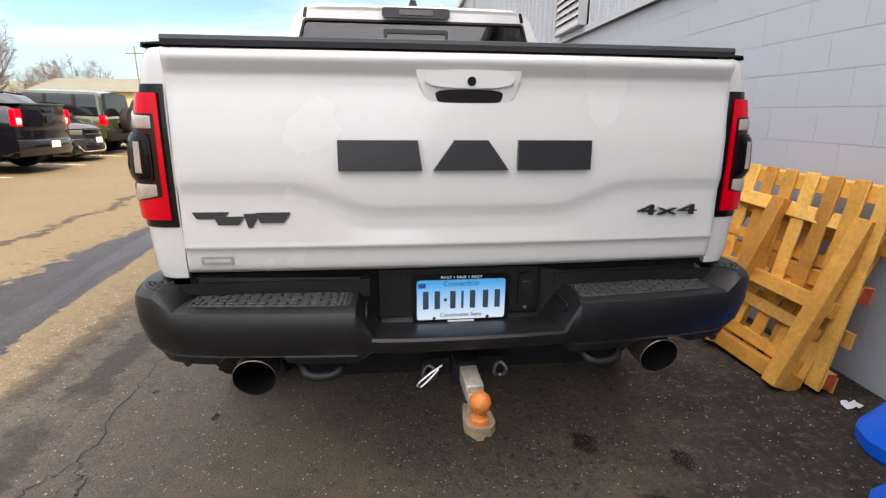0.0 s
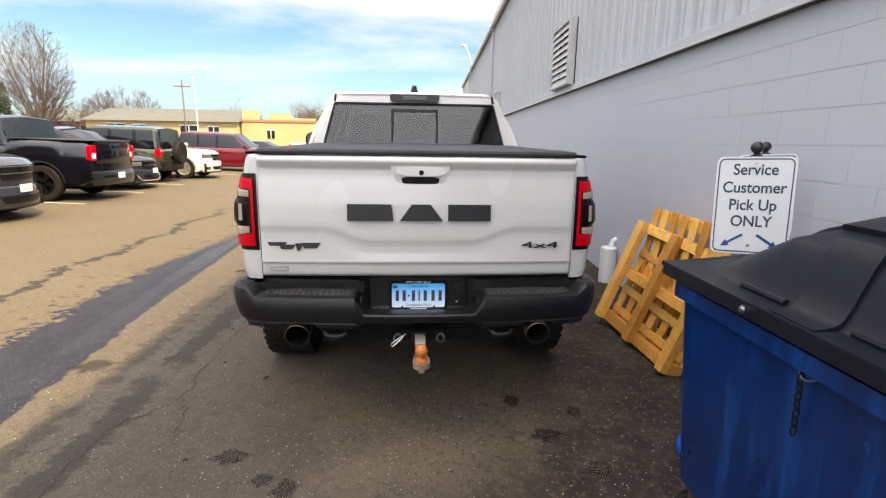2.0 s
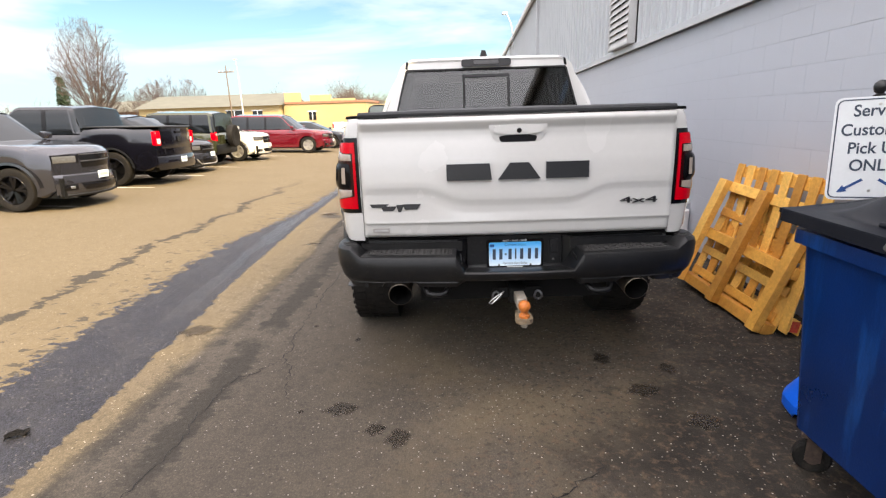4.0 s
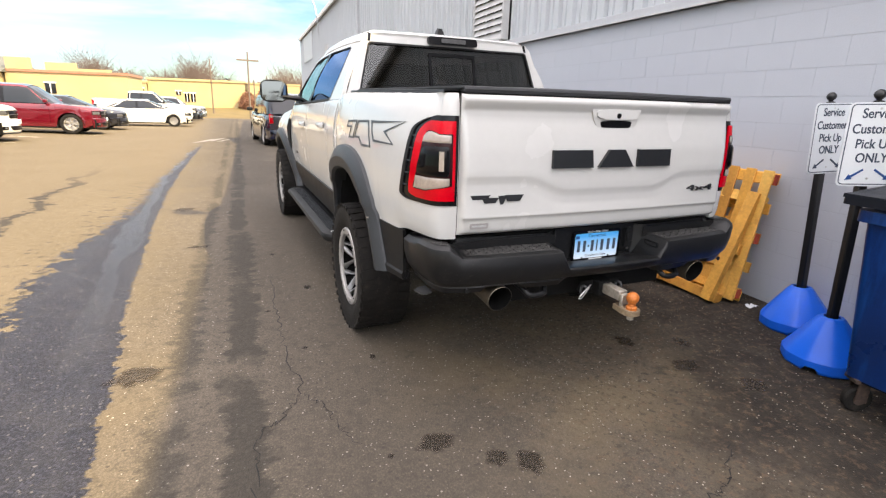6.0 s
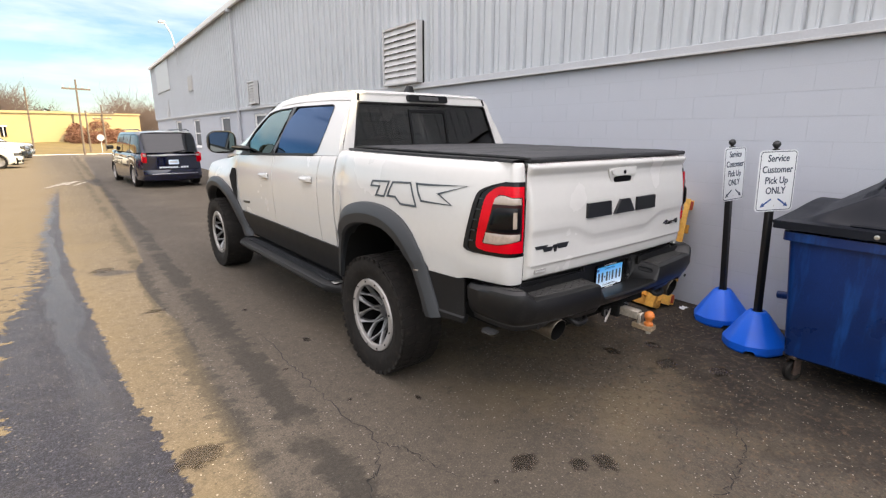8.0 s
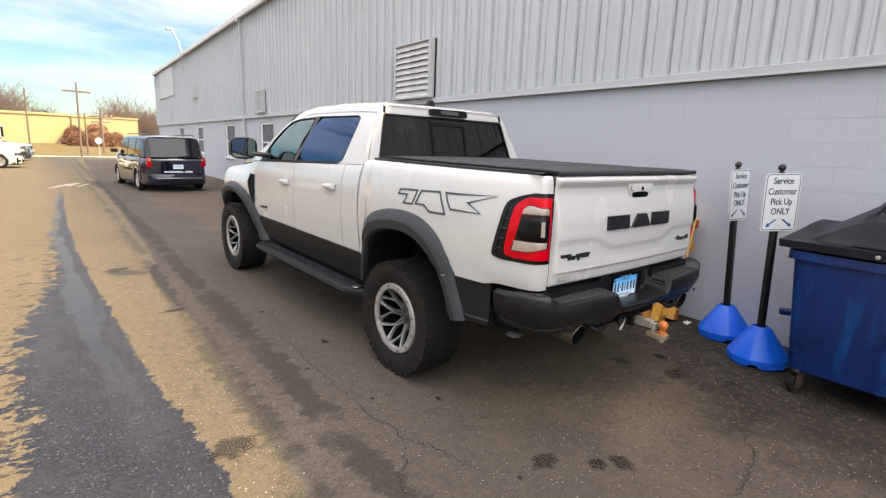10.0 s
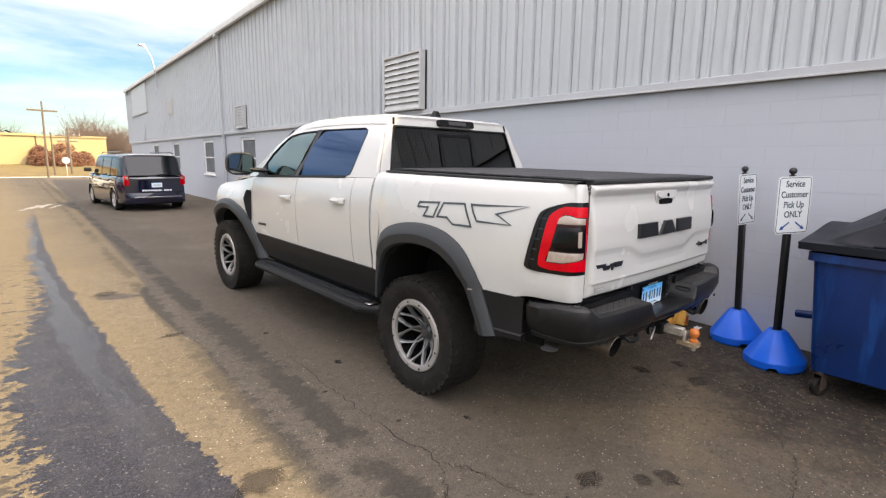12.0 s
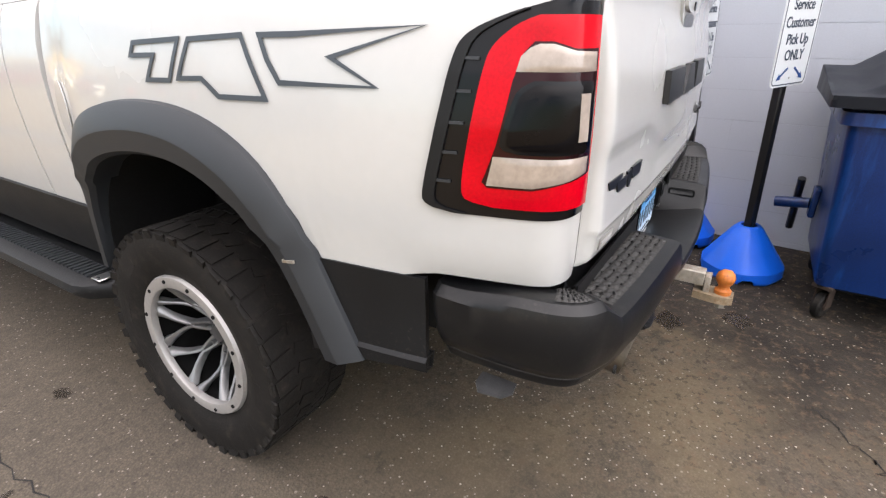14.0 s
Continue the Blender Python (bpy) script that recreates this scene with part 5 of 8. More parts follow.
def wheel_meshes():
    """Tyre, rim and hub, turned round x; the outer face looks to +x."""
    tyre = lathe([(0.262, -0.13), (0.275, -0.142), (0.33, -0.162), (0.39, -0.163), (0.418, -0.158), (0.428, -0.140), (0.430, -0.06), (0.430, 0.0), (0.430, 0.06), (0.428, 0.140), (0.418, 0.158), (0.39, 0.163), (0.33, 0.162), (0.275, 0.142), (0.262, 0.13)], 64)
    n = 40
    lugs = bmesh.new()
    for k in range(n):
        a = 2 * math.pi * k / n
        for x, w, h, sk, da in ((0.112, 0.084, 0.059, 0.12, 0.0), (-0.112, 0.084, 0.059, -0.12, 0.5), (0.037, 0.052, 0.038, -0.35, 0.25), (-0.037, 0.052, 0.038, 0.35, 0.75)):
            b = a + da * 2 * math.pi / n
            m = Matrix.Rotation(b, 4, "X") @ Matrix.Translation((x, 0, 0.4325)) @ Matrix.Rotation(sk, 4, "Z")
            r = bmesh.ops.create_cube(lugs, size=1.0, matrix=m @ Matrix.Diagonal((w, h, 0.004, 1)))
        m = Matrix.Rotation(a, 4, "X") @ Matrix.Translation((0.158, 0, 0.410)) @ Matrix.Rotation(0.25, 4, "Y")
        bmesh.ops.create_cube(lugs, size=1.0, matrix=m @ Matrix.Diagonal((0.009, 0.044 if k % 2 else 0.032, 0.036 if k % 2 else 0.046, 1)))
    # raised ring of marks on the sidewall
    for k in range(10):
        if k % 5 < 3:
            m = Matrix.Rotation(2 * math.pi * k / 10, 4, "X") @ Matrix.Translation((0.161, 0, 0.345))
            bmesh.ops.create_cube(lugs, size=1.0, matrix=m @ Matrix.Diagonal((0.004, 0.10, 0.026, 1)))
    rim = lathe([(0.262, -0.12), (0.262, 0.10), (0.250, 0.125), (0.232, 0.08), (0.225, 0.02), (0.222, -0.10)], 48)
    ringm = lathe([(0.2625, 0.118), (0.268, 0.138), (0.262, 0.149), (0.232, 0.151), (0.225, 0.148), (0.222, 0.138), (0.224, 0.124)], 48)
    bolt = bmesh.new()
    bmesh.ops.create_cone(bolt, cap_ends=True, segments=8, radius1=0.0075, radius2=0.0065, depth=0.006, matrix=Matrix.Translation((0.151, 0, 0.247)) @ Matrix.Rotation(math.pi / 2, 4, "Y"))
    spokes = bmesh.new()

    def bar(pts):
        """A slender spoke through (radius, angle, place along the axle, half width)."""
        rows = []
        for r, a, x, w in pts:
            c, t = Vector((0, math.cos(a), math.sin(a))), Vector((0, -math.sin(a), math.cos(a)))
            rows.append([spokes.verts.new(c * r + t * w * q + Vector((x - e, 0, 0))) for q, e in ((-1.25, 0.030), (-1.0, 0.005), (-0.5, 0.0), (0.5, 0.0), (1.0, 0.005), (1.25, 0.030))])
        for p, q in zip(rows, rows[1:]):
            for j in range(5):
                spokes.faces.new((p[j], p[j + 1], q[j + 1], q[j]))
    for a in (0.0,):
        for sg in (-1, 1):
            # two bars leave the hub, join, and fork again towards the ring
            bar([(0.046, a + sg * 0.27, 0.018, 0.0075), (0.080, a + sg * 0.19, 0.030, 0.007), (0.112, a + sg * 0.105, 0.045, 0.007), (0.140, a + sg * 0.035, 0.062, 0.007)])
            bar([(0.130, a + sg * 0.025, 0.057, 0.0075), (0.155, a + sg * 0.075, 0.074, 0.008), (0.180, a + sg * 0.155, 0.094, 0.008), (0.205, a + sg * 0.235, 0.114, 0.009), (0.236, a + sg * 0.30, 0.136, 0.017)])
        bar([(0.092, a - 0.15, 0.036, 0.005), (0.088, a, 0.034, 0.005), (0.092, a + 0.15, 0.036, 0.005)])
    hub = lathe([(0.0, 0.050), (0.032, 0.047), (0.038, 0.035), (0.058, 0.026), (0.062, 0.01), (0.062, -0.05)], 24)
    for k in range(6):
        a = 2 * math.pi * k / 6
        m = Matrix.Rotation(a, 4, "X") @ Matrix.Translation((0.030, 0, 0.049)) @ Matrix.Rotation(math.pi / 2, 4, "Y")
        bmesh.ops.create_cone(hub, cap_ends=True, segments=6, radius1=0.010, radius2=0.009, depth=0.02, matrix=m)
    disc = lathe([(0.0, -0.04), (0.18, -0.04), (0.18, -0.065), (0.0, -0.065)], 32)
    return [("tyre", tyre, M["rubber"], "black all-terrain tyre"), ("tread", lugs, M["rubber"], "blocky tread lugs"), ("rim", rim, M["matt_black"], "dark rim barrel"), ("rim_ring", ringm, M["alloy"], "silver bolted rim ring"), ("bolt", bolt, M["dark"], ""), ("spoke", spokes, M["satin"], "silver split spoke"), ("hub", hub, M["darkalloy"], "dark wheel hub"), ("brake_disc", disc, M["dark"], "")]


def truck_wheels():
    made = None
    for x, y in ((-0.945, 1.240), (0.945, 1.240), (-0.965, 5.04), (0.965, 5.04)):
        w = new("wheel")
        w.parent = truck
        w.empty_display_size = 0.1
        w.matrix_basis = pose(x, y, 0.432, 37 * y, 0, 180 if x < 0 else 0) @ Matrix.Scale(1.02, 4)
        if made is None:
            made = [(nm, part(nm, bm, mt, w, lb, smooth=35), lb) for nm, bm, mt, lb in wheel_meshes()]
            for nm, ob, lb in made[:]:
                for k in range(1, {"spoke": 8, "bolt": 12}.get(nm, 1)):
                    again(nm, ob.data, w, Matrix.Rotation(2 * math.pi * k / {"spoke": 8, "bolt": 12}[nm], 4, "X"), lb)
        else:
            for nm, ob, lb in made:
                for k in range({"spoke": 8, "bolt": 12}.get(nm, 1)):
                    again(nm, ob.data, w, Matrix.Rotation(2 * math.pi * k / {"spoke": 8, "bolt": 12}.get(nm, 1), 4, "X"), lb)
        for ch in w.children:
            if ch.name.startswith("tread"):
                ch["kind"] = "stuff"
    part("axle", tube([(-0.85, 1.264, 0.437), (0.85, 1.264, 0.437)], 0.055, 12), M["dark"], truck)
    part("differential", lathe([(0.0, -0.14), (0.10, -0.12), (0.16, 0.0), (0.10, 0.12), (0.0, 0.14)], 20, bm=bmesh.new()), M["dark"], truck, m=Matrix.Translation((0.05, 1.25, 0.437)))
    for s in (-1, 1):
        part("damper", tube([(s * 0.72, 1.10, 0.45), (s * 0.70, 1.02, 0.98)], 0.038, 10), M["chrome"], truck, "bright damper tube")
        part("damper_top", tube([(s * 0.70, 1.03, 0.92), (s * 0.695, 1.0, 1.1)], 0.055, 10), M["dark"], truck)


def tonneau():
    c = thing("tonneau_cover", "black soft folding tonneau cover on the truck bed", "bed cover")
    n = 4
    for k in range(n):
        y0, y1 = 0.005 + k * 0.462, 0.455 + k * 0.462
        def top(x, v):
            f = abs(2 * v - 1)
            return Vector((x * 0.838, y0 + (y1 - y0) * v, 1.637 + 0.006 * (1 - x * x) - 0.008 * f ** 8 + 0.003 * math.sin(9 * x + k) * (1 - f)))
        part("panel", grid(top, lin(-1, 1, 30), lin(0, 1, 16), thick=0.020), M["vinyl"], c, "black vinyl panel")
    for s in (-1, 1):
        part("side_rail", box(s * 0.800, s * 0.846, 0.006, 1.845, 1.6215, 1.6325, 0.003), M["plastic"], c)
    part("rear_flap", grid(lambda x, k: Vector((x * 0.842, [0.012, -0.006, -0.012, -0.006][k] + 0.002 * math.sin(7 * x), 1.604 + [0.032, 0.029, 0.018, 0.003][k] + 0.002 * (1 - x * x))), lin(-1, 1, 40), range(4), thick=0.012), M["vinyl"], c, "rear flap")


def bumper():
    plan = [(1.022, 0.29), (1.026, 0.18), (1.022, 0.06), (1.005, -0.03), (0.968, -0.085), (0.90, -0.118), (0.80, -0.138), (0.60, -0.158), (0.40, -0.172), (0.335, -0.176), (0.300, -0.180), (0.26, -0.186), (0.15, -0.192), (0.0, -0.195)]
    plan = plan + [(-x, y) for x, y in plan[-2::-1]]
    end = [(0.13, 0.898), (0.11, 0.920), (0.06, 0.929), (0.028, 0.927), (0.009, 0.911), (0.002, 0.886), (0.006, 0.82), (0.024, 0.755), (0.046, 0.724), (0.056, 0.719), (0.055, 0.712), (0.066, 0.686), (0.09, 0.678), (0.14, 0.680)]
    step = [(0.158, 0.930), (0.154, 0.892), (0.150, 0.884), (0.022, 0.876), (0.007, 0.870), (0.0, 0.856), (-0.006, 0.81), (0.002, 0.760), (0.014, 0.734), (0.022, 0.729), (0.020, 0.723), (0.030, 0.696), (0.06, 0.688), (0.14, 0.688)]
    mid = [(0.205, 0.930), (0.200, 0.768), (0.195, 0.758), (0.022, 0.790), (0.006, 0.788), (0.0, 0.780), (0.0, 0.772), (0.003, 0.757), (0.010, 0.745), (0.018, 0.738), (0.024, 0.734), (0.04, 0.729), (0.07, 0.726), (0.14, 0.724)]
    P3 = [(*p, 0) for p in plan]
    ramp = lambda a, b, v: max(0.0, min(1.0, (v - a) / (b - a)))

    def prof(x, y, k):
        ax = abs(x)
        a = Vector(step[k]).lerp(Vector(end[k]), ramp(0.868, 0.928, ax) if k < 7 else ramp(0.74, 1.0, ax))
        a = a.lerp(Vector(mid[k]), ramp(0.344, 0.298, ax))
        if y > 0.05 and k < 5:
            a.y -= 0.022 * smoothstep(0.05, 0.25, y)
        if k >= 10:
            a.y = a.y + (0.728 - a.y) * smoothstep(0.115, 0.075, abs(ax - 0.655))
        return a

    def fn(t, k):
        c = curve_at(P3, t)
        d = (curve_at(P3, min(1, t + 0.003)) - curve_at(P3, max(0, t - 0.003))).normalized()
        nrm = Vector((-d.y, d.x, 0))
        if nrm.y > 0 and abs(c.x) < 0.9:
            nrm = -nrm
        if nrm.dot(Vector((c.x, c.y - 0.5, 0))) < 0:
            nrm = -nrm
        q = prof(c.x, c.y, k)
        w = c - nrm * (q.x + 0.016 * smoothstep(0.262, 0.290, c.y) ** 2)
        return Vector((w.x, w.y, q.y))

    def t_of(x):
        lo, hi = 0.085, 0.5
        for _ in range(30):
            m = (lo + hi) / 2
            lo, hi = (m, hi) if curve_at(P3, m).x > x else (lo, m)
        return lo
    ts = [0.0, 0.0025, 0.005, 0.0075] + lin(0.010, t_of(0.958), 24)[:-1] + [t_of(x) for x in (0.958, 0.942, 0.935, 0.931, 0.926, 0.914, 0.898, 0.882, 0.872, 0.868, 0.862, 0.84, 0.80, 0.765, 0.75, 0.735, 0.715, 0.69, 0.655, 0.62, 0.595, 0.575, 0.55, 0.50, 0.45, 0.40, 0.36, 0.348, 0.344, 0.338, 0.321, 0.304, 0.298, 0.292, 0.27, 0.20, 0.12, 0.06)]
    ts = ts + [0.5] + [1 - t for t in ts[::-1]]
    bp = part("rear_bumper", grid(fn, ts, range(14), thick=0.010), M["bumper"], truck, "black moulded step bumper", smooth=32)
    part("bumper_back", box(-0.86, 0.86, 0.03, 0.06, 0.73, 0.938), M["dark"], bp)
    for s in (-1, 1):
        # tread pads: moulded pillows that follow the step, with a small dark stud in each hollow
        def tread(t, v):
            k = 2 + v
            i = min(int(k), 12)
            c = fn(t if s > 0 else 1 - t, i).lerp(fn(t if s > 0 else 1 - t, i + 1), k - i)
            return c
        for nm, t0, t1, v0, v1, nx in (("step_tread", t_of(0.846), t_of(0.362), 0.06, 0.86, 19), ("end_tread", t_of(1.012), t_of(0.945), -1.15, 0.75, 7)):
            ny = 5
            def pad_at(u, v):
                q = tread(t0 + (t1 - t0) * u, v0 + (v1 - v0) * v)
                rim = min(1.0, 12 * min(u, 1 - u), 12 * min(v, 1 - v))
                return q + Vector((0, 0, 0.0015 + 0.0042 * rim * abs(math.sin(math.pi * nx * u) * math.sin(math.pi * ny * v)) ** 0.7))
            pad = part(nm, grid(pad_at, lin(0, 1, nx * 8 + 1), lin(0, 1, ny * 8 + 1)), M["pad"], bp, "dusty grey moulded tread pad", smooth=60)
            pins = bmesh.new()
            for i in range(1, nx):
                for j in range(1, ny):
                    if (i + j) % 2:
                        bmesh.ops.create_cone(pins, cap_ends=True, segments=6, radius1=0.0035, radius2=0.002, depth=0.006, matrix=Matrix.Translation(pad_at(i / nx, j / ny) + Vector((0, 0, 0.002))))
            part("tread_studs", pins, M["dark"], pad)["kind"] = "stuff"
        # framed panel behind each step
        part("step_back", slab([(s * 0.302, 0.868), (s * 0.302, 0.926), (s * 0.872, 0.922), (s * 0.866, 0.890)], lambda a, b, d: Vector((a, -0.012 - d - 0.02 * (0.872 - abs(a)), b)), 0.006), M["bumper"], bp, "plain panel behind the step")
        part("step_slot", slab(rrect(0.10, 0.030, 0.01, 4, 0, 0), lambda a, b, d: Vector((s * (0.316 - d), -0.085 + a, 0.842 + b)), 0.006, holes=[rrect(0.088, 0.018, 0.006, 4, 0, 0)[::-1]]), M["plastic"], bp, "slot in the step side")
        # exhaust: slash-cut tip
        def pipe(rs, ys):
            return grid(lambda a, k: Vector((s * 0.657 + rs[k] * math.cos(a), ys[k] - (0.012 * math.sin(a) if ys[k] < -0.1 else 0), 0.649 + 0.02 * max(0.0, ys[k] + 0.12) + rs[k] * math.sin(a))), lin(0, 2 * math.pi * 35 / 36, 36), range(len(rs)), close=True)
        e = part("exhaust_tip", pipe([0.056, 0.060, 0.065, 0.066, 0.0635], [0.25, 0.0, -0.10, -0.118, -0.120]), M["exhaust"], bp, "brownish steel exhaust tip")
        part("exhaust_inner", pipe([0.0630, 0.060, 0.056, 0.0], [-0.118, -0.105, 0.20, 0.201]), M["matt_black"], e, "sooty pipe mouth")
        part("tow_hook", tube([(s * 0.385, 0.05, 0.700), (s * 0.39, -0.10, 0.675), (s * 0.405, -0.125, 0.655), (s * 0.43, -0.13, 0.648), (s * 0.475, -0.13, 0.648), (s * 0.50, -0.125, 0.655), (s * 0.515, -0.10, 0.675), (s * 0.52, 0.05, 0.700)], 0.016, 10), M["plastic"], bp, "black tow hook")
        part("hanger_tab", slab([(s * 0.990, 0.105), (s * 0.998, 0.165), (s * 0.97, 0.185), (s * 0.93, 0.185), (s * 0.93, 0.09), (s * 0.965, 0.085)], lambda a, b, d: Vector((a, b, 0.632 + d + 0.10 * (0.99 - abs(a)))), 0.006), M["tab"], bp, "scuffed hanger tab")
        part("sensor", slab([(s * 0.84 + 0.011 * math.cos(a), 0.712 + 0.011 * math.sin(a)) for a in lin(0, 6.0, 14)], lambda a, b, d: Vector((a, -0.117 - d, b)), 0.006), M["plastic"], bp, "round parking sensor")
        part("bumper_lip", tube([fn(t if s > 0 else 1 - t, 9) for t in lin(0.006, t_of(0.56), 40)], 0.0045, 6), M["tab"], bp, "scuffed grey lower lip")
    # number-plate bay, connector
    part("plate_bay", box(-0.275, 0.262, 0.004, 0.02, 0.775, 0.945, 0.004), M["bumper"], bp)
    con = part("trailer_socket", slab(rrect(0.05, 0.115, 0.012, 4, 0.215, 0.865), lambda a, b, d: Vector((a, 0.003 - d, b)), 0.02), M["plastic"], bp, "black trailer socket")
    part("socket_flap", box(0.197, 0.233, -0.026, -0.018, 0.845, 0.90, 0.003), M["plastic"], con)
    part("socket_screw", box(0.206, 0.216, -0.021, -0.012, 0.800, 0.81), M["chrome"], con)
    # plate
    tilt = pose(-0.004, -0.006, 0.838, 90, 0, 0)
    pl = part("number_plate", slab(rrect(0.305, 0.153, 0.012), lambda a, b, d: (a, b, d), 0.002), plate_mat(), bp, "blue-to-white gradient number plate", m=tilt)
    fr = part("plate_frame", slab(rrect(0.322, 0.170, 0.014), lambda a, b, d: (a, b, d - 0.003), 0.008, holes=[rrect(0.296, 0.140, 0.010)[::-1]]), M["gloss"], bp, "black plate frame", m=tilt)
    for x in (-0.118, -0.080, -0.028, 0.004, 0.038, 0.082, 0.122):
        w = 0.008 if x == 0.004 else 0.018
        part("number_bar", box(x - w / 2, x + w / 2, -0.032, 0.030, 0.0022, 0.0034), M["letter"], pl, "dark number bar")
    part("number_bar", box(-0.058, -0.048, -0.006, 0.004, 0.0022, 0.0034), M["letter"], pl)
    writing("state_name", "Connecticut", 0.024, M["blue_ink"], pl, pose(0, 0.0545, 0.0026), 0.0004)
    writing("state_motto", "Constitution State", 0.019, M["letter"], pl, pose(0, -0.055, 0.0026), 0.0004)
    writing("frame_slogan", "FAST \u2022 FAIR \u2022 EASY", 0.0135, M["sign"], fr, pose(0, 0.0775, 0.0052), 0.0005, 1.25)
    part("frame_bar", box(-0.045, 0.045, -0.083, -0.0725, 0.005, 0.0062), M["sign"], fr, "white lettering bar")
    part("state_mark", box(-0.142, -0.118, 0.042, 0.058, 0.0022, 0.0032), M["blue_ink"], pl)
    for x in (-0.09, 0.09):
        part("plate_screw", lathe([(0, 0.005), (0.005, 0.0045), (0.006, 0.002)], 10, "Z", bm=bmesh.new()), M["badge"], pl, m=pose(x, -0.066, 0))


def plate_mat():
    m = pbr("plate_face", (0.85, 0.9, 0.95), 0.30, var=0.02, bump=0.0)
    n, l = m.node_tree.nodes, m.node_tree.links
    tc, sp, mr, mx = [n.new("ShaderNode" + k) for k in ("TexCoord", "SeparateXYZ", "MapRange", "Mix")]
    l.new(tc.outputs["Object"], sp.inputs[0])
    mr.inputs["From Min"].default_value, mr.inputs["From Max"].default_value = -0.075, 0.055
    l.new(sp.outputs[1], mr.inputs["Value"])
    mx.data_type = "RGBA"
    mx.inputs[6].default_value, mx.inputs[7].default_value = (0.80, 0.90, 0.95, 1), (0.075, 0.44, 0.88, 1)
    l.new(mr.outputs[0], mx.inputs[0])
    l.new(mx.outputs[2], n["Principled BSDF"].inputs["Base Color"])
    return m


def hitch():
    h = part("hitch_receiver", box(-0.045, 0.045, -0.122, 0.35, 0.583, 0.665, 0.008), M["dark"], truck, "black hitch receiver")
    part("cross_bar", tube([(-0.5, 0.12, 0.62), (0.5, 0.12, 0.62)], 0.04, 10), M["dark"], h)
    for s in (-1, 1):
        part("chain_plate", slab([(s * 0.05, 0.66), (s * 0.13, 0.655), (s * 0.15, 0.62), (s * 0.13, 0.595), (s * 0.05, 0.60)], lambda a, b, d: Vector((a, -0.06 - d, b)), 0.012), M["dark"], h)
        ringlet = [(s * 0.118 + 0.021 * math.cos(a), -0.080 - 0.006 * math.cos(2 * a), 0.612 + 0.024 * math.sin(a)) for a in lin(0, 2 * math.pi, 21)]
        part("chain_loop", tube(ringlet, 0.0065, 6, cap=False), M["darkalloy"], h, "worn chain loop")
    part("wire_loop", tube([(-0.075, -0.085, 0.640), (-0.110, -0.095, 0.622), (-0.150, -0.100, 0.592), (-0.158, -0.101, 0.578), (-0.147, -0.101, 0.574), (-0.125, -0.098, 0.592), (-0.088, -0.090, 0.628)], 0.0035, 6), M["chrome"], h, "bright safety clip")
    d = thing("tow_ball_mount", "worn aluminium drawbar with an orange capped tow ball", "tow bar", m=pose(0.001, -0.052, 0.117) @ Matrix.Scale(0.82, 4))
    part("shank", box(-0.030, 0.036, -0.235, -0.030, 0.592, 0.655, 0.004), M["oldmetal"], d, "worn square shank")
    part("riser", box(-0.026, 0.034, -0.262, -0.237, 0.545, 0.64, 0.004), M["oldmetal"], d)
    part("tongue", slab([(-0.036, -0.20), (0.046, -0.20), (0.060, -0.285), (0.060, -0.330), (0.038, -0.360), (-0.028, -0.360), (-0.048, -0.330), (-0.048, -0.285)], lambda a, b, k: Vector((a, b, 0.530 + k)), 0.034), M["tongue"], d, "rust-stained tongue plate")
    part("ball", lathe([(0.034, 0.564), (0.034, 0.580), (0.024, 0.588), (0.022, 0.600), (0.030, 0.612), (0.038, 0.628), (0.039, 0.640), (0.034, 0.658), (0.022, 0.670), (0.0, 0.674)], 24, "Z"), M["orange"], d, "orange tow-ball cap", m=Matrix.Translation((0.006, -0.315, 0)))
    part("nut", lathe([(0.0, 0.495), (0.022, 0.495), (0.022, 0.529), (0.0, 0.529)], 6, "Z"), M["oldmetal"], d, m=Matrix.Translation((0.006, -0.315, 0)))


# ---- cab above the belt ----
def gh(y, w, s, off=0.0):
    """Side of the cab from the belt (w = 0) to the roof rail (w = 1)."""
    z0, x0 = BELT(y) + 0.004, cab_side(y, BELT(y)).x - 0.006
    z1 = interp(y, [(1.9, 2.00), (2.1, 2.018), (3.0, 2.022), (3.5, 2.005), (3.8, 1.965), (4.2, 1.79), (4.6, 1.52)])
    x1 = interp(y, [(1.9, 0.735), (2.6, 0.745), (3.6, 0.740), (4.2, 0.80), (4.6, 0.89)])
    c = 0.030 * math.sin(math.pi * w)
    d = Vector((z1 - z0, x0 - x1)).normalized()
    return Vector((s * (x0 + (x1 - x0) * w + (c + off) * d.x), y, z0 + (z1 - z0) * w + (c + off) * d.y))


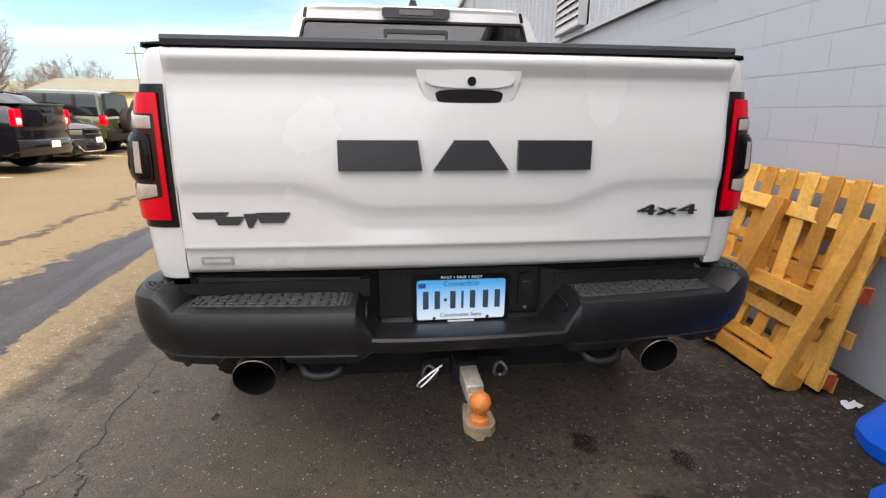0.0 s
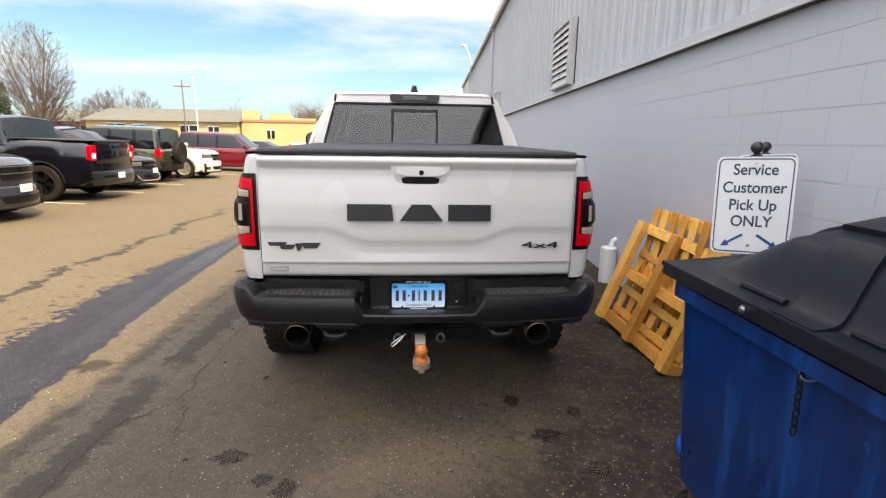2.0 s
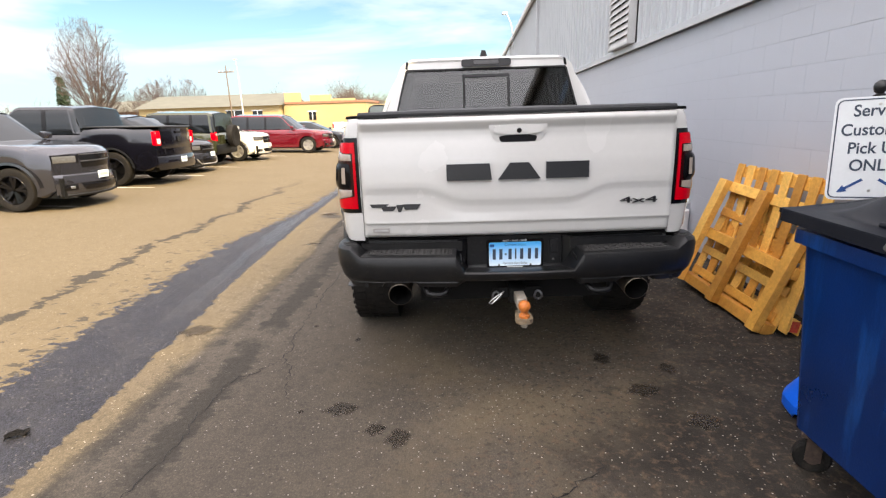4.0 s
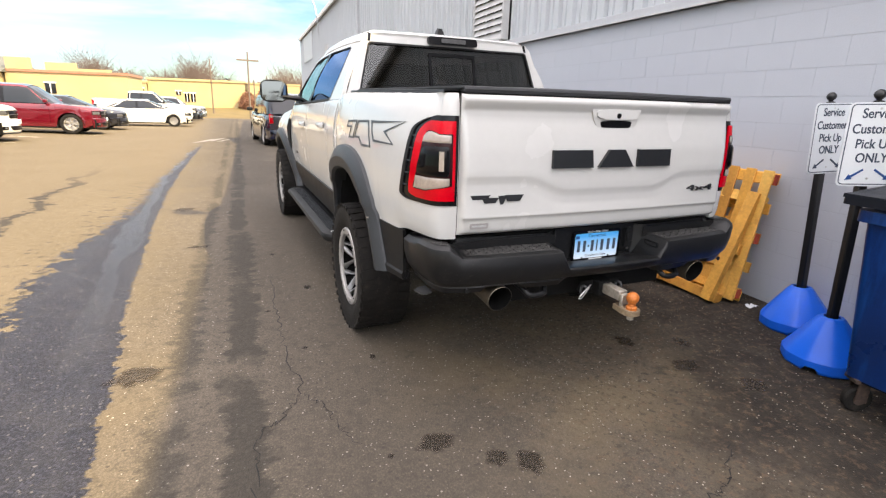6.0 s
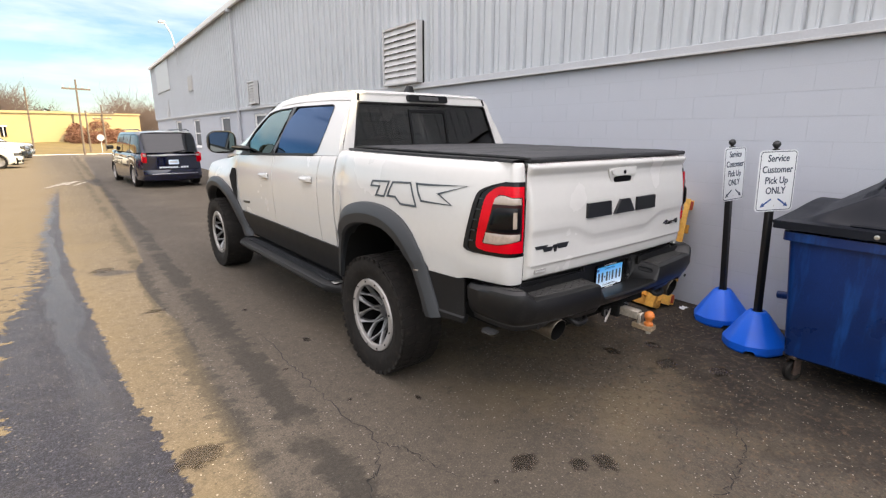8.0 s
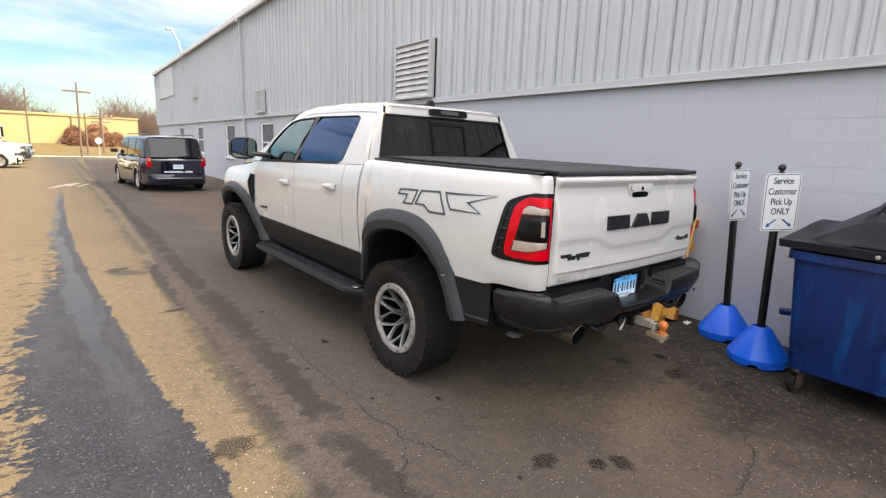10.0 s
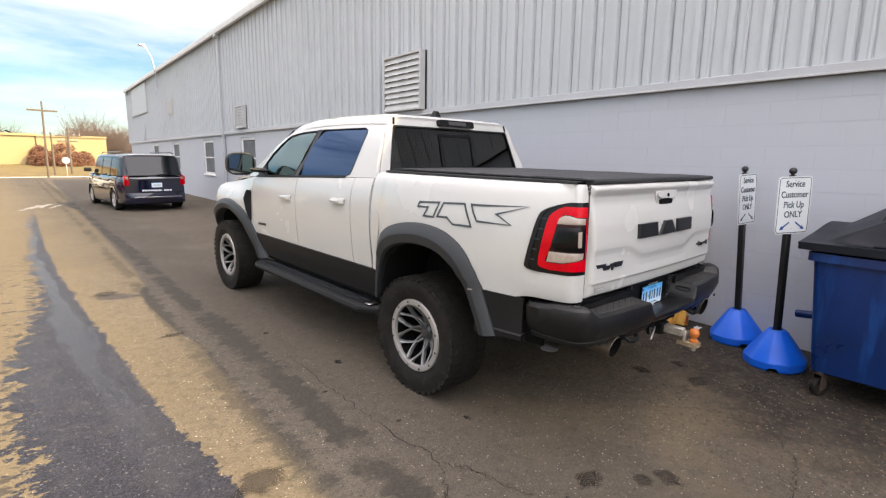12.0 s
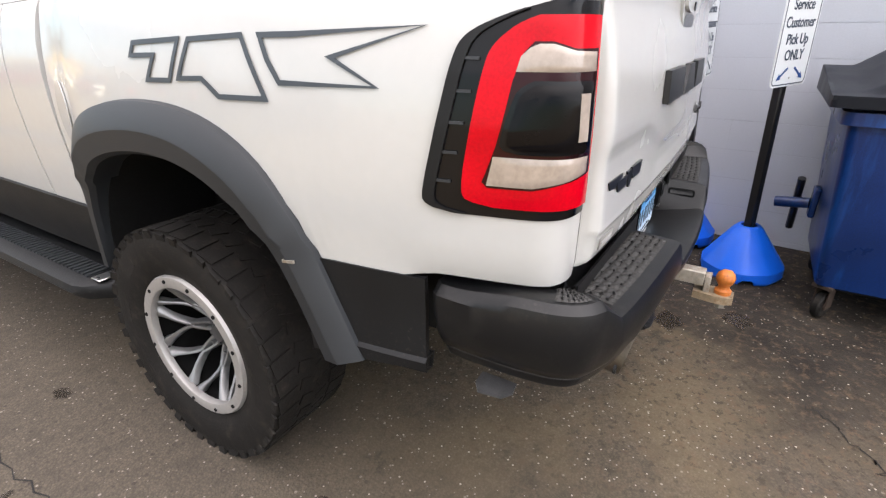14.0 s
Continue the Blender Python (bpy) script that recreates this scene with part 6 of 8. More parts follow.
def cab():
    rear = lambda w: 1.915 + 0.135 * w
    win_f = [(4.17, 0.03), (3.36, 0.02), (3.345, 0.05), (3.19, 0.86), (3.20, 0.90), (3.55, 0.91), (3.78, 0.90), (3.95, 0.80), (4.06, 0.62), (4.15, 0.34), (4.21, 0.12)]
    win_r = [(3.27, 0.02), (2.36, 0.02), (2.31, 0.045), (2.292, 0.10), (2.262, 0.78), (2.285, 0.86), (2.34, 0.90), (3.085, 0.905), (3.11, 0.88), (3.265, 0.06)]
    for s in (1, -1):
        outline = [(rear(0), 0), (rear(0.25), 0.25), (rear(0.5), 0.5), (rear(0.75), 0.75), (rear(1), 1), (2.4, 1), (2.8, 1), (3.2, 1), (3.5, 1), (3.75, 1), (3.95, 1), (4.15, 1), (4.35, 1), (4.52, 0.99), (4.56, 0.5), (4.58, 0.02), (4.3, 0.0), (3.8, 0), (3.3, 0), (2.8, 0), (2.3, 0)]
        sh = part("cab_frame", slab(outline, lambda a, b, d: gh(a, b, s, -d), 0.03, holes=[win_f, win_r]), M["white"], truck, "white cab pillars", smooth=60)
        for nm, poly, back, front in (("front_window", win_f, [(0.02, 3.36), (0.05, 3.345), (0.86, 3.19), (0.91, 3.20)], [(0.02, 4.17), (0.12, 4.21), (0.34, 4.15), (0.62, 4.06), (0.80, 3.95), (0.90, 3.78), (0.91, 3.55)]), ("rear_window", win_r, [(0.02, 2.36), (0.045, 2.31), (0.10, 2.292), (0.78, 2.262), (0.86, 2.285), (0.905, 2.34)], [(0.02, 3.27), (0.06, 3.265), (0.88, 3.11), (0.905, 3.085)])):
            sheet = grid(lambda t, w: gh(interp(w, back) + (interp(w, front) - interp(w, back)) * t, w, s, -0.010), lin(0, 1, 12), sorted(lin(0.02, back[-1][0], 13) + [0.05, 0.12, 0.86]), thick=0.004)
            part(nm, sheet, M["blue_glass"] if "rear" in nm else M["side"], sh, "dark tinted side glass" if "rear" in nm else "clear side glass", smooth=60)
            part("gasket", slab(poly, lambda a, b, d: gh(a, b, s, 0.003 - d), 0.012, holes=[ring(poly, 0.012)]), M["plastic"], sh, "black window seal")
        part("centre_pillar", slab([(3.375, 0.0), (3.255, 0.0), (3.09, 0.905), (3.205, 0.905)], lambda a, b, d: gh(a, b, s, 0.005 - d), 0.02), M["gloss"], sh, "black centre pillar")
        part("belt_seal", grid(lambda y, k: Vector((s * (cab_side(y, BELT(y)).x + [0.0, 0.006, 0.002][k]), y, BELT(y) + [-0.004, 0.004, 0.018][k])), lin(2.36, 4.28, 14), range(3), thick=0.004), M["plastic"], truck)
        part("roof_seam", grid(lambda t, k: Vector((s * (0.700 + 0.012 * k), [2.04, 2.06, 2.2, 3.0, 3.75][t], [2.02, 2.067, 2.077, 2.082, 2.03][t] - 0.004 * k)), range(5), [0, 1], thick=0.008), M["plastic"], truck, "black roof seam")
        # mirror
        mir = new("mirror")
        mir.parent, mir.empty_display_size = truck, 0.1
        part("arm", grid(lambda t, a: Vector((s * (0.955 + 0.19 * t), 4.10 + 0.045 * math.cos(a) + 0.03 * t, 1.535 + 0.028 * math.sin(a) + 0.02 * t)), lin(0, 1, 4), lin(0, 2 * math.pi, 13)), M["plastic"], mir)
        def shell(a, k):
            f = [0.93, 1.0, 1.0, 0.92, 0.72, 0.0][k]
            y = [4.085, 4.09, 4.12, 4.19, 4.24, 4.255][k]
            ca, sa = math.cos(a), math.sin(a)
            e = 0.62
            return Vector((s * (1.235 + 0.150 * f * math.copysign(abs(ca) ** e, ca)), y, 1.612 + 0.122 * f * math.copysign(abs(sa) ** e, sa)))
        part("mirror_shell", grid(shell, lin(0, 2 * math.pi * 27 / 28, 28), range(6), close=True), M["plastic"], mir, "black mirror shell")
        part("mirror_glass", slab(rrect(0.255, 0.205, 0.035), lambda a, b, d: Vector((s * (1.235 + a), 4.094 - d, 1.612 + b)), 0.004), M["mirror"], mir, "mirror glass")
        part("sail", slab([(4.03, 0.0), (4.26, 0.0), (4.22, 0.16), (4.12, 0.36)], lambda a, b, d: gh(a, b, s, 0.008 - d), 0.02), M["plastic"], mir)
    # roof
    def roof(x, y):
        ax = abs(x)
        z = interp(y, [(2.03, 2.062), (2.08, 2.085), (2.3, 2.094), (2.9, 2.098), (3.4, 2.083), (3.7, 2.045), (3.88, 1.985)])
        return Vector((x * 0.755, y, z + 0.008 * (1 - ax ** 2) - 0.018 * smoothstep(0.86, 0.95, ax) - 0.065 * smoothstep(0.93, 1.0, ax) ** 2))
    part("roof", grid(roof, lin(-1, -0.84, 9)[:-1] + lin(-0.84, 0.84, 20) + lin(0.84, 1, 9)[1:], [2.025, 2.035, 2.05, 2.08, 2.14, 2.25, 2.5, 2.8, 3.1, 3.35, 3.55, 3.7, 3.8, 3.88], thick=0.03), M["white"], truck, "white roof", smooth=60)
    # rear wall and its glass
    RW = lambda a, b, d: Vector((a, 1.915 + (b - 1.50) * 0.245 - d, b))
    outer = [(-0.93, 1.50), (0.93, 1.50), (0.915, 1.60), (0.765, 2.01), (0.72, 2.055), (-0.72, 2.055), (-0.765, 2.01), (-0.915, 1.60)]
    glass = [(-0.812, 1.575), (0.812, 1.575), (0.820, 1.60), (0.722, 1.978), (0.704, 1.994), (-0.704, 1.994), (-0.722, 1.978), (-0.820, 1.60)]
    rw = part("cab_back", slab(outer, RW, 0.0 + 0.02, holes=[glass]), M["white"], truck, "white cab back")
    part("back_glass", slab(glass, lambda a, b, d: RW(a, b, 0.004 + d), 0.004), M["tint"], rw, "dark tinted back window")
    part("gasket", slab(glass, lambda a, b, d: RW(a, b, 0.012 + d), 0.012, holes=[ring(glass, 0.014)]), M["plastic"], rw)
    for x in (-0.20, 0.20):
        part("slider_rail", slab([(x - 0.011, 1.60), (x + 0.011, 1.60), (x + 0.011, 1.94), (x - 0.011, 1.94)], lambda a, b, d: RW(a, b, 0.010 + d), 0.008), M["gloss"], rw)
    part("slider_rail", slab([(-0.19, 1.915), (0.19, 1.915), (0.19, 1.94), (-0.19, 1.94)], lambda a, b, d: RW(a, b, 0.010 + d), 0.008), M["gloss"], rw)
    for s in (-1, 1):
        part("corner_trim", slab([(s * 0.700, 1.998), (s * 0.722, 1.998), (s * 0.712, 2.058), (s * 0.690, 2.058)], lambda a, b, d: RW(a, b, 0.018 + d), 0.006), M["gloss"], rw, "black roof corner trim")
    hb = part("high_brake_lamp", slab(rrect(0.44, 0.062, 0.02, 5, 0.0, 2.036), lambda a, b, d: RW(a, b, 0.015 + d), 0.05), M["gloss"], truck, "black high brake lamp")
    part("lens", slab(rrect(0.22, 0.034, 0.008, 4, 0.0, 2.038), lambda a, b, d: RW(a, b, 0.066 + d), 0.004), M["tab"], hb, "grey cargo lamp lens")
    bm = bmesh.new()
    lo = [bm.verts.new(p) for p in ((-0.04, 2.24, 2.085), (0.04, 2.24, 2.085), (0.045, 2.34, 2.085), (0.0, 2.42, 2.085), (-0.045, 2.34, 2.085))]
    hi = [bm.verts.new(p) for p in ((-0.016, 2.262, 2.165), (0.016, 2.262, 2.165), (0.018, 2.30, 2.172), (0.0, 2.325, 2.160), (-0.018, 2.30, 2.172))]
    for i in range(5):
        bm.faces.new((lo[i], lo[(i + 1) % 5], hi[(i + 1) % 5], hi[i]))
    bm.faces.new(hi)
    part("antenna_fin", bm, M["plastic"], truck, "black antenna fin", smooth=60)
    # windscreen, bonnet, nose
    part("windscreen", grid(lambda x, t: Vector((x * (0.72 + 0.16 * t), 3.86 + 0.78 * t + 0.10 * (1 - x * x) * t, 1.99 - 0.50 * t)), lin(-1, 1, 12), lin(0, 1, 6), thick=0.006), M["pane"], truck, "clear windscreen")
    part("bonnet", grid(lambda x, y: Vector((x * interp(y, [(4.6, 0.90), (5.2, 0.86), (5.7, 0.76)]), y, interp(y, [(4.6, 1.45), (5.0, 1.44), (5.45, 1.38), (5.7, 1.26)]) + 0.04 * (1 - abs(x)) + 0.03 * smoothstep(0.55, 0.4, abs(x)))), lin(-1, 1, 24), lin(4.58, 5.70, 12), thick=0.03), M["white"], truck, "white bonnet")
    part("grille", box(-0.72, 0.72, 5.68, 5.76, 0.75, 1.22, 0.03), M["gloss"], truck, "black grille")
    part("front_bumper", box(-0.90, 0.90, 5.60, 5.82, 0.52, 0.75, 0.05), M["plastic"], truck, "black front bumper")
    # seats and wheel behind the glass
    for x in (-0.42, 0.42):
        st = part("front_seat", box(x - 0.25, x + 0.25, 3.15, 3.65, 1.06, 1.20, 0.05, seg=2), M["seat"], truck, "dark front seat")
        part("backrest", box(-0.24, 0.24, -0.08, 0.08, 0.0, 0.60, 0.06, seg=2), M["seat"], st, m=pose(x, 3.12, 1.14, 12, 0, 0))
        part("headrest", box(-0.13, 0.13, -0.05, 0.05, 0.63, 0.80, 0.045, seg=2), M["seat"], st, m=pose(x, 3.10, 1.14, 10, 0, 0))
    rb = part("rear_bench", box(-0.68, 0.68, 2.22, 2.70, 1.06, 1.20, 0.05, seg=2), M["seat"], truck, "dark rear bench")
    part("backrest", box(-0.68, 0.68, 2.10, 2.24, 1.18, 1.68, 0.05, seg=2), M["seat"], rb)
    for x in (-0.45, 0.45):
        part("headrest", box(x - 0.13, x + 0.13, 2.10, 2.20, 1.70, 1.84, 0.04, seg=2), M["seat"], rb)
    part("dashboard", box(-0.84, 0.84, 4.10, 4.45, 1.20, 1.46, 0.06, seg=2), M["seat"], truck, "dark dashboard")
    sw = bmesh.new()
    for k in range(24):
        a, b = 2 * math.pi * k / 24, 2 * math.pi * (k + 1) / 24
        tube([(0.19 * math.cos(a), 0.19 * math.sin(a), 0), (0.19 * math.cos(b), 0.19 * math.sin(b), 0)], 0.017, 6, sw, cap=False)
    tube([(-0.18, 0, 0), (0.18, 0, 0)], 0.022, 6, sw)
    tube([(0, 0, 0), (0, -0.18, 0)], 0.022, 6, sw)
    part("steering_wheel", sw, M["seat"], truck, "dark steering wheel", m=pose(-0.42, 3.90, 1.42, 65, 0, 0))


M["mirror"] = pbr("mirror_glass", (0.17, 0.18, 0.17), 0.03, metal=1.0, var=0.01, bump=0.0, rvar=0.01)


def decals():
    """The outlined dark graphic on each bed side: three angular pieces."""
    for s in (-1, 1):
        D = lambda a, b, d: flip(bed(bed_u(a), b, 0.003 + d), s)
        one = [(1.240, 1.385), (1.218, 1.430), (0.985, 1.442), (1.040, 1.328), (1.165, 1.324), (1.125, 1.388)]
        two = [(0.955, 1.441), (0.740, 1.452), (0.715, 1.405), (0.655, 1.302), (0.840, 1.298), (0.905, 1.338), (1.015, 1.334)]
        three = [(0.690, 1.452), (0.575, 1.454), (0.225, 1.466), (0.450, 1.402), (0.335, 1.345), (0.620, 1.340), (0.660, 1.392)]
        for poly in (one, two, three):
            poly = [(1.24 - (1.24 - a) * 0.935, b) for a, b in poly]
            part("side_graphic", slab(dense(poly), D, 0.0015, holes=[dense(ring(poly, 0.0125))]), M["decal"], truck, "dark outlined side graphic", smooth=0)


truck_body()
tailgate()
lamps()
truck_wheels()
tonneau()
bumper()
hitch()
cab()
decals()


# ---- things by the wall ----
M["redend"] = pbr("red_end_paint", (0.42, 0.045, 0.02), 0.8, var=0.35, scale=20, bump=0.2, dirt=(0.30, 0.12, 0.04))


def sign_stand(x, y, face, first, lean=(0.0, 0.0)):
    """A sign on a black post in a weighted blue base; face: degrees by which it turns from facing -y towards -x; lean: how far the foot stands off from under the board."""
    s = thing("sign_stand", "white service pick-up sign on a post in a blue base" if first else "white service pick-up sign on a black post, close to the wall", "sign", "pick-up signs", Matrix.Translation((x + lean[0], y + lean[1], 0.004)) @ Matrix.Rotation(lean[1] / 1.4, 4, "X") @ Matrix.Rotation(-lean[0] / 1.4, 4, "Y") @ Matrix.Rotation(radians(-face), 4, "Z"))
    n = 10
    prof = [(0.228, 0.0), (0.240, 0.02), (0.240, 0.075), (0.226, 0.095), (0.085, 0.300), (0.066, 0.318), (0.045, 0.320)]
    def shell(k, j):
        a = 2 * math.pi * k / 60
        r, z = prof[j]
        c = math.cos(math.pi / n) / math.cos((a % (2 * math.pi / n)) - math.pi / n)
        r *= 0.5 + 0.5 * c
        if j < 2 and (k % 15) in (6, 7, 8):
            z = 0.035 + 0.001 * j
        return Vector((r * math.cos(a), r * math.sin(a), z))
    part("base", grid(shell, range(60), range(7), close=True), M["base"], s, "blue moulded plastic base", smooth=30)
    part("post", box(-0.025, 0.025, -0.025, 0.025, 0.30, 1.634, 0.006), M["black"], s, "black post")
    part("finial", lathe([(0, 1.629), (0.027, 1.629), (0.027, 1.641), (0.0126, 1.6465), (0.0144, 1.652), (0.0261, 1.663), (0.0306, 1.6778), (0.0261, 1.6925), (0.0126, 1.7044), (0, 1.7072)], 20, "Z"), M["black"], s, "black ball finial")
    b = part("board", slab(rrect(0.330, 0.475, 0.03), lambda a, c, d: Vector((a, -0.030 - d, 1.398 + c)), 0.006), M["sign"], s, "white sign board")
    part("border", slab(rrect(0.312, 0.457, 0.026), lambda a, c, d: Vector((a, -0.0362 - d, 1.398 + c)), 0.0012, holes=[rrect(0.301, 0.446, 0.021)[::-1]]), M["letter"], b, "dark border line")
    for k, (w, z) in enumerate((("Service", 1.572), ("Customer", 1.486), ("Pick Up", 1.402), ("ONLY", 1.322))):
        writing("lettering", w, 0.075, M["letter"], b, pose(0, -0.0372, z, 90, 0, 0), 0.0008, 0.86, bold=0.0011)
    for q in (-1, 1):
        tail, tip = Vector((q * 0.030, 1.258)), Vector((q * 0.122, 1.196))
        d = (tip - tail).normalized()
        u = Vector((-d.y, d.x))
        h = tip - d * 0.036
        poly = [tail + u * 0.006, h + u * 0.006, h + u * 0.018, tip, h - u * 0.018, h - u * 0.006, tail - u * 0.006]
        part("arrow", slab([tuple(p) for p in poly], lambda a, c, e: Vector((a, -0.0364 - e, c)), 0.0012), M["blue_ink"] if first else M["letter"], b, "blue arrow")
    for z in (1.205, 1.60):
        part("screw", lathe([(0.0, 0.003), (0.006, 0.002), (0.007, 0.0)], 10, "Z", bm=bmesh.new()), M["chrome"], b, m=pose(0, -0.0365, z, 90, 0, 0))


sign_stand(1.622, -0.352, 30, True, (0.035, -0.045))
sign_stand(2.015, 0.12, 8, False, (0.04, -0.085))


def rolling_bin():
    b = thing("rolling_bin", "large dark blue wheeled waste bin with a black hinged lid", "waste bin")
    top, bot = (1.135, 2.06, -2.46, -0.655, 1.09), (1.175, 1.99, -2.38, -0.735, 0.205)

    def hull(k, t):
        """k runs round the plan, t from the foot to the rim."""
        x0, x1, y0, y1 = [bot[i] + (top[i] - bot[i]) * t for i in range(4)]
        pts = rrect(x1 - x0, y1 - y0, 0.045, 4, (x0 + x1) / 2, (y0 + y1) / 2)
        p = pts[k]
        return Vector((p[0], p[1], bot[4] + (top[4] - bot[4]) * t))
    bm = grid(hull, range(16), lin(0, 1, 9), close=True)
    bmesh.ops.holes_fill(bm, edges=[e for e in bm.edges if e.is_boundary and e.verts[0].co.z < 0.3])
    part("body", bm, M["bin"], b, "dark blue moulded body", smooth=30)
    part("rim", slab(rrect(0.985, 1.865, 0.05, 4, 1.5975, -1.5575), lambda a, c, d: Vector((a, c, 1.045 + d)), 0.06, holes=[rrect(0.90, 1.78, 0.04, 4, 1.5975, -1.5575)[::-1]]), M["bin"], b, "blue rim")

    def lid(x, y):
        u, v = (x - 1.085) / 1.03, (-0.565 - y) / 2.0
        z = 1.178 + 0.08 * smoothstep(0, 1, u)
        hump = max(0.0, min(1.0, (v - 0.07) / 0.18)) * smoothstep(0.90, 0.80, v) * smoothstep(0.085, 0.20, u) * smoothstep(1.02, 0.93, u)
        z += hump * (0.185 + 0.075 * u)
        rib = smoothstep(0.30, 0.32, u) * smoothstep(0.90, 0.88, u) * (smoothstep(0.2, 0.21, v) * smoothstep(0.24, 0.23, v) + smoothstep(0.76, 0.77, v) * smoothstep(0.80, 0.79, v))
        return Vector((x, y, z + rib * 0.026))
    xs = lin(1.085, 1.34, 30)[:-1] + lin(1.34, 2.115, 24)
    ys = lin(-0.565, -0.80, 8)[:-1] + lin(-0.80, -1.50, 80)[:-1] + lin(-1.50, -2.30, 40)[:-1] + lin(-2.30, -2.565, 8)
    l = part("lid", grid(lid, xs, ys, thick=0.02, core=(1.6, -1.56, 0.5)), M["lid"], b, "black domed lid", smooth=50)
    edge = rrect(1.035, 2.005, 0.03, 4, 1.60, -1.565)
    part("lid_skirt", slab(edge, lambda a, c, d: Vector((a, c, 1.124 + d + (0.08 * smoothstep(0, 1, (a - 1.085) / 1.03) if d else 0))), 0.050, holes=[rrect(0.995, 1.965, 0.025, 4, 1.60, -1.565)[::-1]]), M["lid"], l, "lid skirt")
    for y in (-1.14, -1.72, -2.3):
        part("bolt", lathe([(0, 0.012), (0.008, 0.012), (0.009, 0.004), (0.015, 0.003), (0.015, 0.0)], 12, "Z", bm=bmesh.new()), M["chrome"], l, m=pose(1.081, y, 1.149, 0, -90, 0))
    panel = part("raised_panel", grid(lambda x, y: lid(x, y) + Vector((0, 0, 0.020)), lin(1.46, 1.96, 16), lin(-1.06, -2.02, 30), thick=0.03, core=(1.6, -1.56, 0.5)), M["lid"], l, "raised panel on the lid")
    for k in range(8):
        y = -1.16 - k * 0.098
        part("embossed_bar", box(-0.055, 0.055, -0.032, 0.032, 0.0, 0.012, 0.004), M["lid"], panel, m=Matrix.Translation(lid(1.62, y) + Vector((0, 0, 0.019))))
    for y0, y1 in ((-0.98, -1.20), (-1.46, -1.98)):
        part("ridge", tube([lid(1.185, y0 + (y1 - y0) * t) + Vector((0, 0, 0.004)) for t in lin(0, 1, 12)], 0.013, 8), M["lid"], l)
    part("grip_pad", grid(lambda x, y: lid(x, y) + Vector((0, 0, 0.004 + 0.030 * smoothstep(1.10, 1.30, x))), lin(1.10, 1.30, 10), lin(-1.235, -1.415, 8), thick=0.02, core=(1.6, -1.56, 0.5)), M["lid"], l, "sloping grip pad")
    hook = part("hook", tube([(1.133, -1.385, 1.040), (1.118, -1.385, 1.044), (1.108, -1.388, 1.036), (1.106, -1.396, 1.026), (1.109, -1.410, 1.022), (1.116, -1.424, 1.026), (1.128, -1.432, 1.034)], 0.003, 8), M["darkalloy"], b, "bent wire hook")
    bm = bmesh.new()
    for k in range(7):
        m = Matrix.Translation((1.112 + 0.003 * k, -1.392 + 0.002 * k, 1.018 - 0.030 * k)) @ Matrix.Rotation(k % 2 * 1.57, 4, "Z")
        for i in range(10):
            a, c = 2 * math.pi * i / 10, 2 * math.pi * (i + 1) / 10
            tube([m @ Vector((0.009 * math.cos(a), 0, 0.020 * math.sin(a))), m @ Vector((0.009 * math.cos(c), 0, 0.020 * math.sin(c)))], 0.003, 5, bm, cap=False)
    part("chain", bm, M["dark"], b, "short rusty chain")
    # lifting trunnion on the end, casters
    part("trunnion", tube([(1.70, -0.66, 0.50), (1.735, -0.49, 0.475)], 0.032, 14), M["bin"], b, "blue lifting peg")
    part("trunnion_plate", box(1.66, 1.76, -0.70, -0.665, 0.42, 0.60, 0.008), M["bin"], b)
    part("end_frame", tube([(1.98, -0.62, 0.25), (1.80, -0.60, 0.62)], 0.022, 8), M["black"], b, "dark strut")
    for x, y in ((1.24, -0.80), (1.93, -0.82), (1.24, -2.30), (1.93, -2.30)):
        c = part("caster", lathe([(0.0, -0.022), (0.066, -0.022), (0.075, -0.014), (0.075, 0.014), (0.066, 0.022), (0.0, 0.022)], 24), M["rubber"], b, "black caster", m=pose(x, y, 0.075, 0, 0, 60))
        part("caster_hub", lathe([(0.0, -0.027), (0.030, -0.027), (0.030, 0.027), (0.0, 0.027)], 16), M["rust"], c)
        for q in (-1, 1):
            part("caster_fork", box(q * 0.029, q * 0.036, -0.03, 0.03, -0.012, 0.105), M["rust"], c)
        part("caster_plate", box(-0.05, 0.05, -0.06, 0.06, 0.106, 0.131, 0.004), M["rust"], c)
    part("skid", box(1.185, 1.98, -2.36, -0.75, 0.190, 0.2035, 0.004), M["dark"], b)


M["rust"] = pbr("rusty_steel", (0.045, 0.028, 0.02), 0.8, var=0.4, scale=30, bump=0.4)
rolling_bin()


def board(parent, x0, x1, y0, y1, z0, z1, k, name="board"):
    """A sawn board with slightly broken edges; its grain differs by object."""
    return part(name, box(x0, x1, y0, y1, z0, z1, 0.004), WOOD[k % 3], parent)


